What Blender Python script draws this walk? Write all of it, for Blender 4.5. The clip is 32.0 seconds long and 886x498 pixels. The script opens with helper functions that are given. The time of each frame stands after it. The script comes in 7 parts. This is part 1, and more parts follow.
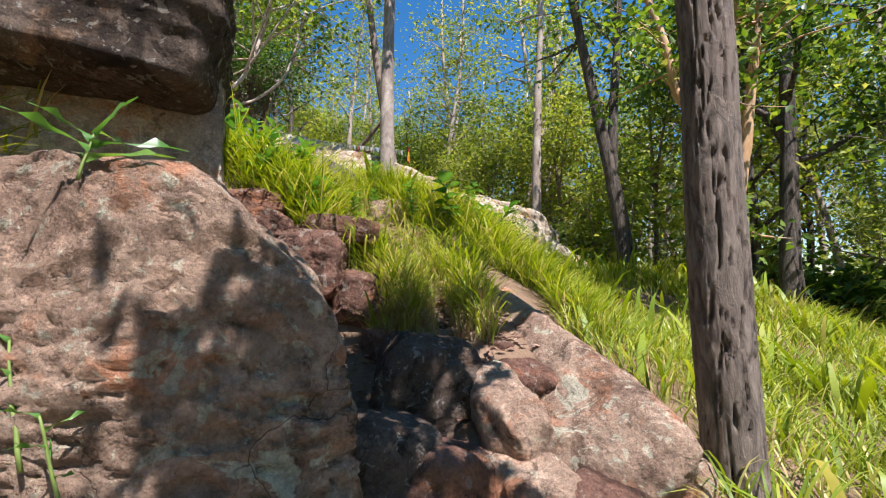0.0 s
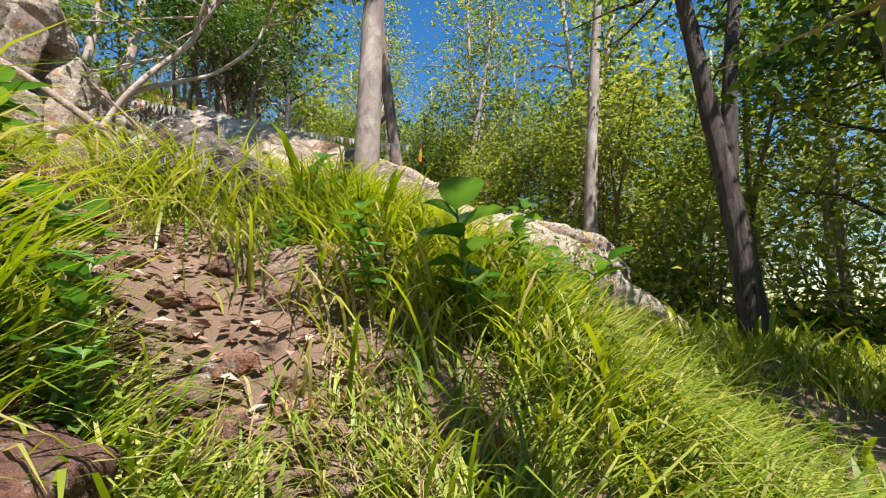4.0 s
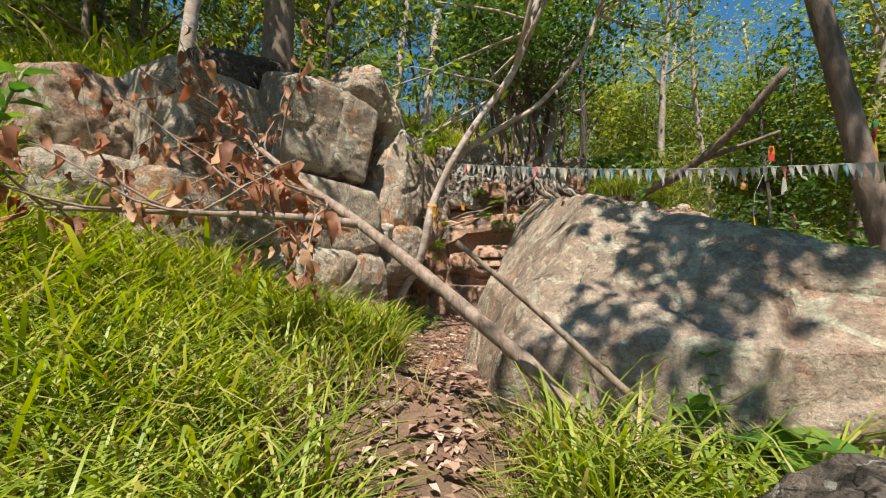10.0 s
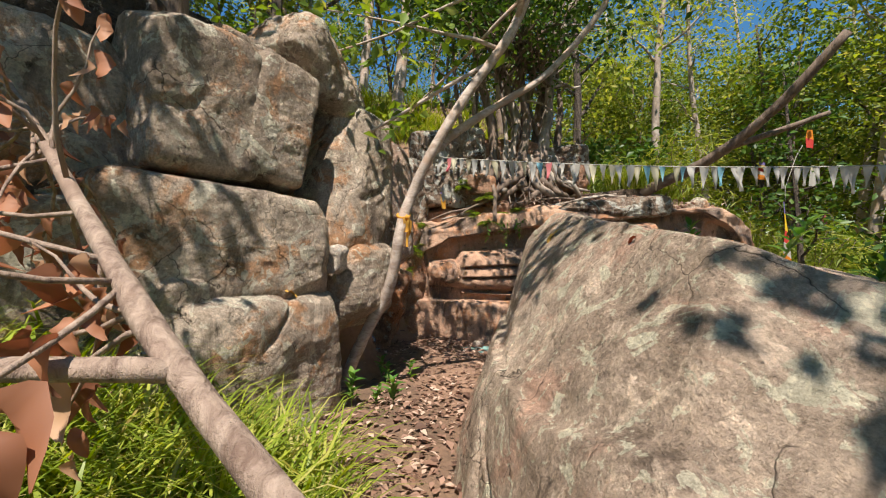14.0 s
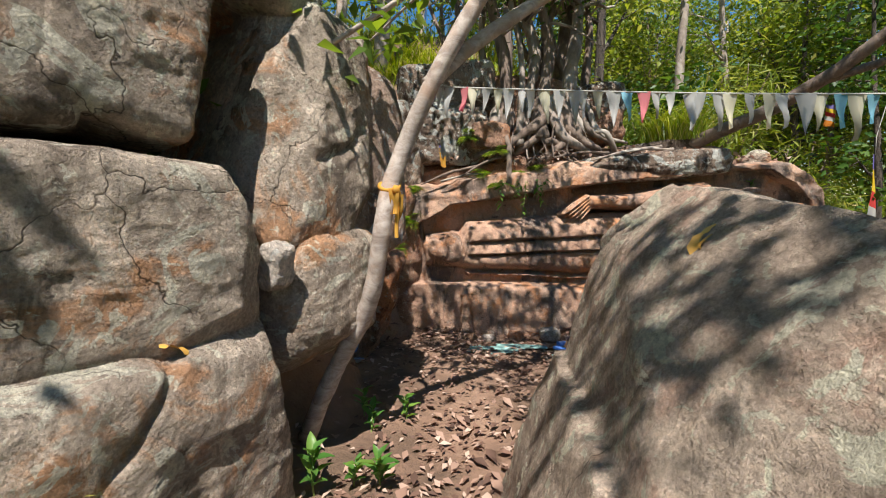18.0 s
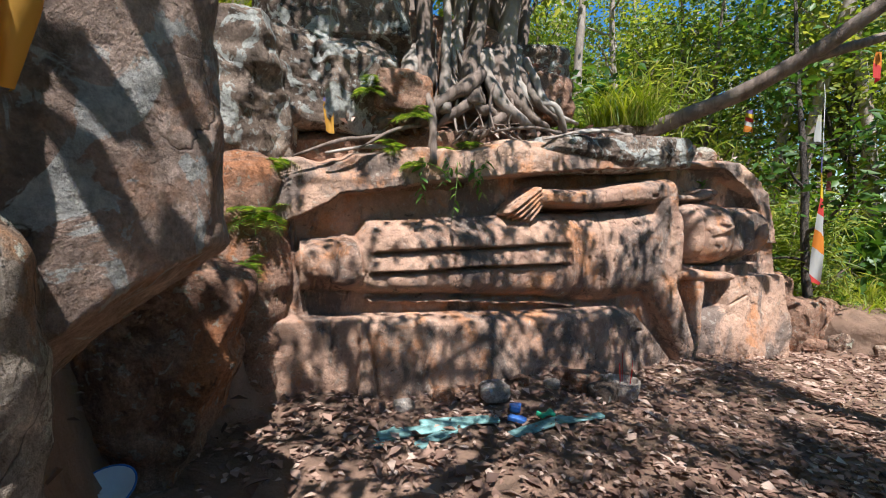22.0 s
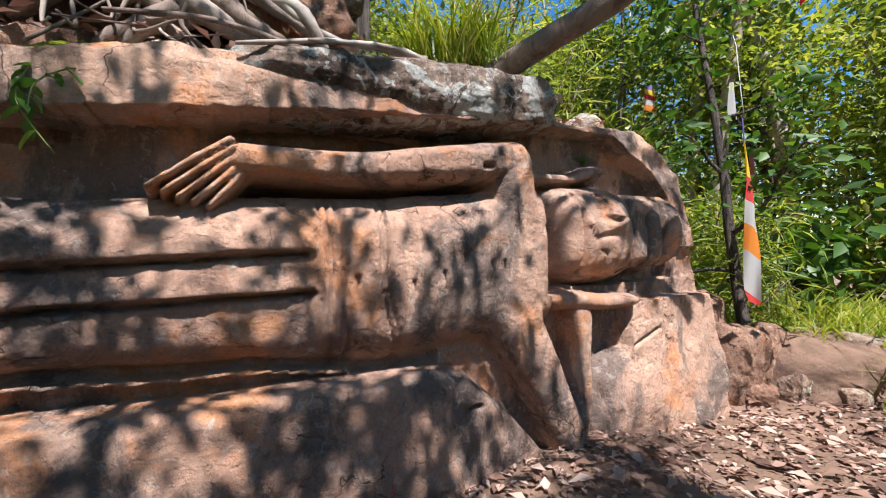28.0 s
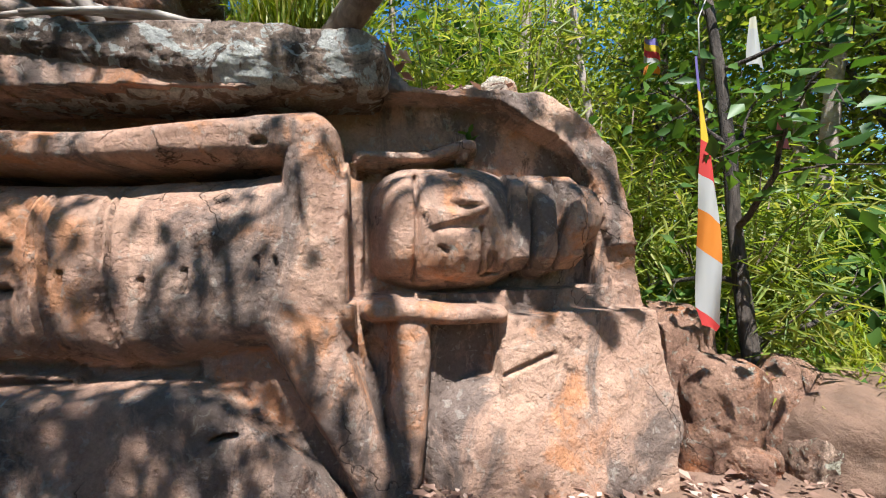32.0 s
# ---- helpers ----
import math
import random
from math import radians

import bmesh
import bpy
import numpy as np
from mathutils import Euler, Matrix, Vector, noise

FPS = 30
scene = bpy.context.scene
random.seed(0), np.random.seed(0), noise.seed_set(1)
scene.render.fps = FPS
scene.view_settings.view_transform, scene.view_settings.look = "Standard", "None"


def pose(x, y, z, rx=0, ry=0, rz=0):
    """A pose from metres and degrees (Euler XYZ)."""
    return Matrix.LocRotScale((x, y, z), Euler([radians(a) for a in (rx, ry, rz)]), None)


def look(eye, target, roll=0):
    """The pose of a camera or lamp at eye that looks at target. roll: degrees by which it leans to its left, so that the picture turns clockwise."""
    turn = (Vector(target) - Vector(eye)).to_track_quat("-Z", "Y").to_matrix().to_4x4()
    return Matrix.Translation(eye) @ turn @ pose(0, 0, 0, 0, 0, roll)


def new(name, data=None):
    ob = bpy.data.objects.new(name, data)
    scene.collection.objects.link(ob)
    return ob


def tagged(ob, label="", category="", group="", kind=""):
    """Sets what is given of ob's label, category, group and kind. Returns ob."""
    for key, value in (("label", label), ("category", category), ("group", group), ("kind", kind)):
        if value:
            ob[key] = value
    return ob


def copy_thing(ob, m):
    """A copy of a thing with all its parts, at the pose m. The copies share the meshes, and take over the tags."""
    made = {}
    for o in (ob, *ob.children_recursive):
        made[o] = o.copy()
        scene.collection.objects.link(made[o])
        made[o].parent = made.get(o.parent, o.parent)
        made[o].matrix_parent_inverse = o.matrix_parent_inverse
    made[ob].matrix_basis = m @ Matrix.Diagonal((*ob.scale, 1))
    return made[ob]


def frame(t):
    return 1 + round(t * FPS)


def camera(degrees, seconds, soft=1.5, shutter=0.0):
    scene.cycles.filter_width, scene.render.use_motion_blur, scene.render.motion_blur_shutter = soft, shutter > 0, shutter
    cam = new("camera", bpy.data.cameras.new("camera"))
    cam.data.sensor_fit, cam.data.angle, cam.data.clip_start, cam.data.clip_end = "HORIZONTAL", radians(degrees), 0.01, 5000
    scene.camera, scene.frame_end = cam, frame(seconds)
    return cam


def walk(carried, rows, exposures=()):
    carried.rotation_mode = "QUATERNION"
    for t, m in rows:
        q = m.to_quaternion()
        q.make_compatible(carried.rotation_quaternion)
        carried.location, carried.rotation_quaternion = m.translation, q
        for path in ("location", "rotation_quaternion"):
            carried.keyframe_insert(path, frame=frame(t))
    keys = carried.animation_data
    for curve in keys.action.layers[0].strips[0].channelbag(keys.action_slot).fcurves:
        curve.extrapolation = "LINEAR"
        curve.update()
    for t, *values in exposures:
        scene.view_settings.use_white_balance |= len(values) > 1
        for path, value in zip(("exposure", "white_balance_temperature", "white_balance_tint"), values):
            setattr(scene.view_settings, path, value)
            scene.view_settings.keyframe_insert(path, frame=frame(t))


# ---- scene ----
cam = camera(93.7, 32.0, soft=1.1)
METRES, EYE, TILT, LEAN, TURN = 17.0, 1.5, 7.0, 0.8, 0.0
ROWS = [
    (0.0, 0.0, 0.0, 0.0, -0.0, 0.0, -0.0),
    (0.5, 0.0018, 0.0159, 0.0059, 1.04, 0.55, -0.71),
    (1.0, -0.0009, 0.0414, 0.0125, 0.98, 1.77, -1.14),
    (1.5, -0.0023, 0.0619, 0.015, 0.42, 2.61, -1.32),
    (2.0, -0.0013, 0.0858, 0.0159, -0.52, 3.08, -1.46),
    (2.5, -0.0004, 0.1134, 0.0191, -1.1, 2.88, -1.58),
    (4.5, 0.0028, 0.1939, 0.0413, 8.59, -0.4, -1.0),
    (5.0, -0.0028, 0.2122, 0.0507, 20.06, 0.1, 1.5),
    (5.5, -0.0087, 0.2273, 0.0572, 33.3, 2.24, 3.38),
    (6.0, -0.0225, 0.2438, 0.0628, 47.12, 3.23, 4.26),
    (6.5, -0.0353, 0.2527, 0.0665, 58.21, 3.03, 5.32),
    (7.0, -0.0533, 0.2651, 0.0781, 66.07, 3.31, 5.65),
    (7.5, -0.0681, 0.2685, 0.0821, 67.72, 1.93, 5.99),
    (8.0, -0.0869, 0.2737, 0.0993, 60.5, 1.14, 5.99),
    (8.5, -0.1016, 0.2788, 0.1006, 53.57, 0.73, 5.58),
    (9.0, -0.1125, 0.288, 0.1107, 47.09, -0.23, 4.84),
    (9.5, -0.1202, 0.2899, 0.1126, 42.06, -1.22, 3.96),
    (10.0, -0.1339, 0.2922, 0.1208, 37.35, -2.13, 2.86),
    (10.5, -0.1383, 0.2926, 0.1236, 34.64, -2.67, 2.08),
    (11.0, -0.1417, 0.2961, 0.1237, 33.29, -2.92, 1.56),
    (11.5, -0.1449, 0.3082, 0.1216, 33.46, -3.05, 1.29),
    (12.0, -0.1505, 0.3236, 0.1252, 34.81, -3.16, 1.33),
    (12.5, -0.1592, 0.3353, 0.1281, 36.32, -3.35, 1.72),
    (13.0, -0.1695, 0.3456, 0.1353, 37.41, -3.71, 2.36),
    (13.5, -0.1792, 0.3566, 0.1399, 36.97, -4.01, 3.03),
    (14.0, -0.1865, 0.3646, 0.1415, 34.29, -4.62, 3.53),
    (14.5, -0.2009, 0.3762, 0.141, 31.08, -5.3, 3.54),
    (16.5, -0.2144, 0.4171, 0.1565, 35.2, -8.84, 3.86),
    (17.0, -0.2177, 0.4181, 0.1566, 36.37, -10.06, 4.75),
    (17.5, -0.2277, 0.4246, 0.1502, 35.13, -10.5, 4.73),
    (18.0, -0.2412, 0.4336, 0.1473, 33.1, -10.99, 4.05),
    (18.5, -0.2502, 0.4459, 0.1443, 31.19, -11.72, 3.52),
    (19.0, -0.2629, 0.4596, 0.141, 28.5, -12.35, 2.98),
    (19.5, -0.2746, 0.4719, 0.1409, 25.91, -12.88, 2.49),
    (20.0, -0.2851, 0.4876, 0.136, 22.77, -13.03, 1.86),
    (20.5, -0.2928, 0.499, 0.1336, 20.42, -12.68, 1.38),
    (21.0, -0.301, 0.5107, 0.1318, 18.8, -11.88, 0.95),
    (21.5, -0.3044, 0.5193, 0.1299, 17.97, -11.03, 0.84),
    (22.0, -0.3075, 0.5289, 0.1274, 17.44, -10.34, 0.98),
    (22.5, -0.3139, 0.5383, 0.1249, 16.85, -10.12, 1.18),
    (23.0, -0.3181, 0.5483, 0.1222, 15.57, -10.24, 1.62),
    (23.5, -0.3193, 0.5564, 0.1204, 13.54, -10.51, 1.2),
    (24.0, -0.3204, 0.5677, 0.1163, 10.51, -9.66, 0.71),
    (24.5, -0.3204, 0.578, 0.114, 8.23, -8.89, 0.81),
    (25.0, -0.3129, 0.5931, 0.1106, 5.76, -7.29, 0.64),
    (25.5, -0.3067, 0.6052, 0.108, 3.73, -6.41, -0.02),
    (27.5, -0.2617, 0.655, 0.0984, 8.64, -5.76, 2.6),
    (28.0, -0.2487, 0.6669, 0.0959, 10.43, -5.4, 2.59),
    (28.5, -0.2367, 0.6769, 0.0938, 9.66, -5.52, 1.33),
    (29.0, -0.2246, 0.6893, 0.0922, 10.35, -4.01, 0.87),
    (29.5, -0.2129, 0.6954, 0.0913, 15.2, -4.37, 2.51),
    (30.0, -0.1994, 0.7011, 0.0906, 19.1, -4.12, 2.04),
    (30.5, -0.1906, 0.7088, 0.0891, 20.41, -3.12, 2.06),
    (31.0, -0.1792, 0.7157, 0.0889, 22.87, -2.75, 3.49),
    (31.5, -0.1667, 0.7211, 0.0876, 24.43, -3.83, 3.62),
    (32.0, -0.1571, 0.731, 0.0847, 25.79, -4.11, 3.5),
]
walk(cam, [(t, pose(0, 0, EYE, TILT, LEAN, TURN) @ pose(METRES * x, METRES * y, METRES * z, 90 + pitch, roll, yaw)) for t, x, y, z, yaw, pitch, roll in ROWS],
     exposures=[(0, 1.1, 6250, 15), (4, 1.05, 6400, 14), (8, 0.78, 6900, 5), (14, 0.75, 7100, 11), (18, 0.76, 6550, 9), (22, 0.98, 6000, 9), (27, 1.1, 6100, 15), (32, 1.2, 6000, 9)])


# ---- world and sun ----
SUN_AZ, SUN_EL = 150.0, 60.0          # degrees clockwise from +y, and above the horizon
sky = bpy.data.worlds.new("sky")
scene.world = sky
sky.use_nodes = True
sky_tex = sky.node_tree.nodes.new("ShaderNodeTexSky")
sky_tex.sky_type = "NISHITA"
sky_tex.sun_disc = False
sky_tex.sun_elevation = radians(SUN_EL)
sky_tex.sun_rotation = radians(SUN_AZ)
sky_tex.air_density, sky_tex.dust_density, sky_tex.ozone_density = 1.3, 0.1, 3.0
sky_back = sky.node_tree.nodes["Background"]
sky_back.inputs[1].default_value = 0.082
sky_hue = sky.node_tree.nodes.new("ShaderNodeHueSaturation")
sky_hue.inputs["Saturation"].default_value = 1.35
sky.node_tree.links.new(sky_tex.outputs[0], sky_hue.inputs["Color"])
sky.node_tree.links.new(sky_hue.outputs[0], sky_back.inputs[0])
sun_data = bpy.data.lights.new("sun", "SUN")
sun_data.energy, sun_data.angle, sun_data.color = 5.0, radians(0.55), (1.0, 0.955, 0.89)
sun = new("sun", sun_data)
sun_to = Vector((math.sin(radians(SUN_AZ)) * math.cos(radians(SUN_EL)), math.cos(radians(SUN_AZ)) * math.cos(radians(SUN_EL)), math.sin(radians(SUN_EL))))
sun.matrix_world = look(sun_to * 60, (0, 0, 0))


# ---- noise ----
def lattice(ix, iy, iz, seed):
    h = (ix * 374761393 + iy * 668265263 + iz * 2147483647 + seed * 974711) & 0xFFFFFFFF
    h = ((h ^ (h >> 13)) * 1274126177) & 0xFFFFFFFF
    h = ((h ^ (h >> 16)) * 2246822519) & 0xFFFFFFFF
    return ((h ^ (h >> 15)) & 0xFFFF) / 32767.5 - 1.0


def vnoise(p, seed=0):
    """Smooth noise in -1 to 1 at the rows of p."""
    p = np.asarray(p, float)
    i = np.floor(p).astype(np.int64)
    f = p - i
    f = f * f * (3 - 2 * f)
    out = 0
    for dx in (0, 1):
        for dy in (0, 1):
            for dz in (0, 1):
                w = np.abs(1 - dx - f[:, 0]) * np.abs(1 - dy - f[:, 1]) * np.abs(1 - dz - f[:, 2])
                out = out + w * lattice(i[:, 0] + dx, i[:, 1] + dy, i[:, 2] + dz, seed)
    return out


def fbm(p, octaves=4, seed=0):
    p = np.asarray(p, float)
    return sum(vnoise(p * 2.03 ** k, seed + k) * 0.5 ** k for k in range(octaves))


def smooth(a, b, x):
    t = np.clip((x - a) / (b - a), 0, 1)
    return t * t * (3 - 2 * t)


# ---- mesh building ----
def mesh_of(name, verts, faces, mat, soft=True):
    """A mesh from an array of vertices and a list of arrays of faces (triangles or quads)."""
    me = bpy.data.meshes.new(name)
    verts = np.asarray(verts, np.float32)
    faces = [np.asarray(f, np.int32) for f in (faces if isinstance(faces, list) else [faces]) if len(f)]
    me.vertices.add(len(verts))
    me.vertices.foreach_set("co", verts.ravel())
    loops = np.concatenate([f.ravel() for f in faces])
    sizes = np.concatenate([np.full(len(f), f.shape[1]) for f in faces])
    me.loops.add(len(loops))
    me.loops.foreach_set("vertex_index", loops)
    me.polygons.add(len(sizes))
    me.polygons.foreach_set("loop_start", np.concatenate([[0], np.cumsum(sizes)[:-1]]).astype(np.int32))
    if soft:
        me.polygons.foreach_set("use_smooth", np.ones(len(sizes), bool))
    me.materials.append(mat)
    me.update(calc_edges=True)
    me.validate()
    return me


class Build:
    """Gathers pieces of one mesh."""

    def __init__(self):
        self.v, self.q, self.t, self.n = [], [], [], 0

    def add(self, verts, quads=(), tris=()):
        self.v.append(np.asarray(verts, float).reshape(-1, 3))
        if len(quads):
            self.q.append(np.asarray(quads) + self.n)
        if len(tris):
            self.t.append(np.asarray(tris) + self.n)
        self.n += len(self.v[-1])

    def tube(self, path, radii, sides=8, rough=0.0, seed=0, closed=True):
        path = np.asarray(path, float)
        m = len(path)
        radii = np.broadcast_to(np.asarray(radii, float), (m,))
        tang = np.gradient(path, axis=0)
        tang /= np.linalg.norm(tang, axis=1)[:, None] + 1e-9
        ref = np.array([0.0, 0.0, 1.0]) if abs(tang[:, 2]).mean() < 0.8 else np.array([1.0, 0.0, 0.0])
        side = np.cross(tang, ref)
        side /= np.linalg.norm(side, axis=1)[:, None] + 1e-9
        up = np.cross(side, tang)
        a = np.linspace(0, 2 * math.pi, sides, endpoint=False)
        ring = np.cos(a)[None, :, None] * side[:, None, :] + np.sin(a)[None, :, None] * up[:, None, :]
        r = np.repeat(radii[:, None], sides, 1)
        if rough:
            q = (path[:, None, :] + ring * r[:, :, None]).reshape(-1, 3)
            r = r * (1 + rough * fbm(q * 4.0 / max(radii.max() * 8, 0.2), 3, seed).reshape(m, sides))
        v = (path[:, None, :] + ring * r[:, :, None]).reshape(-1, 3)
        i, j = np.meshgrid(np.arange(m - 1), np.arange(sides), indexing="ij")
        k = (j + 1) % sides
        quads = np.stack([i * sides + j, i * sides + k, (i + 1) * sides + k, (i + 1) * sides + j], -1).reshape(-1, 4)
        tris = []
        if closed:
            v = np.concatenate([v, path[:1], path[-1:]])
            e = m * sides
            for s in range(sides):
                tris += [(e, (s + 1) % sides, s), (e + 1, (m - 1) * sides + s, (m - 1) * sides + (s + 1) % sides)]
        self.add(v, quads, tris)

    def leaves(self, at, length, width, rng, droop=0.2, upward=0.5, along=None):
        """Folded leaves of four triangles each, one at every row of at."""
        n = len(at)
        if along is None:
            along = rng.normal(size=(n, 3)) * [1, 1, 0.55] - [0, 0, droop]
        along = along / (np.linalg.norm(along, axis=1)[:, None] + 1e-9)
        nor = rng.normal(size=(n, 3)) + [0, 0, upward * 2.5]
        side = np.cross(along, nor)
        side /= np.linalg.norm(side, axis=1)[:, None] + 1e-9
        nor = np.cross(side, along)
        ln = (length * rng.uniform(0.65, 1.25, n))[:, None]
        wd = (width * rng.uniform(0.75, 1.2, n))[:, None]
        v = np.stack([at, at + along * ln * 0.42 + side * wd * 0.5 + nor * wd * 0.14, at + along * ln * 0.46 - nor * ln * 0.03,
                      at + along * ln * 0.42 - side * wd * 0.5 + nor * wd * 0.14, at + along * ln - nor * ln * 0.12], 1).reshape(-1, 3)
        b = np.arange(n)[:, None] * 5
        tris = np.concatenate([b + [0, 1, 2], b + [0, 2, 3], b + [2, 1, 4], b + [3, 2, 4]])
        self.add(v, (), tris)

    def mesh(self, name, mat, soft=True):
        faces = []
        if self.q:
            faces.append(np.concatenate(self.q))
        if self.t:
            faces.append(np.concatenate(self.t))
        return mesh_of(name, np.concatenate(self.v), faces, mat, soft)


def part(name, mesh, parent, label=""):
    ob = new(name, mesh)
    ob.parent = parent
    return tagged(ob, label) if label else ob


def thing(name, at, label, category, group="", kind=""):
    ob = new(name)
    ob.empty_display_size = 0.1
    ob.location = at
    return tagged(ob, label, category, group, kind)


# ---- materials ----
def material(name):
    m = bpy.data.materials.new(name)
    m.use_nodes = True
    t = m.node_tree
    return m, t, t.nodes["Principled BSDF"], t.nodes["Material Output"]


def node(t, kind, **values):
    n = t.nodes.new("ShaderNode" + kind)
    for key, value in values.items():
        n.inputs[key.replace("_", " ")].default_value = value
    return n


def noise_of(t, scale, detail=4.0, rough=0.6, vector=None, warp=0.0):
    n = node(t, "TexNoise", Scale=scale, Detail=detail, Roughness=rough, Distortion=warp)
    if vector:
        t.links.new(vector, n.inputs["Vector"])
    return n.outputs["Fac"]


def ramp(t, fac, stops):
    n = t.nodes.new("ShaderNodeValToRGB")
    while len(n.color_ramp.elements) < len(stops):
        n.color_ramp.elements.new(0.5)
    for e, (pos, col) in zip(n.color_ramp.elements, stops):
        e.position, e.color = pos, (*col, 1) if len(col) == 3 else col
    t.links.new(fac, n.inputs[0])
    return n.outputs[0]


def blend(t, fac, a, b):
    n = t.nodes.new("ShaderNodeMix")
    n.data_type = "RGBA"
    for value, socket in ((fac, n.inputs[0]), (a, n.inputs[6]), (b, n.inputs[7])):
        if isinstance(value, (tuple, float, int)):
            socket.default_value = (*value, 1) if isinstance(value, tuple) else value
        else:
            t.links.new(value, socket)
    return n.outputs[2]


def bump(t, shader, heights, strength=0.6):
    last = None
    for height, dist in heights:
        b = node(t, "Bump", Strength=strength, Distance=dist)
        t.links.new(height, b.inputs["Height"])
        if last:
            t.links.new(last, b.inputs["Normal"])
        last = b.outputs[0]
    t.links.new(last, shader.inputs["Normal"])


def place(t):
    return t.nodes.new("ShaderNodeNewGeometry").outputs["Position"]


def rock_material(name, base, second, rust, lichen, rust_at=0.62, lichen_at=0.62, dark_at=0.36, pit=0.012, relief_depth=0.05, patina=None, grit=1.0):
    """Weathered sandstone: two tones, rusty and dark stains running down, crisp lichen blotches, grain, pits and hairline cracks."""
    m, t, sh, out = material(name)
    pos = place(t)
    mid = tuple((a + b) / 2 for a, b in zip(base, second))
    col = ramp(t, noise_of(t, 0.9, 7, 0.62, pos, 0.5), [(0.32, base), (0.5, mid), (0.64, second)])
    col = blend(t, ramp(t, noise_of(t, 1.9, 7, 0.68, pos, 0.8), [(rust_at - 0.03, (0, 0, 0)), (rust_at + 0.05, (0.9, 0.9, 0.9))]), col, rust)
    runs = node(t, "Mapping")
    runs.inputs["Scale"].default_value = (1, 1, 0.45)
    t.links.new(pos, runs.inputs[0])
    stain, stain_at = patina or (tuple(c * 0.42 for c in base), 0.545)
    col = blend(t, ramp(t, noise_of(t, 1.6, 8, 0.66, runs.outputs[0], 0.7), [(stain_at, (0, 0, 0)), (stain_at + 0.07, (0.8, 0.8, 0.8))]), col, stain)
    col = blend(t, ramp(t, noise_of(t, 4.2, 8, 0.7, runs.outputs[0], 0.6), [(0.55, (0, 0, 0)), (0.6, (0.7 * grit, 0.7 * grit, 0.7 * grit))]), col, tuple(min(1, c * 1.3) for c in second))
    col = blend(t, ramp(t, noise_of(t, 5.2, 9, 0.72, pos, 0.6), [(dark_at - 0.03, (0.85, 0.85, 0.85)), (dark_at + 0.05, (0, 0, 0))]), col, tuple(c * 0.26 for c in base))
    col = blend(t, ramp(t, noise_of(t, 4.6, 6, 0.6, pos, 1.1), [(lichen_at, (0, 0, 0)), (lichen_at + 0.018, (0.85, 0.85, 0.85))]), col, lichen)
    col = blend(t, ramp(t, noise_of(t, 17, 5, 0.6, pos, 0.6), [(0.6, (0, 0, 0)), (0.625, (0.7 * grit, 0.7 * grit, 0.7 * grit))]), col, lichen)
    for scale, low, high, share in ((9.0, 0.62, 1.32, 0.8), (55.0, 0.55, 1.4, 0.75)):
        g = t.nodes.new("ShaderNodeMix")
        g.data_type, g.blend_type = "RGBA", "MULTIPLY"
        g.inputs[0].default_value = share * grit
        t.links.new(col, g.inputs[6])
        t.links.new(ramp(t, noise_of(t, scale, 8, 0.75, pos, 0.2), [(0.34, (low, low * 0.98, low * 0.96)), (0.5, (1, 1, 1)), (0.66, (high, high * 0.99, high * 0.97))]), g.inputs[7])
        col = g.outputs[2]
    bend_by = node(t, "TexNoise", Scale=2.2, Detail=5.0)
    t.links.new(pos, bend_by.inputs["Vector"])
    shift = t.nodes.new("ShaderNodeVectorMath")
    shift.operation = "MULTIPLY_ADD"
    t.links.new(bend_by.outputs["Color"], shift.inputs[0])
    shift.inputs[1].default_value = (0.7, 0.7, 0.7)
    t.links.new(pos, shift.inputs[2])
    cell = t.nodes.new("ShaderNodeTexVoronoi")
    cell.feature = "DISTANCE_TO_EDGE"
    cell.inputs["Scale"].default_value = 1.5
    t.links.new(shift.outputs[0], cell.inputs["Vector"])
    line = ramp(t, cell.outputs["Distance"], [(0.0, (1, 1, 1)), (0.0055, (0, 0, 0))])
    some = ramp(t, noise_of(t, 1.1, 3, 0.5, pos), [(0.55, (0, 0, 0)), (0.62, (0.85, 0.85, 0.85))])
    crack = t.nodes.new("ShaderNodeMath")
    crack.operation = "MULTIPLY"
    t.links.new(line, crack.inputs[0])
    t.links.new(some, crack.inputs[1])
    t.links.new(blend(t, crack.outputs[0], col, tuple(c * 0.12 for c in base)), sh.inputs["Base Color"])
    sh.inputs["Roughness"].default_value = 0.92
    sh.inputs["Specular IOR Level"].default_value = 0.2
    deep = t.nodes.new("ShaderNodeMath")
    deep.operation = "SUBTRACT"
    deep.inputs[0].default_value = 1.0
    t.links.new(crack.outputs[0], deep.inputs[1])
    pock = ramp(t, noise_of(t, 22, 4, 0.55, pos, 0.4), [(0.36, (0, 0, 0)), (0.45, (1, 1, 1))])
    bump(t, sh, [(noise_of(t, 4, 9, 0.72, pos, 0.7), relief_depth * 1.7), (noise_of(t, 14, 8, 0.75, pos, 0.3), pit * 2.6), (pock, pit * 0.9), (noise_of(t, 60, 5, 0.7, pos), pit * 1.2), (deep.outputs[0], 0.01)], 1.0)
    return m


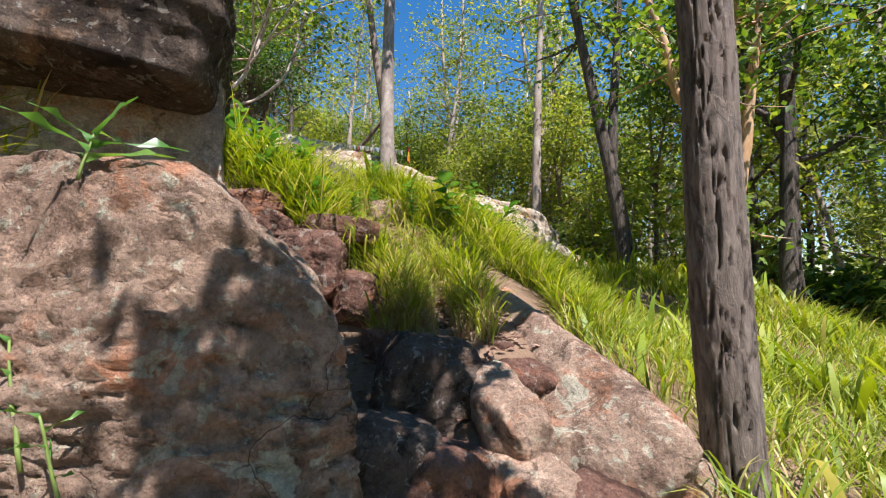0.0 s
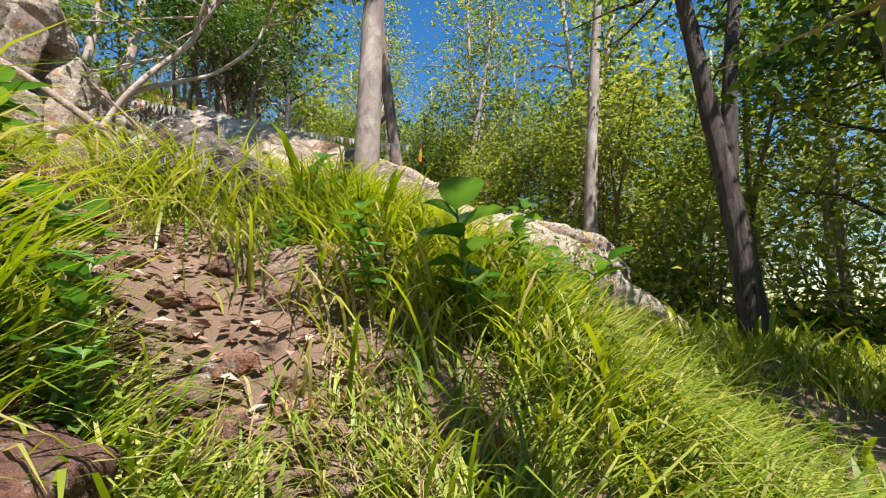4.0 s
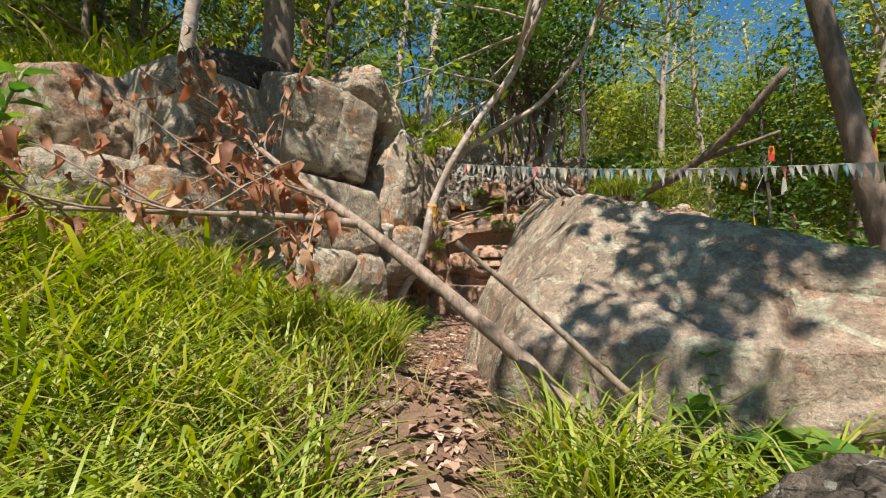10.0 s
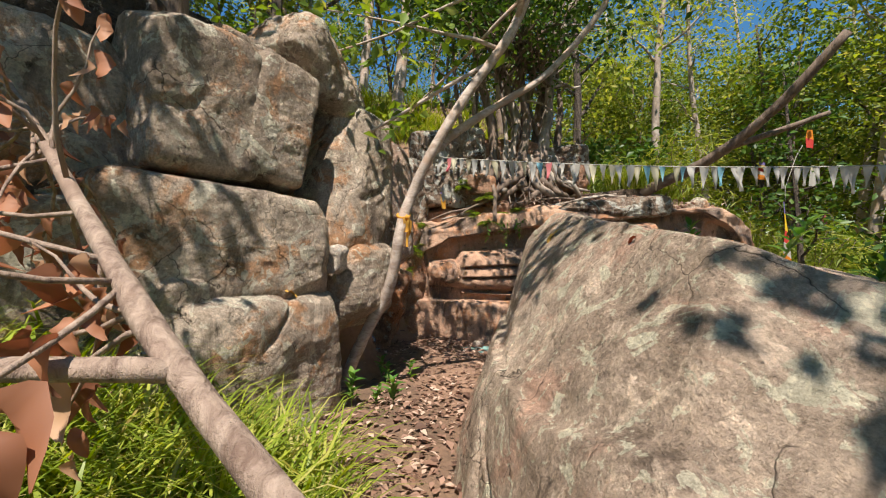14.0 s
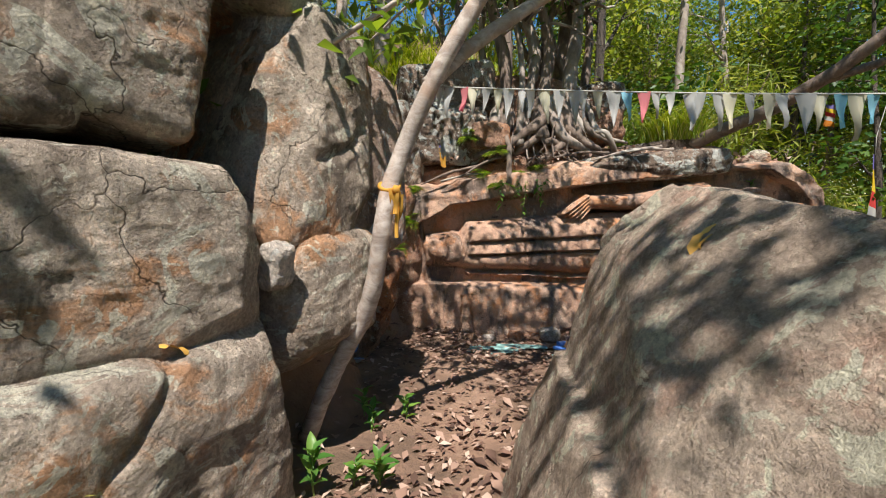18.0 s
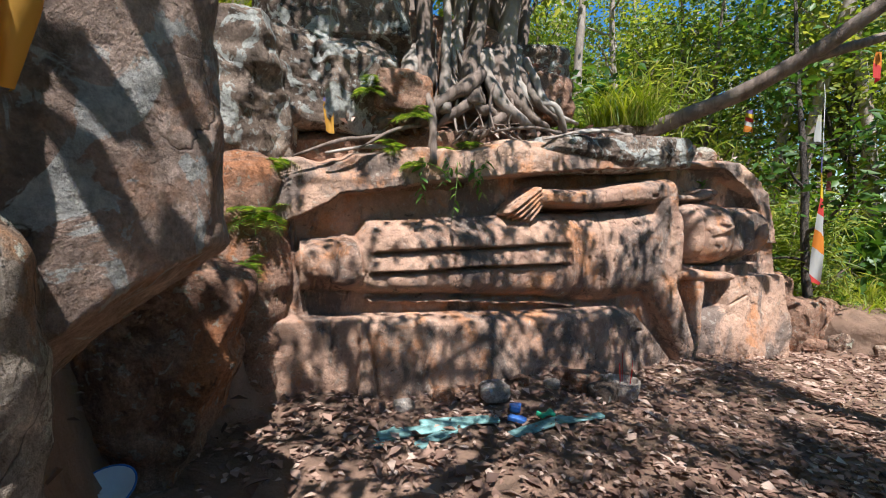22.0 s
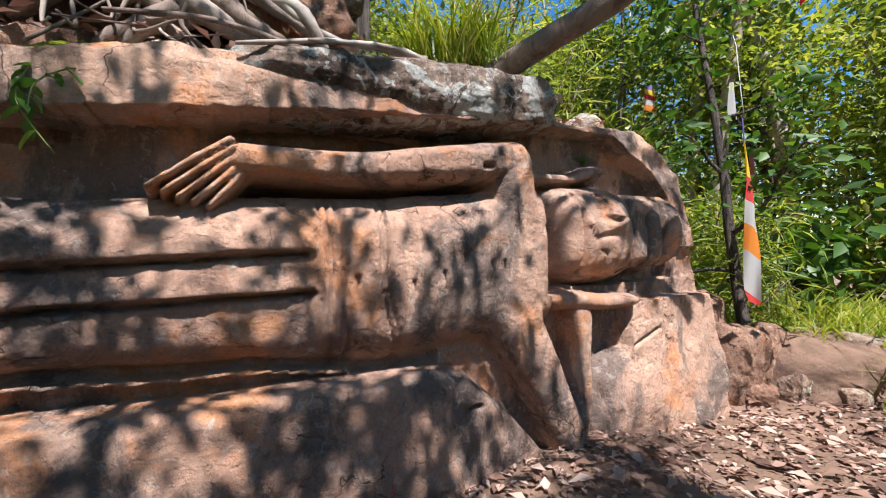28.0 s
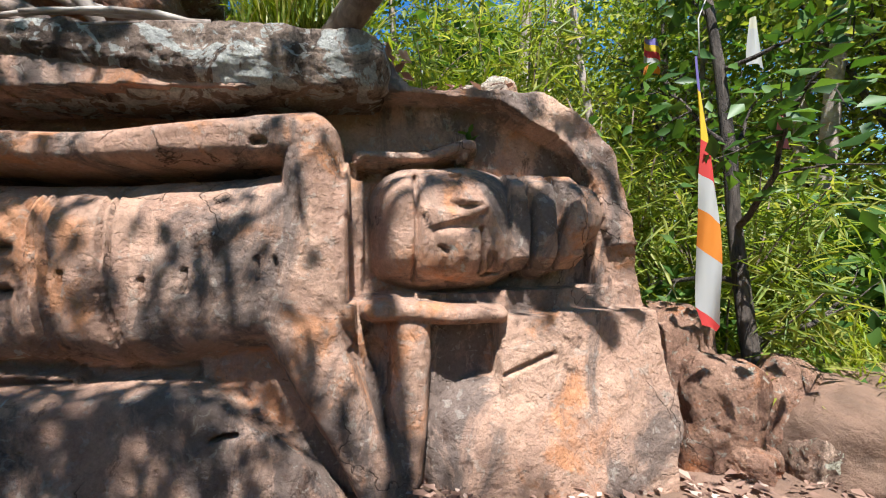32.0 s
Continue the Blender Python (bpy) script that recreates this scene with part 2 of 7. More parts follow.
def leaf_material(name, stops, clear=0.35, gloss=0.45, island=True):
    """Leaf with light passing through; colours differ from leaf to leaf."""
    m, t, sh, out = material(name)
    if island:
        rnd = t.nodes.new("ShaderNodeNewGeometry").outputs["Random Per Island"]
    else:
        rnd = t.nodes.new("ShaderNodeObjectInfo").outputs["Random"]
    col = ramp(t, rnd, stops)
    t.links.new(col, sh.inputs["Base Color"])
    sh.inputs["Roughness"].default_value = gloss
    sh.inputs["Specular IOR Level"].default_value = 0.35
    tr = node(t, "BsdfTranslucent")
    hue = node(t, "HueSaturation", Hue=0.485, Saturation=1.15, Value=1.35)
    t.links.new(col, hue.inputs["Color"])
    t.links.new(hue.outputs[0], tr.inputs["Color"])
    mix = node(t, "MixShader", Fac=clear)
    t.links.new(sh.outputs[0], mix.inputs[1])
    t.links.new(tr.outputs[0], mix.inputs[2])
    t.links.new(mix.outputs[0], out.inputs[0])
    return m


def bark_material(name, dark, light, patch, scale=9.0, depth=0.03, stretch=0.18):
    m, t, sh, out = material(name)
    tc = t.nodes.new("ShaderNodeTexCoord")
    mp = node(t, "Mapping")
    mp.inputs["Scale"].default_value = (1, 1, stretch)
    t.links.new(tc.outputs["Object"], mp.inputs[0])
    ridges = noise_of(t, scale, 6, 0.7, mp.outputs[0], 0.8)
    col = ramp(t, ridges, [(0.36, dark), (0.62, light)])
    col = blend(t, ramp(t, noise_of(t, 2.2, 5, 0.6, tc.outputs["Object"], 0.6), [(0.52, (0, 0, 0)), (0.62, (0.8, 0.8, 0.8))]), col, patch)
    t.links.new(col, sh.inputs["Base Color"])
    sh.inputs["Roughness"].default_value = 0.88
    bump(t, sh, [(ridges, depth), (noise_of(t, scale * 7, 4, 0.7, tc.outputs["Object"]), depth * 0.25)], 0.9)
    return m


def plain_material(name, colour, rough=0.7, vary=0.12, scale=20.0):
    m, t, sh, out = material(name)
    tc = t.nodes.new("ShaderNodeTexCoord")
    n = noise_of(t, scale, 5, 0.65, tc.outputs["Object"])
    t.links.new(ramp(t, n, [(0.3, tuple(c * (1 - vary) for c in colour)), (0.7, tuple(min(1, c * (1 + vary)) for c in colour))]), sh.inputs["Base Color"])
    sh.inputs["Roughness"].default_value = rough
    bump(t, sh, [(n, 0.004)], 0.4)
    return m


GREY_ROCK = rock_material("grey_rock", (0.34, 0.265, 0.21), (0.55, 0.45, 0.365), (0.54, 0.29, 0.16), (0.62, 0.575, 0.47), 0.56, 0.57)
RED_ROCK = rock_material("red_rock", (0.3, 0.165, 0.115), (0.4, 0.24, 0.165), (0.45, 0.19, 0.09), (0.42, 0.38, 0.31), 0.56, 0.66)
PINK_ROCK = rock_material("pink_rock", (0.33, 0.205, 0.15), (0.47, 0.335, 0.25), (0.5, 0.23, 0.13), (0.52, 0.49, 0.38), 0.57, 0.6, 0.36)
BOULDER = rock_material("boulder_rock", (0.36, 0.265, 0.205), (0.56, 0.44, 0.35), (0.52, 0.33, 0.25), (0.62, 0.58, 0.45), 0.56, 0.565, 0.33)
FLANK = rock_material("flank_rock", (0.38, 0.265, 0.21), (0.52, 0.38, 0.31), (0.5, 0.27, 0.17), (0.5, 0.49, 0.46), 0.6, 0.57, 0.34)
SPOTTED = rock_material("spotted_rock", (0.09, 0.075, 0.065), (0.3, 0.245, 0.21), (0.44, 0.27, 0.19), (0.55, 0.52, 0.46), 0.6, 0.6, 0.45)
CHALKY = rock_material("chalky_stone", (0.5, 0.42, 0.36), (0.66, 0.57, 0.5), (0.55, 0.35, 0.26), (0.68, 0.66, 0.62))
RUBBLE = rock_material("rubble_rock", (0.13, 0.068, 0.05), (0.25, 0.135, 0.1), (0.34, 0.15, 0.08), (0.36, 0.3, 0.25), 0.6, 0.64, 0.4)
# DARK_ROCK: brown-black stone, lowered further to carry the shade of the hollow
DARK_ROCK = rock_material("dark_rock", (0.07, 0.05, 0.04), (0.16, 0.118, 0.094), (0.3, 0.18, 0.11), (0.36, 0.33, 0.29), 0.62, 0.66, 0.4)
CARVED = rock_material("carved_sandstone", (0.36, 0.21, 0.15), (0.54, 0.345, 0.245), (0.56, 0.26, 0.13), (0.48, 0.43, 0.36), 0.56, 0.68, 0.36, 0.006, 0.02, ((0.135, 0.112, 0.1), 0.5), 0.5)
CAP_ROCK = rock_material("lichen_rock", (0.2, 0.14, 0.11), (0.36, 0.27, 0.21), (0.4, 0.2, 0.12), (0.52, 0.52, 0.48), 0.66, 0.53, 0.42)
BARK_DARK = bark_material("dark_bark", (0.018, 0.013, 0.01), (0.2, 0.155, 0.125), (0.11, 0.085, 0.07), 15, 0.12, 0.12)
BARK_FURROWED = bark_material("furrowed_bark", (0.06, 0.045, 0.036), (0.23, 0.18, 0.15), (0.16, 0.12, 0.1), 16, 0.02, 0.3)
BARK_GREY = bark_material("grey_bark", (0.2, 0.155, 0.125), (0.38, 0.31, 0.26), (0.45, 0.4, 0.35), 6, 0.012, 0.5)
BARK_MOTTLED = bark_material("mottled_bark", (0.15, 0.115, 0.095), (0.33, 0.265, 0.225), (0.46, 0.38, 0.33), 7, 0.015, 0.4)
BARK_PALE = bark_material("pale_bark", (0.27, 0.205, 0.17), (0.52, 0.44, 0.385), (0.42, 0.28, 0.2), 9, 0.006, 1.7)
BARK_ORANGE = bark_material("orange_bark", (0.36, 0.2, 0.09), (0.5, 0.31, 0.17), (0.3, 0.24, 0.19), 5, 0.01, 0.4)
BARK_BROWN = bark_material("brown_bark", (0.1, 0.07, 0.055), (0.26, 0.19, 0.15), (0.2, 0.16, 0.13), 10, 0.02, 0.3)
DEAD_WOOD = bark_material("dead_wood", (0.17, 0.11, 0.085), (0.4, 0.3, 0.24), (0.28, 0.19, 0.145), 18, 0.02, 0.2)
LEAF_MID = leaf_material("green_leaves", [(0.0, (0.06, 0.11, 0.02)), (0.5, (0.12, 0.2, 0.035)), (0.85, (0.22, 0.31, 0.05)), (1.0, (0.32, 0.34, 0.09))], 0.45)
LEAF_LIGHT = leaf_material("light_leaves", [(0.0, (0.13, 0.19, 0.035)), (0.6, (0.25, 0.31, 0.055)), (1.0, (0.4, 0.39, 0.1))], 0.52)
LEAF_DARK = leaf_material("dark_leaves", [(0.0, (0.03, 0.07, 0.015)), (0.6, (0.065, 0.14, 0.025)), (1.0, (0.12, 0.2, 0.04))], 0.35)
GRASS = leaf_material("grass", [(0.0, (0.11, 0.17, 0.02)), (0.4, (0.22, 0.3, 0.035)), (0.75, (0.36, 0.41, 0.06)), (0.9, (0.46, 0.45, 0.12)), (1.0, (0.5, 0.42, 0.2))], 0.42, 0.42)
GRASS_DRY = leaf_material("dry_grass", [(0.0, (0.22, 0.2, 0.05)), (0.6, (0.36, 0.29, 0.11)), (1.0, (0.42, 0.3, 0.16))], 0.3, 0.6)
LITTER = leaf_material("fallen_leaves", [(0.0, (0.08, 0.045, 0.033)), (0.4, (0.22, 0.125, 0.09)), (0.75, (0.37, 0.235, 0.175)), (1.0, (0.55, 0.41, 0.33))], 0.12, 0.7)
DRY_LEAF = leaf_material("withered_leaves", [(0.0, (0.2, 0.07, 0.035)), (0.6, (0.36, 0.145, 0.07)), (1.0, (0.46, 0.24, 0.13))], 0.25, 0.6)


def soil_material():
    m, t, sh, out = material("soil")
    pos = place(t)
    col = ramp(t, noise_of(t, 1.1, 6, 0.65, pos, 0.4), [(0.35, (0.12, 0.075, 0.05)), (0.55, (0.26, 0.155, 0.105)), (0.75, (0.4, 0.255, 0.18))])
    far = ramp(t, noise_of(t, 0.35, 6, 0.6, pos), [(0.45, (0, 0, 0)), (0.6, (0.7, 0.7, 0.7))])
    col = blend(t, far, col, (0.2, 0.13, 0.08))
    t.links.new(col, sh.inputs["Base Color"])
    sh.inputs["Roughness"].default_value = 0.95
    bump(t, sh, [(noise_of(t, 14, 7, 0.7, pos), 0.05), (noise_of(t, 70, 4, 0.7, pos), 0.01)], 0.8)
    return m


SOIL = soil_material()

# ---- the lie of the land ----
WALL_AT, WALL_ALONG, WALL_OUT = np.array([-5.355, 13.021]), np.array([0.797, 0.603]), np.array([0.603, -0.797])
HEIGHTS = np.array([(0, 0, 0.1), (0, -4, -1.3), (0, 1.4, 0.5), (0, 2.5, 1.0), (0, 3.5, 1.58), (-0.4, 4.0, 1.9), (-0.9, 4.3, 2.25), (-1.5, 4.5, 2.6), (-1.9, 4.65, 2.78), (-2.5, 5.0, 3.08),
                    (-3.1, 5.9, 3.36), (-3.65, 6.7, 3.48), (-4.1, 6.05, 3.55), (-4.6, 7.7, 3.5), (-5.3, 9.4, 3.42), (-2.4, 13.4, 3.25), (-0.5, 14.6, 3.2), (3, 10.5, 1.9), (-0.5, 5.5, 2.85), (0.45, 5.2, 2.3),
                    (4, 8.5, 1.9), (4.6, 7.2, 1.5), (1.6, 2.3, 0.4), (1.6, 6, 1.4), (-0.9, 6.8, 3.15), (5.5, 1.5, -0.9), (-4.2, 4.8, 3.6), (-5.4, 5.0, 3.95), (-6.4, 5.2, 4.4), (-7.0, 4.4, 4.95), (-7.6, 3.4, 5.2), (-9.2, 3, 5.9),
                    (-3, 2.4, 2.6), (-1.4, 3.8, 2.4), (-2.3, 3.7, 2.85), (-5.6, 7.4, 3.5), (-7.6, 8, 5.8), (-8.5, 12, 6.0), (9, 6, -0.3), (0.2, 9, 3.0), (-4.9, 6.6, 3.68), (-5.7, 6.5, 3.95), (-0.35, 1.9, 0.3), (-0.4, 2.3, 0.55), (-1.2, 2.75, 1.3), (-1.75, 2.65, 1.55)])


def spline_of(pts):
    xy, n = pts[:, :2], len(pts)
    d = np.linalg.norm(xy[:, None] - xy[None], axis=2)
    k = d ** 2 * np.log(d + 1e-9) + np.eye(n) * 0.08
    p = np.c_[np.ones(n), xy]
    a = np.block([[k, p], [p.T, np.zeros((3, 3))]])
    return np.linalg.solve(a, np.r_[pts[:, 2], 0, 0, 0])


LAND = spline_of(HEIGHTS)


def ground(x, y):
    """Height of the ground, from arrays of x and y."""
    x, y = np.atleast_1d(np.asarray(x, float)), np.atleast_1d(np.asarray(y, float))
    cx, cy = np.clip(x, -10, 9), np.clip(y, -4, 16)
    d = np.sqrt((cx[:, None] - HEIGHTS[:, 0]) ** 2 + (cy[:, None] - HEIGHTS[:, 1]) ** 2)
    z = (d ** 2 * np.log(d + 1e-9)) @ LAND[:-3] + LAND[-3] + LAND[-2] * cx + LAND[-1] * cy
    out = np.hypot(x - cx, y - cy)
    z = z + 0.04 * np.clip(cx - x, 0, 30) - 0.06 * np.clip(x - cx, 0, 40) + 0.03 * np.clip(y - cy, 0, 30) - 0.3 * np.clip(cy - y, 0, 12)
    # the level floor before the carved face
    u = (x - WALL_AT[0]) * WALL_ALONG[0] + (y - WALL_AT[1]) * WALL_ALONG[1]
    e = (x - WALL_AT[0]) * WALL_OUT[0] + (y - WALL_AT[1]) * WALL_OUT[1]
    left = -6.25 - 1.15 * smooth(9.2, 10.2, y)
    flat = smooth(5.2, 3.4, e) * smooth(6.5, 4.5, u) * smooth(left - 0.5, left, x) * smooth(-1.2, -0.8, e)
    z = z + (3.36 - 0.035 * (u + 1.5) - z) * flat
    # the bank behind it
    climb = np.clip(-e - 0.95, 0, 5) * (0.3 + 0.5 * smooth(2.0, -1.5, u))
    low = np.clip(5.7 + climb - z, 0, 12)
    z = z + low * smooth(-0.25, -0.85, e) * smooth(4.2, 2.6, u - 0.5 * np.clip(-e - 1, 0, 6)) * smooth(-30, -12, e) * smooth(-16, -9, u)
    p = np.c_[x, y, np.zeros(len(x))]
    return z + 0.06 * fbm(p * 1.1, 3, 5) + 0.012 * vnoise(p * 7, 9) + smooth(4, 30, out) * 0.8 * vnoise(p * 0.07, 3)


def spread(lo, hi, step, far, grow):
    core = list(np.arange(lo, hi + step / 2, step))
    s, a, b = step, core[0], core[-1]
    left, right = [], []
    while b < far:
        s *= grow
        a, b = a - s, b + s
        left.append(a)
        right.append(b)
    return np.array(left[::-1] + core + right)


def grid_faces(n, m):
    i, j = np.meshgrid(np.arange(n - 1), np.arange(m - 1), indexing="ij")
    return np.stack([i * m + j, (i + 1) * m + j, (i + 1) * m + j + 1, i * m + j + 1], -1).reshape(-1, 4)


gx, gy = spread(-9, 7, 0.1, 600, 1.16), spread(-3, 17, 0.1, 600, 1.16)
GX, GY = np.meshgrid(gx, gy, indexing="ij")
land = new("ground", mesh_of("ground", np.c_[GX.ravel(), GY.ravel(), ground(GX.ravel(), GY.ravel())], grid_faces(len(gx), len(gy)), SOIL))
tagged(land, "sloping brown soil of a wooded hillside with dry leaves", "ground", kind="structure")


# ---- rocks ----
def block_lattice(n):
    g = np.arange(n + 1)
    a = np.stack(np.meshgrid(g, g, g, indexing="ij"), -1).reshape(-1, 3)
    edge = ((a == 0) | (a == n)).any(1)
    index = np.full(len(a), -1)
    index[edge] = np.arange(edge.sum())
    quads = []
    for axis in range(3):
        o1, o2 = (axis + 1) % 3, (axis + 2) % 3
        i, j = [k.ravel() for k in np.meshgrid(np.arange(n), np.arange(n), indexing="ij")]
        for end in (0, n):
            c = np.zeros((len(i), 4, 3), int)
            c[:, :, axis] = end
            for k, (di, dj) in enumerate(((0, 0), (1, 0), (1, 1), (0, 1))):
                c[:, k, o1], c[:, k, o2] = i + di, j + dj
            f = index[(c[..., 0] * (n + 1) + c[..., 1]) * (n + 1) + c[..., 2]]
            quads.append(f if end else f[:, ::-1])
    return a[edge] * 2.0 / n - 1, np.concatenate(quads)


def rock_mesh(name, half, mat, power=5.0, seed=0, n=26, rough=0.1, cuts=8, cut=0.12, strata=0.0, planes=(), m=None, cracks=0, pits=0.0, chips=0.005, breaks=()):
    """A boulder of about the given half sizes: a rounded block with planes broken off, swells, pits, cracks and layers.
    planes: (point, normal) in the world, past which the rock is broken away."""
    rng = np.random.default_rng(seed)
    d, quads = block_lattice(n)
    d = np.tan(d * 0.9) / np.tan(0.9)
    half = np.array(half, float)
    p = d / ((np.abs(d) ** power).sum(1) ** (1 / power))[:, None]
    for _ in range(cuts):
        k = rng.normal(size=3)
        k /= np.linalg.norm(k)
        top = (p @ k).max()
        over = p @ k - top * (1 - cut * rng.uniform(0.3, 1.6))
        p = p - np.outer(np.clip(over, 0, None) * 0.94, k)
    q = p * half
    if m is not None:
        back = m.inverted()
        for point, normal in planes:
            c = np.array(back @ Vector(point))
            k = np.array((back.to_3x3() @ Vector(normal)).normalized())
            over = (q - c) @ k
            q = q - np.outer(np.where(over > 0, over * 0.93, 0), k)
    nrm = p / np.linalg.norm(p, axis=1)[:, None]
    size = half.min()
    off = seed * 7.3
    ridged = 1 - 2 * np.abs(vnoise(q / size * 1.6 + off + 31, seed + 5)) + 0.6 * (1 - 2 * np.abs(vnoise(q / size * 4.3 + off, seed + 6)))
    q = q + nrm * (rough * size * (0.8 * fbm(q / size * 0.9 + off, 3, seed) + 0.4 * ridged) + 0.35 * rough * size * fbm(q / size * 5 + off, 3, seed + 9))[:, None]
    for point, normal, deep in breaks if m is not None else ():
        c = np.array(back @ Vector(point))
        k = np.array((back.to_3x3() @ Vector(normal)).normalized())
        q = q - nrm * (deep * smooth(-0.02, 0.03, (q - c) @ k + 0.12 * fbm(q * 1.3, 3, seed + 50)) * (1 - np.abs(nrm[:, 2])))[:, None]
    layers = fbm(q * [3.2, 3.2, 4.6] + off + 5, 3, seed + 40) * 2.6
    q = q + nrm * (chips * (np.floor(layers) + smooth(0.35, 0.65, layers - np.floor(layers))))[:, None]
    if pits:
        q = q - nrm * (pits * smooth(0.1, 0.55, fbm(q * [13, 13, 28] + off, 4, seed + 21)))[:, None]
    for _ in range(cracks):
        k = rng.normal(size=3)
        k /= np.linalg.norm(k)
        c = q[rng.integers(len(q))]
        far = np.abs((q - c) @ k + 0.06 * fbm(q * 3, 3, seed + 2))
        near = np.exp(-((q - c) ** 2).sum(1) / (0.6 * size) ** 2)
        q = q - nrm * (0.035 * np.clip(1 - far / 0.045, 0, 1) * smooth(0.15, 0.5, near))[:, None]
    if strata:
        lay = vnoise(np.c_[q[:, 2] * 9 + 0.6 * fbm(q * 0.8, 2, seed), np.full(len(q), off), np.zeros(len(q))], seed)
        q[:, :2] += nrm[:, :2] * (strata * lay)[:, None]
    return mesh_of(name, q, quads, mat)


def rock(name, at, half, turn, mat, label, **shape):
    m = pose(*at, *turn)
    ob = new(name, rock_mesh(name, half, mat, m=m, **shape))
    ob.matrix_world = m
    return tagged(ob, label, "rock")


# the near outcrop where the walk begins
rock("outcrop_rock", (-1.8, 1.74, 0.6), (1.65, 0.57, 1.46), (0, 0, 8), PINK_ROCK, "pitted pink sandstone outcrop in patchy sun", seed=3, n=170, power=6, rough=0.06, strata=0.012, pits=0.03, cracks=8, chips=0.008,
     planes=[((-0.72, 1.9, 1.72), (0.7, 0.15, 0.7)), ((-0.45, 1.8, 1), (1, 0.5, 0.12)), ((-0.9, 2.0, 1.6), (0.4, 0.85, 0.25)), ((-1.6, 1.3, 1.5), (-0.05, -1, 0.15))])
rock("outcrop_rock", (-2.84, 2.6, 2.1), (1.25, 0.26, 1.4), (0, 0, 25), GREY_ROCK, "grey lichened standing rock of the outcrop", seed=4, n=64, power=10, rough=0.05, cracks=6, pits=0.01)
# greyish block with dark stains; its dark colour also stands in for shade
rock("overhanging_rock", (-2.95, 2.5, 3.42), (1.4, 0.85, 0.52), (3, 2, 25), DARK_ROCK, "overhanging block on top of the outcrop, shade put into its dark colour", seed=5, n=44, power=9, rough=0.07, strata=0.05)
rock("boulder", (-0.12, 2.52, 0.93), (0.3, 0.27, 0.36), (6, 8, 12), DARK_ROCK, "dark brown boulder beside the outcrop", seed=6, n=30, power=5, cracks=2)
rock("boulder", (0.36, 2.35, 0.68), (0.17, 0.36, 0.42), (14, -14, 8), PINK_ROCK, "pale pink boulder lying in the sun", seed=7, n=30, power=4)
rock("boulder", (-0.02, 1.98, 0.62), (0.2, 0.2, 0.22), (0, 10, 30), RUBBLE, "small dark reddish boulder underfoot", seed=11, n=22, power=4)
rock("boulder", (0.42, 1.92, 0.58), (0.17, 0.2, 0.2), (0, -12, 10), PINK_ROCK, "small pale boulder underfoot", seed=12, n=22, power=4)
for n, (at, half, turn, label) in enumerate((
        ((-1.0, 3.2, 1.76), (0.23, 0.24, 0.27), (0, 3, 6), "large dark red block in a rubble stack"), ((-1.5, 3.05, 1.68), (0.21, 0.22, 0.36), (0, -4, 10), "upright dark red block in a rubble stack"),
        ((-1.12, 2.98, 1.36), (0.34, 0.2, 0.12), (0, 5, -6), "flat red block at the foot of the rubble"), ((-1.0, 3.68, 2.05), (0.25, 0.2, 0.14), (0, 4, 20), "dark red slab under the grass"),
        ((-1.6, 3.5, 2.28), (0.24, 0.2, 0.16), (0, -8, 30), "broken red block below the herbs"), ((-2.05, 3.35, 2.25), (0.22, 0.2, 0.2), (0, 6, 0), "broken red block against the outcrop"),
        ((-1.4, 3.3, 2.12), (0.17, 0.16, 0.12), (10, 12, 40), "small broken red block"), ((-0.62, 3.1, 1.5), (0.17, 0.18, 0.2), (0, 10, 30), "small red block at the end of the stack"),
        ((-1.38, 3.2, 1.5), (0.1, 0.14, 0.2), (0, 0, 15), "narrow red stone wedged between the blocks"), ((-0.85, 2.72, 1.22), (0.16, 0.12, 0.08), (6, 8, 20), "flat red stone under the rubble"), ((-1.32, 3.45, 2.06), (0.16, 0.14, 0.1), (8, -6, 60), "loose dark red block on the rubble"), ((-0.85, 3.5, 2.1), (0.3, 0.16, 0.1), (0, 6, 12), "dark red slab overhung by grass"), ((-1.72, 3.35, 2.02), (0.13, 0.12, 0.07), (10, 8, 25), "small broken slab on the rubble"), ((-1.55, 3.55, 2.3), (0.12, 0.1, 0.06), (12, -8, 70), "small pale broken slab"), ((-1.25, 2.72, 1.4), (0.2, 0.14, 0.12), (4, 8, 35), "rounded red block under the stack"))):
    rock("red_block", at, half, turn, RUBBLE, label, seed=13 + n * 3, n=28, power=8, rough=0.07, cuts=12, cut=0.12, cracks=1, pits=0.006)
# added dark boulder in place of the hollow's deep shade
rock("boulder", (-0.3, 2.02, 0.66), (0.24, 0.24, 0.3), (0, 10, 30), DARK_ROCK, "dark boulder added to darken the shaded hollow beside the outcrop", seed=18, n=24, power=5)
rock("boulder", (0.25, 2.05, 0.62), (0.14, 0.16, 0.16), (0, 10, 60), PINK_ROCK, "small pink boulder underfoot", seed=19, n=22, power=4)
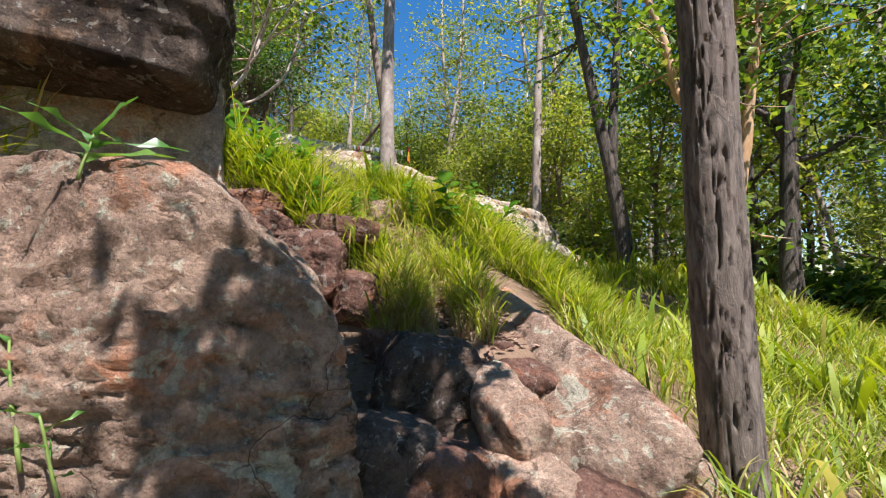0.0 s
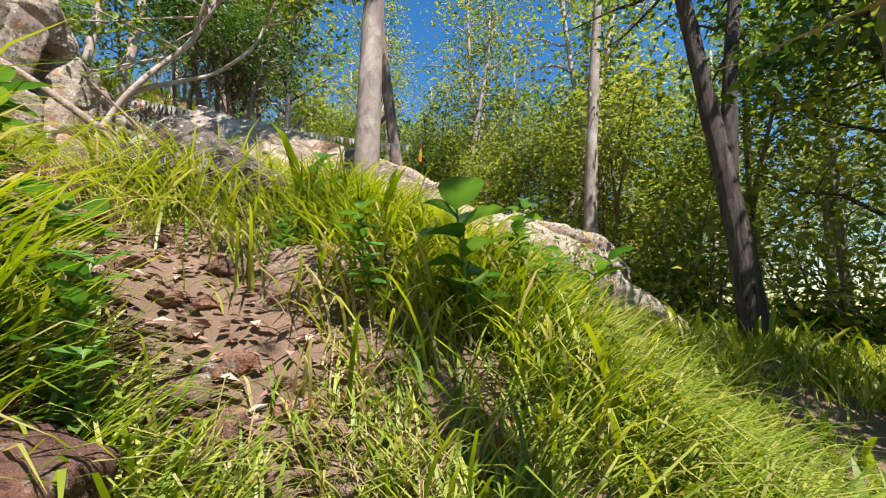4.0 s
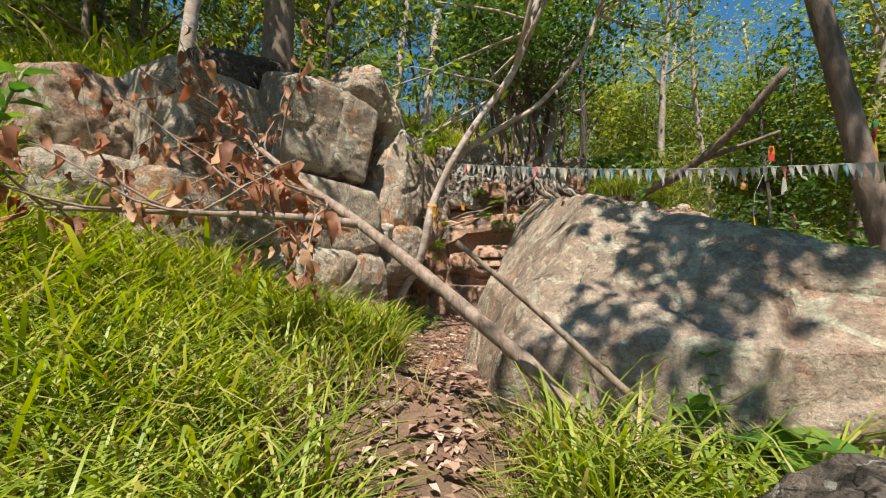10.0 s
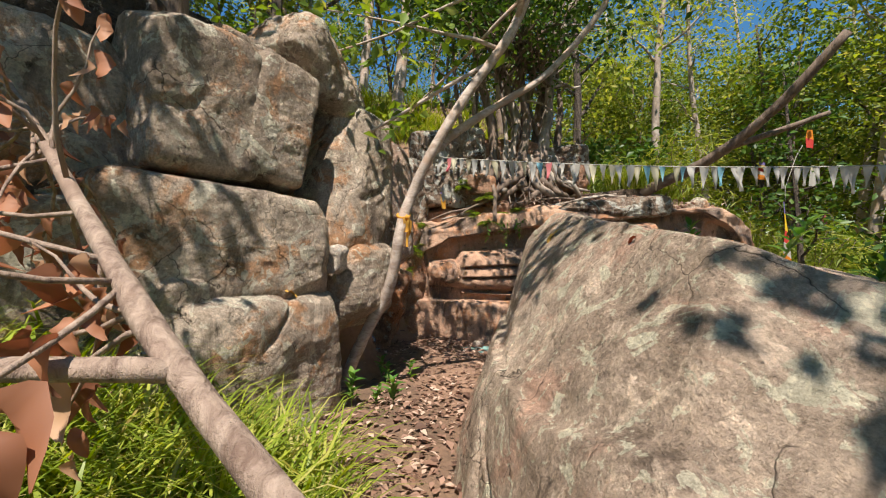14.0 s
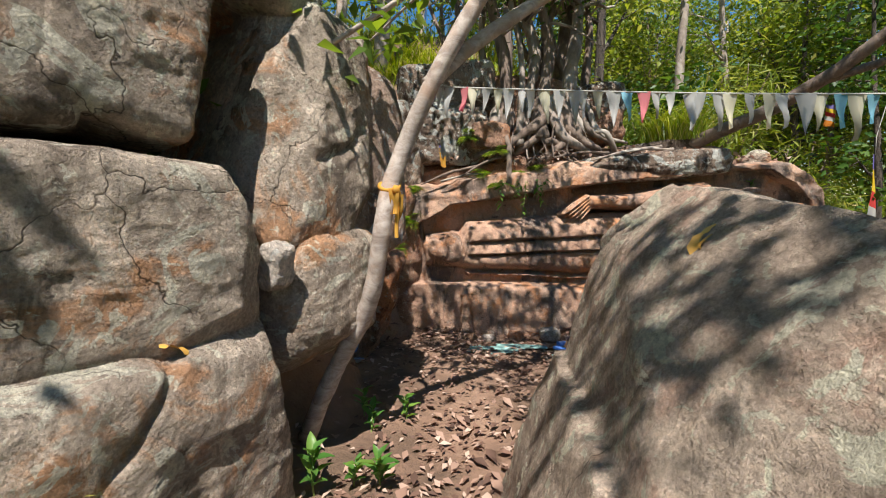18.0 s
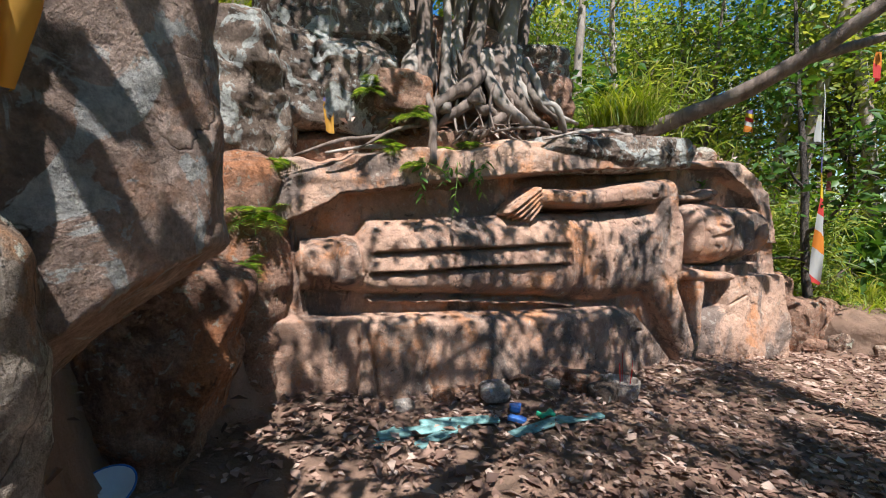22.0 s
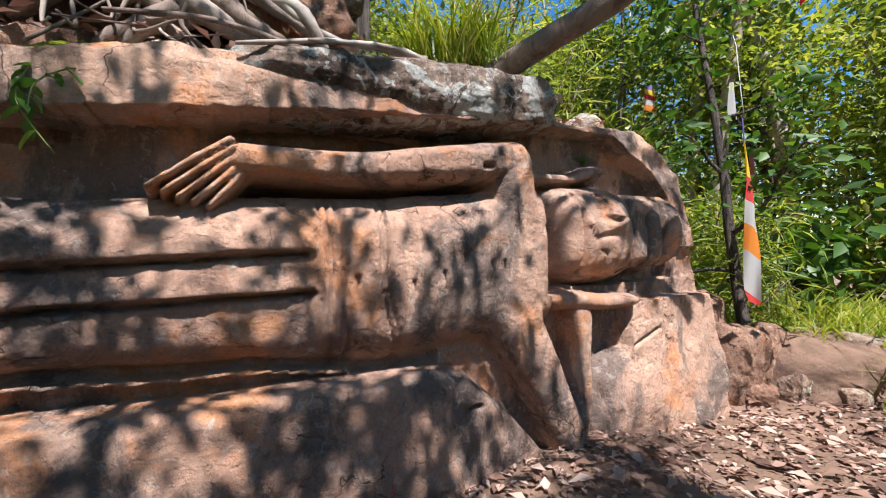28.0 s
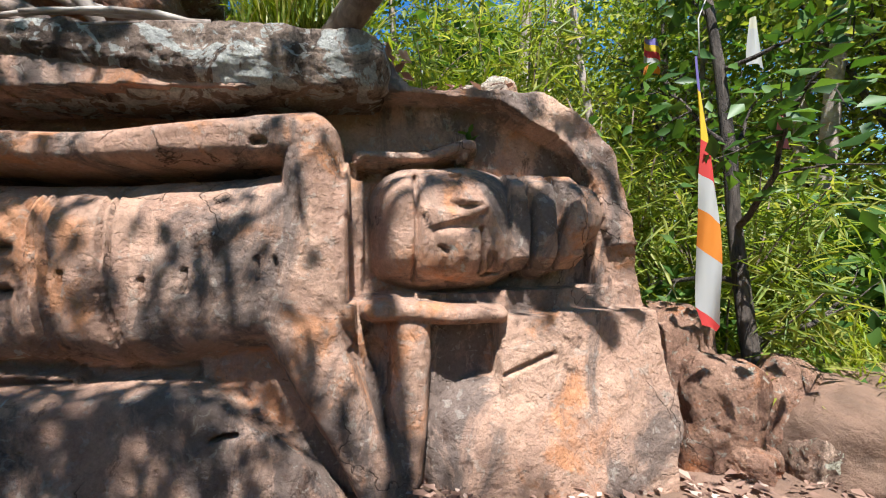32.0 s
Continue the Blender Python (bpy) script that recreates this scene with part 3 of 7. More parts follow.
for n, (at, half, turn, mat, label) in enumerate((
        ((0.6, 2.2, 0.74), (0.13, 0.16, 0.14), (0, 10, 20), PINK_ROCK, "small pink stone beside the slab"), ((0.66, 1.85, 0.6), (0.15, 0.14, 0.14), (8, -6, 50), RUBBLE, "small reddish stone beside the slab"),
        ((0.5, 2.62, 0.98), (0.14, 0.18, 0.12), (14, 0, 15), RUBBLE, "dark red stone against the slab"), ((0.18, 2.72, 1.02), (0.2, 0.12, 0.09), (8, 4, 0), RUBBLE, "flat broken red stone above the boulder"),
        ((-0.12, 2.98, 1.14), (0.24, 0.1, 0.09), (6, -4, 8), RUBBLE, "flat broken red stone below the grass"), ((0.42, 3.0, 1.12), (0.16, 0.12, 0.11), (10, 8, 40), RUBBLE, "broken red stone below the grass"), ((-0.42, 2.9, 1.2), (0.14, 0.12, 0.1), (10, 4, 70), RUBBLE, "broken red stone below the grass"),
        ((0.82, 1.6, 0.46), (0.14, 0.16, 0.13), (0, 0, 35), PINK_ROCK, "pale pink stone at the end of the slab"))):
    rock("boulder", at, half, turn, mat, label, seed=90 + n, n=22, power=5, cuts=8, cut=0.12)
# dark colour here stands in for shade at the bottom of the hollow
rock("boulder", (-0.12, 1.62, 0.45), (0.2, 0.16, 0.17), (0, 0, 60), DARK_ROCK, "small boulder underfoot, coloured dark for the shaded hollow", seed=20, n=22, power=5)
rock("boulder", (-0.58, 4.98, 2.42), (0.36, 0.22, 0.26), (0, 4, 30), PINK_ROCK, "flat pale rock half hidden in the grass", seed=26, n=34, power=6, pits=0.006, cracks=1)
rock("slab", (0.72, 3.6, 1.0), (0.28, 1.75, 0.42), (20, -38, -1), PINK_ROCK, "long leaning pink sandstone slab with lichen", seed=8, n=52, power=7, rough=0.09, strata=0.03, cracks=5)
rock("slab", (1.45, 9.5, 3.15), (1.55, 0.7, 0.42), (0, 3, 46), GREY_ROCK, "grey layered slab lying on another among the grass", seed=9, n=40, power=6, strata=0.05, cracks=3)
rock("slab", (1.6, 8.9, 2.25), (2.0, 0.9, 0.6), (0, 22, 34), GREY_ROCK, "pale rounded slab sloping down through the grass", seed=10, n=40, power=5, cracks=3)

# the big boulder and those before it
rock("big_boulder", (-2.6, 8.6, 3.55), (2.3, 1.75, 1.7), (0, 0, 12), BOULDER, "very large pale grey boulder with lichen spots and cracks", seed=21, n=140, power=10, rough=0.02, cuts=3, cut=0.04, cracks=14, chips=0.006, breaks=[((-3.2, 7.1, 4.1), (0.12, 0, 1), 0.1), ((-2.6, 7.1, 3.6), (-0.2, 0, 1), 0.06), ((-2.2, 7.2, 4.0), (-1, 0, 0.3), -0.06)],
     planes=[((-4.25, 8.9, 5.06), (0.32, 0.0, 1)), ((-3.5, 7.04, 4.25), (0.12, -1.15, 1)), ((-4.4, 8.8, 4.7), (-0.6, -0.55, 0.6)), ((-4.62, 9.0, 4.4), (-0.85, -0.4, 0.3)), ((-4.45, 9.2, 4.5), (-0.42, 0.9, 0.15)), ((-4.3, 9.05, 5.0), (-0.5, 0.4, 0.75)), ((-4.0, 8.0, 4.92), (-0.5, -0.6, 0.75)), ((-3.72, 7.2, 3.9), (-0.75, -0.62, 0.25))])
rock("boulder", (-2.5, 6.95, 2.85), (0.9, 0.45, 0.78), (0, 10, 24), PINK_ROCK, "low pinkish rock at the foot of the big boulder", seed=22, n=44, power=6, planes=[((-2.6, 6.75, 3.5), (0.1, -0.5, 1))], cracks=2)
rock("boulder", (-1.85, 5.78, 2.9), (0.62, 0.46, 0.86), (0, 6, 8), SPOTTED, "grey boulder beside the trail with pale lichen", seed=23, n=60, power=7, pits=0.01, rough=0.05, cuts=12, planes=[((-2.0, 5.7, 3.72), (0.5, -0.1, 0.85)), ((-2.1, 5.45, 3.4), (-0.1, -0.8, 0.5))])
rock("boulder", (-1.55, 7.5, 3.75), (0.36, 0.28, 0.46), (0, 10, 5), RED_ROCK, "hollowed boulder with a rust-coloured face", seed=24, n=34, power=6, pits=0.012)
rock("slab", (-0.15, 7.9, 2.72), (0.9, 0.8, 0.75), (0, 8, 20), GREY_ROCK, "pale layered rock behind the grey tree", seed=25, n=34, power=6, strata=0.04)

# the rock wall beside the passage
rock("wall_block", (-6.75, 7.16, 5.79), (0.92, 0.37, 0.5), (0, 3, 3), GREY_ROCK, "squared grey block high in the rock wall", seed=31, n=64, power=14, rough=0.035, cuts=4, cut=0.06, cracks=2)
rock("wall_block", (-6.74, 7.74, 5.78), (0.92, 0.27, 0.48), (-10, 2, 0), GREY_ROCK, "narrow grey block beside a crack in the rock wall", seed=42, n=60, power=14, rough=0.04, cuts=4, cut=0.07, cracks=2)
rock("wall_block", (-6.75, 7.42, 4.8), (0.98, 0.82, 0.41), (-2, 0, -3), GREY_ROCK, "large split rock face with orange stains", seed=32, n=80, power=12, rough=0.035, cuts=5, cut=0.06, cracks=3,
     planes=[((-5.9, 8.12, 4.9), (0.12, 0.9, 0.4))])
rock("wall_block", (-6.68, 7.4, 3.95), (1.0, 0.92, 0.62), (0, 6, 4), GREY_ROCK, "rounded pale rock at the foot of the wall", seed=33, n=80, power=7, rough=0.05, cuts=8, cut=0.08, cracks=3,
     planes=[((-5.85, 8.2, 4.2), (0.3, 0.95, 0.1))])
rock("wall_block", (-6.05, 7.02, 4.42), (0.3, 0.17, 0.19), (0, 4, 6), GREY_ROCK, "small squared knob standing out of the rock wall", seed=48, n=30, power=7, rough=0.06, cuts=5, cracks=1)
rock("wall_block", (-6.52, 8.66, 5.42), (0.62, 0.42, 0.8), (-6, -2, 4), GREY_ROCK, "tall rounded grey boulder wedged upright in the wall", seed=34, n=84, power=6, rough=0.04, cuts=8, cut=0.1, cracks=2,
     planes=[((-6.0, 8.44, 5.95), (0.05, -0.9, 0.25)), ((-6.0, 8.9, 4.72), (0.45, 0.2, -0.8))])
rock("wall_block", (-6.36, 8.68, 4.5), (0.52, 0.42, 0.44), (0, 4, 6), GREY_ROCK, "rounded boulder under the upright one", seed=35, n=64, power=4, rough=0.045, cuts=8, cut=0.1, cracks=3)
rock("wall_block", (-6.8, 9.12, 5.1), (0.8, 0.56, 0.95), (0, 0, -8), FLANK, "big rounded red boulder with an undercut foot", seed=39, n=84, power=5, rough=0.04, cuts=8, cut=0.1, cracks=3, planes=[((-6.12, 9.2, 4.6), (0.45, 0.35, -0.82))])
rock("wall_block", (-6.35, 8.32, 6.42), (0.4, 0.5, 0.24), (-30, 8, 10), GREY_ROCK, "loose pointed block perched on the rock wall", seed=36, n=44, power=6, cuts=6, cracks=2)
rock("wedged_stone", (-5.86, 8.26, 4.7), (0.07, 0.06, 0.12), (10, 20, 10), CHALKY, "white stone wedged in a crack", seed=37, n=20, power=8, cuts=5, cut=0.2)
rock("wall_block", (-6.78, 7.72, 6.3), (0.62, 0.42, 0.18), (-3, 4, 6), GREY_ROCK, "flat grey slab on top of the rock wall", seed=49, n=44, power=9, rough=0.06, cuts=6, cracks=2)
rock("wall_block", (-6.98, 6.78, 6.28), (0.72, 0.46, 0.2), (3, 2, -8), DARK_ROCK, "dark weathered slab on top of the rock wall", seed=50, n=44, power=8, rough=0.07, cuts=6, cracks=2)
rock("wall_block", (-6.9, 6.3, 5.45), (0.86, 0.5, 0.58), (0, 0, 8), GREY_ROCK, "shaded grey block at the end of the wall", seed=38, n=56, power=11, rough=0.05, cuts=5, cut=0.08, cracks=2)
rock("wall_block", (-6.8, 6.36, 4.55), (0.88, 0.55, 0.5), (0, 0, -6), GREY_ROCK, "shaded block low in the wall behind dry leaves", seed=43, n=56, power=10, rough=0.05, cuts=5, cut=0.08, cracks=2)
rock("wall_block", (-7.15, 5.55, 5.5), (0.6, 0.4, 0.42), (0, 0, 12), PINK_ROCK, "pale block at the grassy end of the wall", seed=44, n=40, power=7, cuts=6, cracks=2)
rock("wall_block", (-7.05, 5.6, 4.75), (0.7, 0.5, 0.42), (0, 4, 10), GREY_ROCK, "broken block at the foot of the grassy end", seed=51, n=40, power=7, cuts=6, cracks=2)
rock("wall_block", (-7.1, 7.55, 6.55), (0.45, 0.5, 0.2), (0, 0, 10), DARK_ROCK, "dark rock on top of the wall", seed=45, n=30, power=5)
rock("wall_block", (-7.6, 10.42, 3.92), (0.42, 0.44, 0.74), (4, 20, 30), RED_ROCK, "split red rock in the shaded corner", seed=40, n=56, power=9, cuts=20, cut=0.18, strata=0.03, cracks=5)
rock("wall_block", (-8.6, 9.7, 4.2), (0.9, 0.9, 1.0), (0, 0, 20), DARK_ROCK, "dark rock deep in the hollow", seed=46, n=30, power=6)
rock("wall_block", (-8.25, 11.45, 5.8), (0.8, 0.6, 0.62), (0, 0, 30), CAP_ROCK, "mossy block in the shaded corner", seed=41, n=54, power=12, rough=0.05, cuts=26, cut=0.16, cracks=4, pits=0.0, strata=0.03)
rock("wall_block", (-8.3, 11.5, 4.4), (0.75, 0.7, 1.0), (0, 0, 30), RED_ROCK, "red rock standing in the shaded corner", seed=47, n=40, power=7, strata=0.03)


# ---- the carved rock face ----
def span(u, v, a, b):
    """Distance of each point from the segment a-b, and the share of the way along it."""
    a, b = np.array(a), np.array(b)
    w = b - a
    s = np.clip(((u - a[0]) * w[0] + (v - a[1]) * w[1]) / (w @ w), 0, 1)
    return np.hypot(u - a[0] - s * w[0], v - a[1] - s * w[1]), s


def limb(depth, u, v, a, b, ra, rb, low, high, hard=2.0):
    """Raise a rounded limb out of the depth field."""
    d, s = span(u, v, a, b)
    r = ra + (rb - ra) * s
    k = np.clip(d / r, 0, 1)
    return np.where(d < r, np.maximum(depth, low + (high - low) * (1 - k ** hard) ** 0.6), depth)


def groove(depth, u, v, a, b, width, deep):
    d, s = span(u, v, a, b)
    return depth - deep * np.clip(1 - (d / width) ** 2, 0, 1)


def disc(depth, u, v, c, half, low, high, power=3.0):
    r = (np.abs((u - c[0]) / half[0]) ** power + np.abs((v - c[1]) / half[1]) ** power) ** (1 / power)
    return np.where(r < 1, np.maximum(depth, low + (high - low) * (1 - np.clip(r, 0, 1) ** 3) ** 0.7), depth)


def relief(u, v):
    top = np.interp(u, [-2.45, -2.0, -1.9, -1.07, 0.24, 1.08, 1.6], [4.68, 4.7, 4.84, 4.9, 4.94, 4.99, 5.1])
    bot = np.interp(u, [-2.42, -2.0, -1.86, -0.2, 0.5, 1.2, 1.5], [4.24, 4.22, 4.2, 4.1, 3.99, 4.05, 4.05])
    bed = np.interp(u, [-2.6, -2.0, -0.7, 0.3, 0.78, 1.0, 1.23, 1.52, 1.75], [4.04, 4.02, 3.97, 3.94, 3.94, 3.87, 3.65, 3.3, 2.95])
    ledge = np.interp(u, [-2.6, -2.3, -2.1, -1.07, 0.36, 1.0, 1.8, 2.5, 2.9, 3.12, 3.2], [4.8, 4.95, 5.08, 5.22, 5.38, 5.41, 5.52, 5.52, 5.32, 5.0, 4.6])
    cap = 0.1 - 0.12 * (v - 5.35) - 0.2 * smooth(1.2, 2.0, u) - 0.08 * smooth(-1.2, -2.2, u)
    d = np.full(u.shape, -0.06)
    # sunk panel behind the figure
    d = np.where(v > top - 0.1, -0.2 - 0.12 * smooth(-0.6, 0.2, u), d)
    # trunk and robe
    w = np.clip((v - bot) / (top - bot), 0, 1)
    inside = (u > -2.45) & (u < 1.62)
    body = -0.1 + 0.2 * (1 - np.abs(2 * w - 1) ** 5)
    body = body + 0.05 * smooth(0.0, 0.25, u) * (1 - (2 * w - 1) ** 2)
    folds = ((-1.84, 4.565, 0.06, 4.63), (-1.87, 4.39, 0.08, 4.43))
    l1 = 4.565 + (u + 1.84) * 0.034
    l2 = 4.39 + (u + 1.87) * 0.021
    robe = smooth(-1.92, -1.85, u) * smooth(0.12, 0.06, u)
    step = np.where(v > l1, 0.035 * smooth(0.3, 0, v - l1), np.where(v > l2, 0.045 * smooth(0.2, 0.0, v - l2) - 0.02, 0.05 * smooth(0.25, 0, v - bot) - 0.025))
    body = body + robe * step
    d = np.where(inside & (w > 0) & (w < 1), np.maximum(d, body), d)
    for x0, y0, x1, y1 in folds:
        d = groove(d, u, v, (x0, y0), (x1, y1), 0.022, 0.08)
    d = groove(d, u, v, (-1.9, 4.2), (-0.2, 4.1), 0.02, 0.03)
    # hollow between the figure and its bed
    d = np.where((v < bot) & (v > bed) & (u < 0.85) & (u > -2.4), np.minimum(d, -0.12), d)
    d = np.where((v < bot - 0.045) & (v > bot - 0.075) & (u < 0.3) & (u > -1.9), -0.02, d)
    # bed
    edge = np.clip((bed - v) / 0.1, 0, 1)
    d = np.where(v < bed, np.maximum(d, -0.02 + 0.15 * np.sqrt(np.clip(1 - (1 - edge) ** 2, 0, 1)) + 0.05 * np.clip(bed - v, 0, 1)), d)
    d = np.where((v < bed) & (u < -2.0), np.minimum(d, 0.06), d)
    d = groove(d, u, v, (-1.95, 4.0), (-1.82, 3.3), 0.012, 0.05)
    d = groove(d, u, v, (-2.2, 4.0), (-2.22, 3.75), 0.012, 0.04)
    d = groove(d, u, v, (0.95, 3.665), (1.04, 3.675), 0.014, 0.09)
    # feet
    d = limb(d, u, v, (-2.28, 4.5), (-2.1, 4.48), 0.2, 0.24, -0.08, 0.17, 4)
    for k in range(4):
        d = groove(d, u, v, (-2.36 + 0.05 * k, 4.24), (-2.36 + 0.05 * k, 4.36), 0.012, 0.04)
    d = groove(d, u, v, (-2.16, 4.35), (-2.17, 4.68), 0.012, 0.05)
    d = groove(d, u, v, (-2.0, 4.7), (-1.95, 4.4), 0.014, 0.05)
    # girdles
    for c in (0.13, 0.17, 0.215):
        d = groove(d, u, v, (c, 4.92), (c + 0.05, 4.0), 0.013, 0.032)
    for c in (0.455, 0.49):
        d = groove(d, u, v, (c, 4.9), (c - 0.01, 4.4), 0.013, 0.035)
        d = groove(d, u, v, (c - 0.01, 4.4), (c + 0.09, 4.0), 0.013, 0.035)
    # upper arm along the side, and its palm
    d = limb(d, u, v, (-0.22, 5.08), (0.4, 5.085), 0.105, 0.12, -0.4, 0.13, 4)
    d = limb(d, u, v, (0.4, 5.085), (1.38, 5.2), 0.12, 0.17, -0.4, 0.15, 4)
    d = limb(d, u, v, (1.38, 5.18), (1.42, 4.75), 0.17, 0.19, -0.2, 0.15, 4)
    d = groove(d, u, v, (-0.1, 4.965), (0.4, 4.955), 0.022, 0.12)
    d = groove(d, u, v, (0.4, 4.955), (1.15, 5.03), 0.022, 0.12)
    for k in range(5):
        a = (-0.27 + 0.012 * k, 5.15 - 0.035 * k)
        b = (-0.6 + 0.06 * k, 4.93 - 0.018 * k)
        d = limb(d, u, v, a, b, 0.04, 0.026, -0.3, 0.15 - 0.012 * k, 3)
    d = groove(d, u, v, (1.12, 5.13), (1.17, 5.13), 0.02, 0.06)
    d = groove(d, u, v, (1.14, 5.05), (1.16, 5.05), 0.012, 0.05)
    # the arm that props the head
    d = limb(d, u, v, (1.3, 4.4), (1.42, 4.05), 0.28, 0.2, -0.1, 0.14, 4)
    d = limb(d, u, v, (1.4, 4.1), (1.72, 3.38), 0.2, 0.16, -0.1, 0.16, 4)
    d = limb(d, u, v, (1.72, 3.38), (1.8, 3.2), 0.16, 0.14, -0.1, 0.16, 4)
    d = limb(d, u, v, (1.86, 3.35), (1.93, 4.15), 0.13, 0.12, -0.1, 0.1, 4)
    d = np.where(span(u, v, (1.73, 4.14), (1.77, 3.8))[0] < 0.07 - 0.05 * smooth(4.1, 3.75, v), np.minimum(d, -0.1), d)
    d = groove(d, u, v, (1.6, 4.05), (1.77, 3.62), 0.025, 0.08)
    d = limb(d, u, v, (1.72, 4.25), (2.42, 4.215), 0.075, 0.06, -0.05, 0.13, 3)
    # blocks under the head
    r = np.hypot((u - 2.3) / 0.25, (v - 3.88) / 0.28)
    d = np.where((r < 1) & (u > 2.05), np.minimum(d, -0.06 - 0.08 * (1 - r)), d)
    d = disc(d, u, v, (2.5, 3.3), (0.5, 0.55), -0.04, 0.16)
    d = np.where((u > 2.42) & (v < 4.2), np.maximum(d, 0.05 + 0.1 * smooth(4.2, 3.2, v)), d)
    d = groove(d, u, v, (2.45, 3.86), (2.75, 3.96), 0.02, 0.04)
    # ear and neck
    d = limb(d, u, v, (1.64, 5.13), (2.06, 5.14), 0.06, 0.055, -0.4, -0.1, 4)
    d = limb(d, u, v, (2.06, 5.14), (2.26, 5.2), 0.055, 0.065, -0.4, -0.08, 4)
    d = disc(d, u, v, (2.31, 5.21), (0.085, 0.075), -0.4, -0.07)
    d = limb(d, u, v, (2.29, 5.22), (2.27, 5.1), 0.05, 0.035, -0.4, -0.09, 4)
    d = groove(d, u, v, (1.86, 5.18), (1.87, 5.09), 0.012, 0.03)
    d = np.where((u > 1.58) & (u < 1.72) & (v > 4.3) & (v < 5.08), np.minimum(d, -0.12), d)
    # head: crown of the hair, two bands and the face
    d = np.where((u > 1.66) & (u < 3.2) & (v > 4.34) & (v < 5.12), np.minimum(d, -0.2), d)
    d = disc(d, u, v, (3.0, 4.8), (0.17, 0.21), -0.2, 0.06)
    d = disc(d, u, v, (2.72, 4.73), (0.12, 0.34), -0.2, 0.12, 4)
    d = disc(d, u, v, (2.89, 4.755), (0.105, 0.3), -0.2, 0.17)
    d = disc(d, u, v, (2.17, 4.72), (0.49, 0.37), -0.2, 0.14, 3.4)
    d = np.where((u > 2.5) & (u < 2.93) & (np.abs(v - 4.74) < 0.29), np.maximum(d, 0.1 * smooth(0.29, 0.2, np.abs(v - 4.74))), d)
    for c in (2.635, 2.8):
        arc = c - 0.35 * (v - 4.72) ** 2
        d = np.where((np.abs(v - 4.72) < 0.31), d - 0.07 * np.clip(1 - ((u - arc) / 0.02) ** 2, 0, 1), d)
    # chin, crease, mouth, nose and cheek panel
    d = np.where((v > 4.4) & (v < 5.04), d + 0.035 * np.clip(1 - ((u - 1.845) / 0.1) ** 2, 0, 1) * smooth(5.04, 4.96, v) * smooth(4.4, 4.48, v), d)
    d = groove(d, u, v, (1.96, 5.0), (1.95, 4.42), 0.018, 0.075)
    s = np.clip((5.0 - v) / 0.16, 0, 1.05)
    side = np.abs(u - 2.2 - 0.035 * s) / (0.02 + 0.085 * s)
    d = d + np.where((v < 5.0) & (v > 4.835), 0.05 * s * np.clip(1 - side ** 1.5, 0, 1), 0)
    d = groove(d, u, v, (2.175, 5.0), (2.225, 5.005), 0.016, 0.05)
    d = groove(d, u, v, (2.2, 4.98), (2.21, 4.86), 0.009, 0.03)
    upper = 4.805 + 0.035 * ((u - 2.16) / 0.18) ** 2
    lower = np.interp(u, [1.98, 2.03, 2.27, 2.35], [4.79, 4.695, 4.75, 4.8])
    d = d + 0.03 * smooth(0, 0.03, upper - v) * smooth(0, 0.02, v - lower) * smooth(1.975, 1.99, u) * smooth(2.36, 2.34, u)
    d = d + 0.035 * smooth(2.05, 2.075, u) * smooth(2.31, 2.295, u) * smooth(4.42, 4.45, v) * smooth(4.7, 4.67, v + 0.6 * (u - 2.18) ** 2)
    d = groove(d, u, v, (2.315, 4.7), (2.315, 4.46), 0.014, 0.05)
    for x, y, x2, y2 in ((2.36, 4.56, 2.38, 4.45), (2.4, 4.55, 2.42, 4.47), (2.34, 4.44, 2.46, 4.45), (2.08, 4.6, 2.11, 4.58)):
        d = groove(d, u, v, (x, y), (x2, y2), 0.012, 0.045)
    # broken places in the rim beside the head
    d = np.where(np.abs(u - 3.25) / 0.08 + np.abs(v - 4.48 - 0.5 * (u - 3.25)) / 0.13 < 1, d - 0.08, d)
    d = np.where(np.abs(u - 3.21) / 0.06 + np.abs(v - 4.85) / 0.05 < 1, d - 0.06, d)
    # cracks down the chest
    for x, y, k in ((0.82, 4.5, 0.12), (1.15, 4.55, 0.1), (1.24, 4.55, 0.1), (0.63, 4.45, 0.07), (0.3, 4.5, 0.05)):
        d = groove(d, u, v, (x, y), (x + 0.01, y - k), 0.011, 0.05)
    # brow of the rock above the panel, and its ends
    d = np.where(v > ledge, np.maximum(d, cap), d)
    d = np.where((u > 3.1) | ((u > 2.95) & (v < 4.3)), np.maximum(d, -0.08), d)
    d = np.where((u < -2.48) & (v > 4.05), np.maximum(d, -0.1), d)
    return d


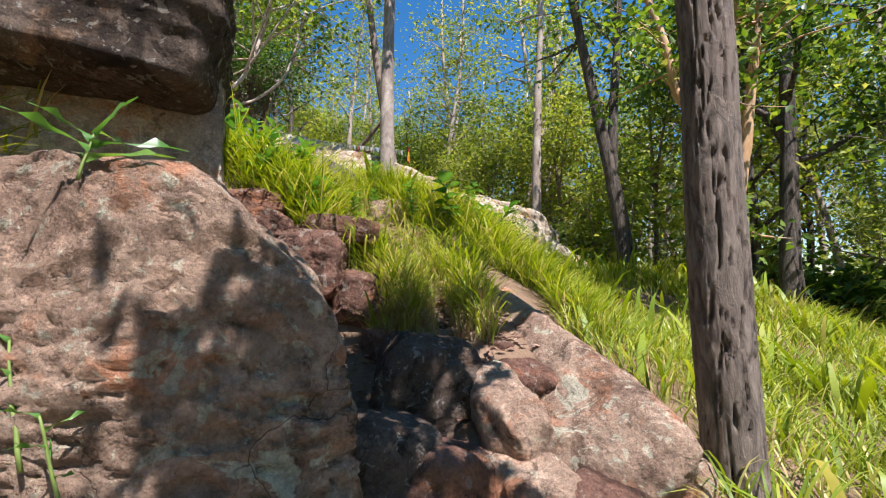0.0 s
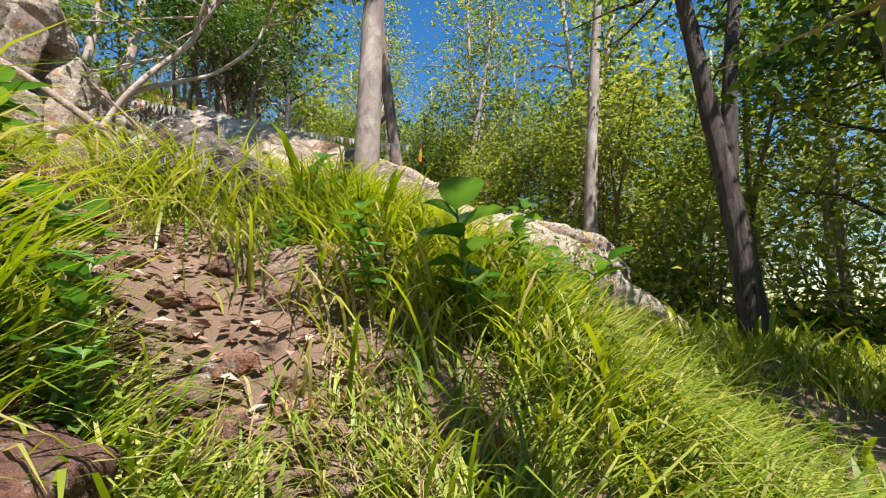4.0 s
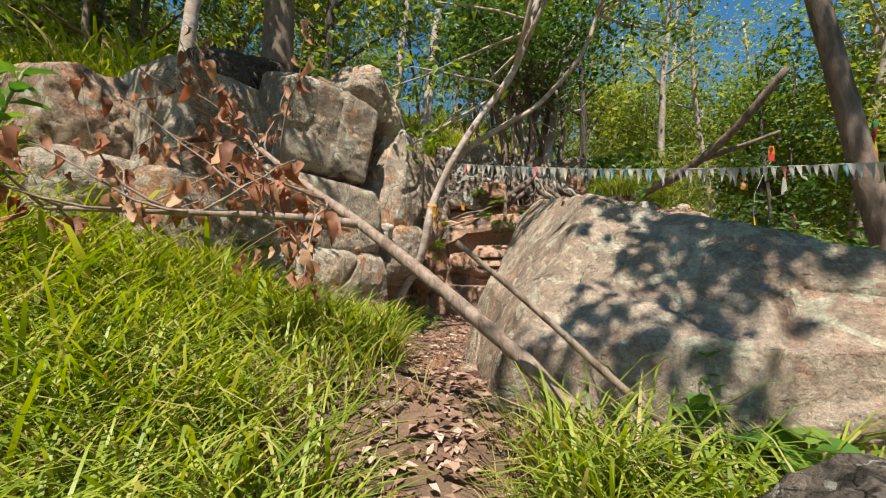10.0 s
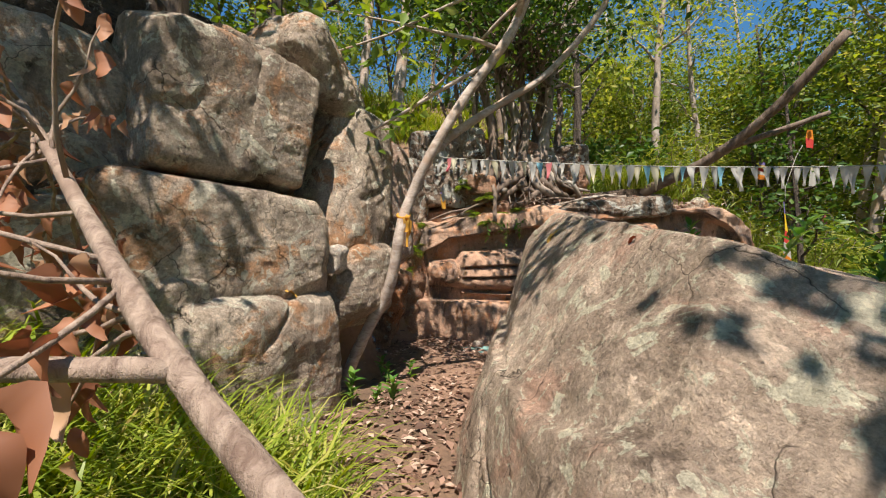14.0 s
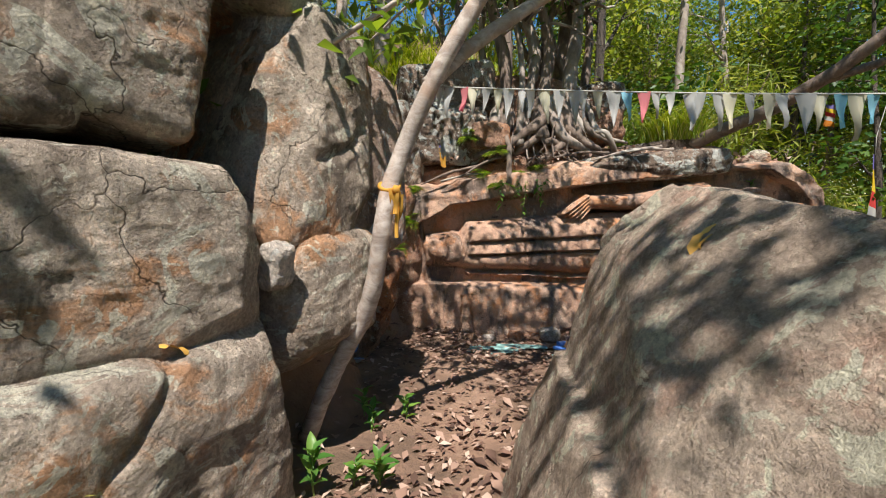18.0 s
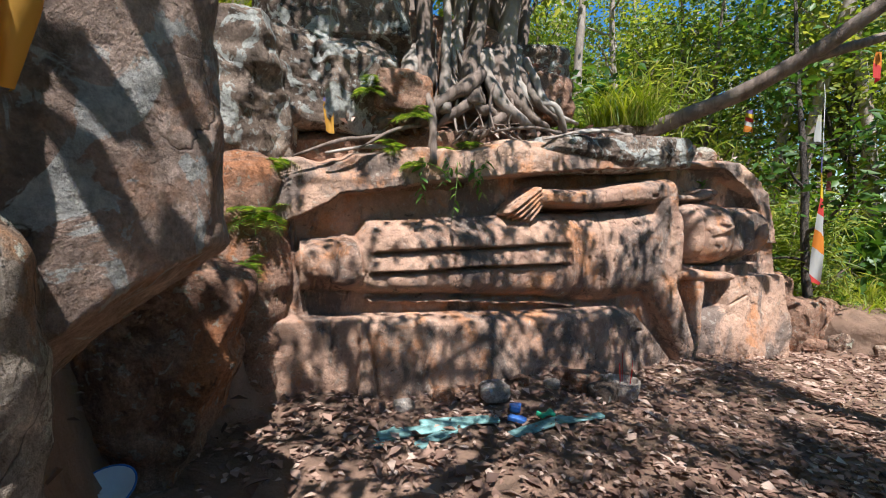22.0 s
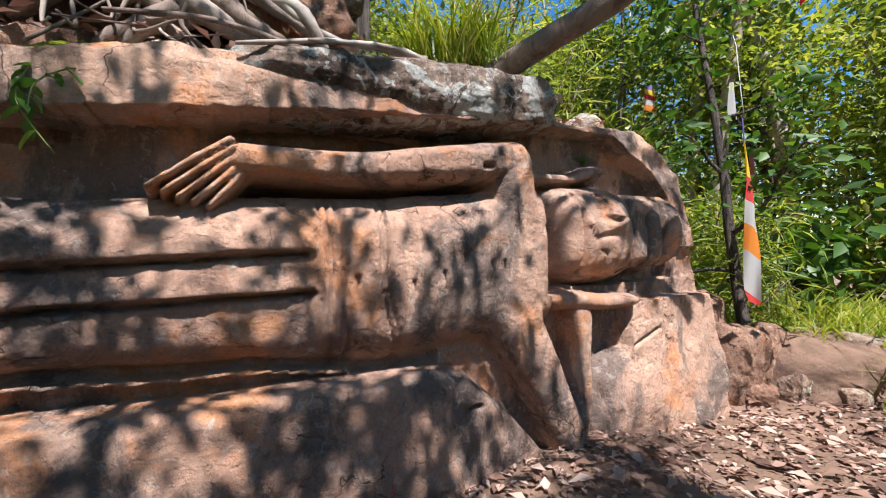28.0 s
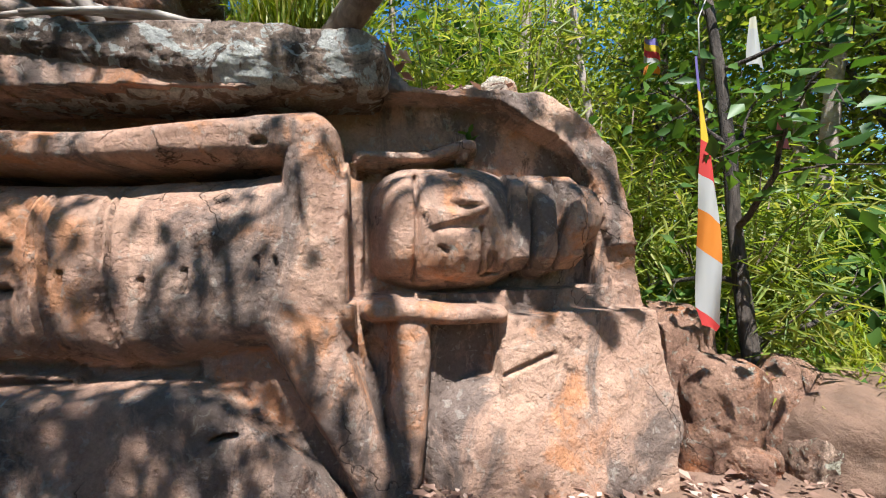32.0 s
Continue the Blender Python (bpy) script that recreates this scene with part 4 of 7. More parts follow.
def carved_face():
    us, vs = np.arange(-3.1, 4.3, 0.0135), np.concatenate([np.arange(2.85, 5.9, 0.0135), np.arange(5.92, 7.0, 0.04)])
    U, V = np.meshgrid(us, vs, indexing="ij")
    u, v = U.ravel(), V.ravel()
    p = np.c_[u, v, np.zeros(len(u))]
    wob = 0.012 * fbm(p * 2.3, 3, 11)
    d = relief(u + wob, v + 0.012 * fbm(p * 2.3 + 40, 3, 12))
    d = d + 0.02 * fbm(p * 1.7, 3, 13) + 0.008 * fbm(p * 9, 3, 14) + 0.003 * vnoise(p * 60, 15)
    crest = np.interp(u, [-3.1, -1.5, -0.4, 0.5, 1.24, 1.8, 1.95, 2.3, 2.83, 3.3, 3.6], [5.3, 5.42, 5.57, 5.68, 5.8, 5.8, 5.6, 5.58, 5.6, 5.3, 5.1])
    crest = crest + 0.05 * fbm(p * [3, 0, 0], 3, 17)
    lay = 0.025 * vnoise(np.c_[v * 11 + 0.5 * vnoise(p * 0.9, 3), u * 0.3, u * 0], 18)
    d = d + lay * smooth(-0.05, 0.1, v - crest + 0.25)
    over = np.clip(v - crest, 0, None)
    z = np.where(over > 0, crest + 0.1 * (1 - np.exp(-over * 5)), v)
    d = d - over * 1.3
    rim = np.interp(v, [3.0, 3.3, 4.17, 4.66, 5.19, 5.6], [3.54, 3.52, 3.47, 3.36, 3.26, 2.95]) + 0.05 * fbm(p * [0, 2.5, 0], 3, 19)
    past = np.clip(u - rim, 0, None)
    uu = np.where(past > 0, rim + 0.15 * (1 - np.exp(-past * 6)), u)
    d = d - past * 1.6
    xy = WALL_AT + uu[:, None] * WALL_ALONG + d[:, None] * WALL_OUT
    ob = new("carved_statue", mesh_of("carved_statue", np.c_[xy, z], grid_faces(len(us), len(vs)), CARVED))
    return tagged(ob, "weathered sandstone relief of a reclining figure cut into the cliff", "statue")


carved_face()


def on_wall(u, z, out):
    x, y = WALL_AT + u * WALL_ALONG + out * WALL_OUT
    return float(x), float(y), z


WALL_TURN = 37.1


def ledge(u, z, out, k=0.84):
    """A place on the ledges over the carved face, drawn in towards the clearing."""
    return tuple(np.array((-5.23, 8.66, 4.75)) * (1 - k) + np.array(on_wall(u, z, out)) * k)


rock("cap_slab", on_wall(0.72, 5.57, -0.4), (1.1, 0.52, 0.18), (0, -4, WALL_TURN), CAP_ROCK, "lichen-spotted slab capping the carved face", seed=51, n=60, power=7, rough=0.12, strata=0.03, cracks=3)
rock("ledge_rock", on_wall(-0.95, 5.42, -0.95), (1.75, 0.7, 0.42), (0, -2, WALL_TURN), RED_ROCK, "layered red ledge above the carved panel", seed=55, n=64, power=8, rough=0.1, strata=0.06, cracks=4)
rock("ledge_block", ledge(-2.1, 6.3, -1.35), (0.54, 0.44, 0.42), (0, 2, WALL_TURN + 6), CAP_ROCK, "squared lichened block on the ledge above the carving", seed=53, n=50, power=11, cuts=5, cracks=3, strata=0.012, chips=0.003)
rock("ledge_block", ledge(-2.0, 7.1, -1.6), (0.7, 0.44, 0.35), (0, -3, WALL_TURN - 6), CAP_ROCK, "upper lichened block above the carving", seed=56, n=46, power=10, cuts=5, cracks=3, chips=0.003, rough=0.06)
rock("ledge_block", ledge(-1.35, 6.25, -1.2), (0.27, 0.35, 0.18), (0, 3, WALL_TURN), RED_ROCK, "small red block under the tree roots", seed=57, n=30, power=9, cuts=5)
rock("ledge_block", ledge(-0.7, 6.6, -1.75), (0.8, 0.44, 0.64), (0, 0, WALL_TURN), RED_ROCK, "red rock gripped by tree roots", seed=52, n=50, power=7, strata=0.03, cracks=4)
rock("ledge_block", ledge(0.45, 6.45, -1.45), (0.48, 0.35, 0.26), (0, -6, WALL_TURN), RED_ROCK, "fractured red block beside the tree roots", seed=54, n=46, power=9, cuts=5, strata=0.04, cracks=4)
rock("ledge_block", ledge(0.5, 6.95, -1.75), (0.6, 0.35, 0.24), (0, -8, WALL_TURN + 5), CAP_ROCK, "flat fractured block above the red one", seed=58, n=42, power=9, cuts=5, strata=0.03)
rock("ledge_block", on_wall(0.95, 5.83, -0.62), (0.7, 0.36, 0.13), (0, -6, WALL_TURN), DARK_ROCK, "thin dark shaly ledge under the leaning trunk", seed=59, n=40, power=6, strata=0.05)
rock("ledge_block", on_wall(-2.75, 5.75, -0.55), (0.34, 0.42, 0.5), (0, 2, WALL_TURN - 12), CAP_ROCK, "green-stained squared block at the corner of the ledge", seed=64, n=44, power=11, cuts=5, cracks=3, chips=0.003, rough=0.06)
rock("stone", on_wall(2.65, 5.72, -0.55), (0.16, 0.14, 0.13), (0, 0, 20), GREY_ROCK, "grey stone lying on top of the carved rock", seed=60, n=20, power=3)
rock("stone", on_wall(2.45, 5.68, -0.5), (0.09, 0.08, 0.1), (0, 0, 50), GREY_ROCK, "pale stone lying on top of the carved rock", seed=61, n=16, power=4)
rock("bank_rock", on_wall(3.85, 3.65, -0.55), (0.3, 0.35, 0.5), (0, 6, WALL_TURN), RED_ROCK, "dark red rock beside the carved face", seed=62, n=30, power=5, cracks=3)
for n, (at, half, turn, mat, label) in enumerate((
        ((-2.25, 15.52, 3.42), (0.24, 0.22, 0.42), (4, 8, 20), RED_ROCK, "broken red rock in the bank"), ((-1.86, 15.84, 3.4), (0.2, 0.24, 0.4), (-6, 10, 35), RED_ROCK, "dark leaning rock in the bank"),
        ((-1.72, 15.55, 3.22), (0.15, 0.16, 0.17), (0, 10, 30), PINK_ROCK, "rounded pale stone at the foot of the bank"), ((-2.08, 15.4, 3.2), (0.12, 0.14, 0.12), (8, 0, 60), RED_ROCK, "small red stone at the foot of the bank"),
        ((-1.2, 15.75, 3.42), (0.2, 0.16, 0.13), (0, 12, 10), PINK_ROCK, "pale stone bedded in the earth bank"), ((-0.85, 16.0, 3.5), (0.26, 0.18, 0.16), (6, 6, 40), PINK_ROCK, "pale stone bedded in the earth bank"), ((-1.3, 15.45, 3.2), (0.12, 0.1, 0.08), (0, 0, 15), PINK_ROCK, "small stone fallen from the bank"))):
    rock("bank_rock", at, half, turn, mat, label, seed=63 + n, n=28, power=5, cracks=2, cuts=8)
bank = rock("earth_bank", (-0.95, 16.25, 3.12), (1.15, 0.6, 0.52), (0, 4, 28), SOIL, "bare brown earth bank beside the carved rock", seed=75, n=48, power=3, rough=0.12, cuts=4, strata=0.02)
tagged(bank, "bare brown earth bank beside the carved rock", "bank")


# ---- trees ----
def bend(rng, start, heading, length, steps, wander, rise=0.0):
    pts, h = [np.array(start, float)], np.array(heading, float)
    h /= np.linalg.norm(h)
    for _ in range(steps):
        h = h + rng.normal(size=3) * wander + [0, 0, rise]
        h /= np.linalg.norm(h)
        pts.append(pts[-1] + h * length / steps)
    return np.array(pts)


def sweep(points, r0, r1, sides=9, rough=0.12, seed=0, steps=5):
    """A tube through a few points, eased between them."""
    pts = np.array(points, float)
    t = np.arange(len(pts))
    fine = np.linspace(0, len(pts) - 1, (len(pts) - 1) * steps + 1)
    path = np.c_[[np.interp(fine, t, pts[:, k]) for k in range(3)]].T
    for _ in range(3):
        path[1:-1] = (path[:-2] + path[1:-1] * 2 + path[2:]) / 4
    b = Build()
    b.tube(path, np.linspace(r0, r1, len(path)), sides, rough, seed)
    return b, path


def along_path(path, s):
    f = s * (len(path) - 1)
    i = min(int(f), len(path) - 2)
    return path[i] + (path[i + 1] - path[i]) * (f - i)


def grow(rng, wood, crown, path, r0, r1, limbs, low, reach, leaf, per, clump, sides=10, rough=0.08, up=0.5):
    """Add a stem with limbs, twigs and leaf clumps to two mesh builders."""
    n = len(path)
    wood.tube(path, r0 + (r1 - r0) * np.linspace(0, 1, n) ** 0.9, sides, rough, int(rng.integers(99)))
    for k in range(limbs):
        s = low + (0.98 - low) * (k + rng.uniform(0.1, 0.9)) / limbs
        a = k * 2.4 + rng.uniform(-0.6, 0.6)
        size = reach * (1.1 - 0.55 * s) * rng.uniform(0.7, 1.2)
        at = along_path(path, s)
        limb_path = bend(rng, at, (math.cos(a), math.sin(a), up * rng.uniform(0.4, 1.6)), size, 7, 0.16, 0.05)
        rb = (r0 + (r1 - r0) * s) * 0.5
        wood.tube(limb_path, np.linspace(rb, rb * 0.25, 8), 6)
        for j in range(5):
            q = along_path(limb_path, 0.35 + 0.65 * (j + rng.uniform(0, 1)) / 5)
            twig = bend(rng, q, rng.normal(size=3) + [math.cos(a), math.sin(a), 0.3], size * rng.uniform(0.25, 0.5), 4, 0.25)
            wood.tube(twig, np.linspace(rb * 0.3, rb * 0.1, 5), 4, closed=False)
            c = np.concatenate([twig[1 + rng.integers(4)][None] + rng.normal(size=(per // 5, 3)) * clump * [1, 1, 0.7] for _ in range(5)])
            crown.leaves(c, leaf, leaf * 0.5, rng)


def tree(name, at, label, bark, leafy, seed, height, r0, lean=(0, 0), wander=0.05, limbs=9, low=0.45, reach=2.2, leaf=0.13, per=40, clump=0.24, forks=0, fork_at=0.4, group="", sides=12, up=0.5, rough=0.08):
    rng = np.random.default_rng(seed)
    wood, crown = Build(), Build()
    path = bend(rng, (0, 0, -0.25), (lean[0], lean[1], 1), height, 14, wander, 0.03)
    grow(rng, wood, crown, path, r0, r0 * 0.3, limbs, low, reach, leaf, per, clump, sides, rough, up)
    for k in range(forks):
        a = rng.uniform(0, 6.28)
        side = bend(rng, along_path(path, fork_at), (math.cos(a) * 0.45, math.sin(a) * 0.45, 1), height * (1 - fork_at) * 0.9, 10, wander * 1.6, 0.04)
        grow(rng, wood, crown, side, r0 * 0.62, r0 * 0.2, max(3, limbs - 2), 0.35, reach * 0.8, leaf, per, clump, 9, rough, up)
    ob = thing(name, at, label, "tree", group)
    part("trunk", wood.mesh("trunk", bark), ob)
    part("crown", crown.mesh("crown", leafy), ob)
    return ob


def furrowed(path, r0, r1, seed, sides=110, rows=260):
    """A trunk with deep upright furrows between plates of bark."""
    path = np.asarray(path, float)
    f = np.linspace(0, len(path) - 1, rows)
    line = np.c_[[np.interp(f, np.arange(len(path)), path[:, k]) for k in range(3)]].T
    a = np.linspace(0, 2 * math.pi, sides, endpoint=False)
    A, H = np.meshgrid(a, line[:, 2], indexing="xy")
    r = np.repeat(np.linspace(r0, r1, rows)[:, None], sides, 1)
    q = np.c_[np.cos(A).ravel() * 6.2, np.sin(A).ravel() * 6.2, H.ravel() * 3.4]
    q = q + 0.5 * vnoise(np.c_[q[:, :2] * 0.6, q[:, 2] * 1.4], seed)[:, None]
    ridge = np.abs(vnoise(q, seed + 1)) + 0.45 * np.abs(vnoise(q * [2.1, 2.1, 1.7], seed + 2))
    r = r * (1 + 0.05 * vnoise(q * 0.25, seed + 3).reshape(r.shape)) - 0.042 * r0 / 0.14 * (1 - smooth(0.02, 0.26, ridge)).reshape(r.shape) + 0.004 * vnoise(q * 6, seed + 4).reshape(r.shape)
    v = np.stack([line[:, 0:1] + np.cos(A) * r, line[:, 1:2] + np.sin(A) * r, H], -1).reshape(-1, 3)
    i, j = np.meshgrid(np.arange(rows - 1), np.arange(sides), indexing="ij")
    k = (j + 1) % sides
    return v, np.stack([i * sides + j, i * sides + k, (i + 1) * sides + k, (i + 1) * sides + j], -1).reshape(-1, 4)


def stand(x, y):
    return (x, y, float(ground(x, y)[0]))


first_tree = tree("tree", stand(1.52, 2.3), "dark rough-barked tree beside the trail", BARK_DARK, LEAF_MID, 101, 9.0, 0.105, (-0.02, 0), 0.02, 2, 0.85, 1.2, 0.16, per=15, sides=28, rough=0.1)
path = bend(np.random.default_rng(101), (0, 0, -0.25), (-0.02, 0, 1), 9.0, 14, 0.02, 0.03)
part("bark", mesh_of("bark", *furrowed(path[:11], 0.152, 0.115, 17), BARK_FURROWED), first_tree, "deeply furrowed grey-brown bark")
grey_tree = tree("tree", stand(-0.92, 6.8), "straight mottled grey tree among the rocks", BARK_MOTTLED, LEAF_LIGHT, 102, 11.0, 0.135, (0, 0), 0.012, 12, 0.5, 2.5, 0.17, per=55, clump=0.17, sides=20)
tree("tree", stand(4.45, 7.1), "pale grey-barked tree on the slope", BARK_MOTTLED, LEAF_MID, 104, 11.0, 0.19, (0.01, -0.01), 0.015, 8, 0.5, 2.6, 0.16, sides=18)


def shaped_tree(at, label, bark, leafy, seed, stems, twigs, leaf):
    """A tree whose trunk and limbs run through given points; each stem: (points, first radius, last radius)."""
    rng = np.random.default_rng(seed)
    ob, crown = thing("tree", at, label, "tree"), Build()
    for k, (pts, r0, r1) in enumerate(stems):
        b, path = sweep([np.array(p) - np.array(at) for p in pts], r0, r1, 16, 0.1, seed + k)
        part("limb" if k else "trunk", b.mesh("limb" if k else "trunk", bark), ob)
        for j in range(twigs if k else twigs // 3):
            twig = bend(rng, along_path(path, rng.uniform(0.55 if k else 0.75, 1)), rng.normal(size=3) * [1, 1, 0.5] + [0, 0, 0.25], rng.uniform(0.7, 2.0), 6, 0.16)
            tb = Build()
            tb.tube(twig, np.linspace(r1 * 0.45, 0.005, 7), 5)
            part("twig", tb.mesh("twig", bark), ob)
            for i in range(2, 7):
                crown.leaves(twig[i] + rng.normal(size=(9, 3)) * 0.17, leaf, leaf * 0.5, rng)
    part("crown", crown.mesh("crown", leafy), ob)
    return ob


def shade_limb(ob, start, tip, bark, leafy, seed, clumps, reach, leaf, bare=0.45):
    """A long limb with twigs and leaf clumps, added overhead to cast shade, given in the tree's own space."""
    rng = np.random.default_rng(seed)
    b, path = sweep([start, (np.array(start) + np.array(tip)) / 2 + [0, 0, 0.3], tip], 0.05, 0.015, 8, 0.1, seed)
    part("limb", b.mesh("limb", bark), ob)
    crown = Build()
    for k in range(clumps):
        twig = bend(rng, along_path(path, rng.uniform(bare, 1)), rng.normal(size=3) * [1, 1, 0.4], rng.uniform(0.3, 1) * reach, 5, 0.15)
        tb = Build()
        tb.tube(twig, np.linspace(0.014, 0.004, 6), 5)
        part("twig", tb.mesh("twig", bark), ob)
        for j in range(2, 6):
            crown.leaves(twig[j] + rng.normal(size=(12, 3)) * 0.13, leaf, leaf * 0.5, rng)
    part("foliage", crown.mesh("foliage", leafy), ob)


# unseen limbs added above the start to shade the outcrop and hollow
shade_limb(first_tree, (0, 0, 3.7), (-1.2, -2.0, 4.3), BARK_DARK, LEAF_MID, 905, 15, 0.9, 0.2)
shade_limb(first_tree, (0, 0, 3.5), (-0.7, -2.2, 4.1), BARK_DARK, LEAF_MID, 910, 4, 0.6, 0.18)
shade_limb(first_tree, (0, 0, 3.4), (-1.15, -2.7, 3.9), BARK_DARK, LEAF_MID, 912, 14, 0.42, 0.19, 0.9)
# limbs added high above the view to dapple the big boulder
shade_limb(grey_tree, (0, 0, 4.4), (-0.2, -2.3, 5.8), BARK_MOTTLED, LEAF_MID, 906, 9, 1.0, 0.18)
shade_limb(grey_tree, (0, 0, 4.6), (-1.9, -0.8, 6.1), BARK_MOTTLED, LEAF_MID, 911, 6, 1.1, 0.15)
shade_limb(grey_tree, (0, 0, 4.3), (-0.75, -1.6, 5.0), BARK_MOTTLED, LEAF_MID, 913, 5, 0.6, 0.17, 0.7)
shade_limb(grey_tree, (0, 0, 4.9), (0.9, -2.0, 6.6), BARK_MOTTLED, LEAF_MID, 907, 6, 1.0, 0.18)
shade_limb(grey_tree, (0, 0, 4.6), (0.6, -1.3, 6.2), BARK_MOTTLED, LEAF_MID, 902, 12, 1.2, 0.16)
shaped_tree((3.83, 5.7, 0.6), "orange-barked crooked tree with forked limbs", BARK_ORANGE, LEAF_MID, 105,
            [([(3.8, 5.7, 0.4), (3.83, 5.7, 0.9), (3.98, 5.7, 1.94), (4.13, 5.7, 2.84)], 0.16, 0.12), ([(4.1, 5.7, 2.75), (3.75, 5.7, 3.32), (3.74, 5.72, 3.99), (3.42, 5.75, 4.45), (3.38, 5.75, 5.2), (3.1, 5.9, 6.4)], 0.095, 0.04),
             ([(3.76, 5.7, 3.95), (4.1, 5.65, 4.69), (4.3, 5.6, 5.36), (4.4, 5.5, 6.4)], 0.06, 0.03), ([(4.12, 5.7, 2.75), (4.34, 5.7, 3.59), (4.52, 5.7, 4.51), (4.8, 5.6, 6.2)], 0.1, 0.045)], 13, 0.17)
shaped_tree((3.84, 8.5, 1.3), "dark forked tree on the slope", BARK_DARK, LEAF_MID, 103,
            [([(3.85, 8.5, 1.0), (3.83, 8.5, 1.39), (3.76, 8.5, 2.72), (3.65, 8.5, 3.65), (3.52, 8.5, 4.43), (3.32, 8.5, 5.76), (3.06, 8.5, 7.41), (2.8, 8.5, 9.5)], 0.2, 0.08),
             ([(3.6, 8.5, 4.1), (3.66, 8.5, 4.7), (3.73, 8.5, 5.67), (3.92, 8.5, 7.21), (4.1, 8.5, 9.3)], 0.12, 0.06)], 16, 0.15)
tree("tree", stand(6.4, 7.7), "dark tree with spreading branches", BARK_DARK, LEAF_DARK, 106, 9.0, 0.2, (0.05, 0), 0.05, 10, 0.35, 3.2, 0.2, forks=1, sides=14)
wall_tree = tree("tree", (-6.75, 7.3, 5.8), "thick brown tree on top of the rock wall", BARK_BROWN, LEAF_MID, 107, 9.0, 0.2, (0.02, 0), 0.02, 5, 0.55, 2.0, 0.15, per=25, sides=16)
tree("tree", stand(2.6, 11.6), "tall tree beside the clearing", BARK_GREY, LEAF_MID, 108, 11.5, 0.17, (0.02, 0.0), 0.02, 4, 0.6, 2.0, 0.18, per=25, clump=0.2, sides=14)
tree("tree", stand(-0.95, 10.9), "tall leafy tree shading the clearing", BARK_BROWN, LEAF_MID, 109, 12.0, 0.15, (-0.16, -0.08), 0.03, 4, 0.66, 2.4, 0.2, per=20, clump=0.14)

for n, (x, y, r) in enumerate(((-8.0, 2.8, 0.15), (-8.1, 3.35, 0.13), (-7.4, 3.8, 0.14))):
    tree("tree", stand(x, y), "dark straight tree at the top of the grassy bank", BARK_DARK, LEAF_MID, 130 + n, 9.5, r, (0.03 * n, 0.02), 0.03, 8, 0.5, 2.2, 0.15, group="trees above the bank", sides=14)

# unseen limbs added over the rock wall to shade its upper blocks
shade_limb(wall_tree, (0, 0, 2.4), (1.4, -2.6, 2.9), BARK_BROWN, LEAF_MID, 908, 24, 1.1, 0.18)
shade_limb(wall_tree, (0, 0, 3.0), (1.0, -1.7, 4.5), BARK_BROWN, LEAF_MID, 904, 13, 1.1, 0.16)

# woods all round
kinds = [tree("woodland_tree", (0, 0, -80), "slim tree of the surrounding woods", bark, leafy, 200 + k, h, r, (0, 0), 0.04, limbs, low, reach, leaf, per, clump, fk, 0.4, "woodland trees", 7)
         for k, (bark, leafy, h, r, limbs, low, reach, leaf, per, clump, fk) in enumerate((
             (BARK_GREY, LEAF_LIGHT, 11, 0.12, 12, 0.3, 2.0, 0.16, 25, 0.34, 0), (BARK_BROWN, LEAF_MID, 9, 0.1, 13, 0.2, 2.2, 0.18, 25, 0.36, 1),
             (BARK_PALE, LEAF_LIGHT, 13, 0.14, 12, 0.4, 2.2, 0.18, 25, 0.38, 0), (BARK_DARK, LEAF_LIGHT, 8, 0.11, 12, 0.18, 2.4, 0.2, 25, 0.38, 1),
             (BARK_BROWN, LEAF_LIGHT, 6, 0.07, 12, 0.12, 1.7, 0.16, 25, 0.3, 1)))]
rng = np.random.default_rng(77)
spots, tries = [], 0
while len(spots) < 210 and tries < 20000:
    tries += 1
    a, r = rng.uniform(0, 2 * math.pi), 8.5 + 32 * rng.uniform() ** 1.25
    x, y = -2 + r * math.cos(a), 7 + r * math.sin(a)
    u = (x - WALL_AT[0]) * WALL_ALONG[0] + (y - WALL_AT[1]) * WALL_ALONG[1]
    e = (x - WALL_AT[0]) * WALL_OUT[0] + (y - WALL_AT[1]) * WALL_OUT[1]
    if e > -3.2 and -5 < u < 8 and e < 9:
        continue
    if y < 8 and -8.5 < x < 8.5 and y > -6:
        continue
    if any((x - i) ** 2 + (y - j) ** 2 < (1.3 + 0.05 * r) ** 2 for i, j in spots):
        continue
    spots.append((x, y))
spots += [(2.9, 15.5), (1.4, 20.5), (3.9, 13.2), (2.6, 18.8), (4.2, 16.5)]
for n in range(26):
    spots.append((rng.uniform(8.5, 30), rng.uniform(-2, 26)))
for n in range(44):
    spots.append((rng.uniform(-14, 3), rng.uniform(20, 40)))
for n in range(10):
    spots.append((rng.uniform(1.5, 12), rng.uniform(13, 30)))
for n in range(26):
    spots.append((rng.uniform(-26, -11.5), rng.uniform(0, 20)))
for n, (x, y) in enumerate(spots):
    source = kinds[int(rng.integers(len(kinds)))]
    m = pose(*stand(x, y), rng.uniform(-4, 4), rng.uniform(-4, 4), rng.uniform(0, 360)) @ Matrix.Scale(rng.uniform(0.8, 1.25), 4)
    if n < len(kinds):
        kinds[n].matrix_basis = m
    else:
        copy_thing(source, m)


# ---- grass ----
TRAIL = np.array([(0, -1), (0, 1.4), (0.03, 2.8), (-0.05, 3.5), (-0.36, 3.98), (-0.9, 4.3), (-1.45, 4.41), (-1.9, 4.63), (-2.37, 4.74), (-2.52, 5.2), (-3.13, 5.86), (-3.65, 6.73), (-4.42, 7.46), (-5.07, 8.34), (-5.4, 9.3), (-4.98, 10.2), (-3.78, 11.44), (-2.63, 12.16)])


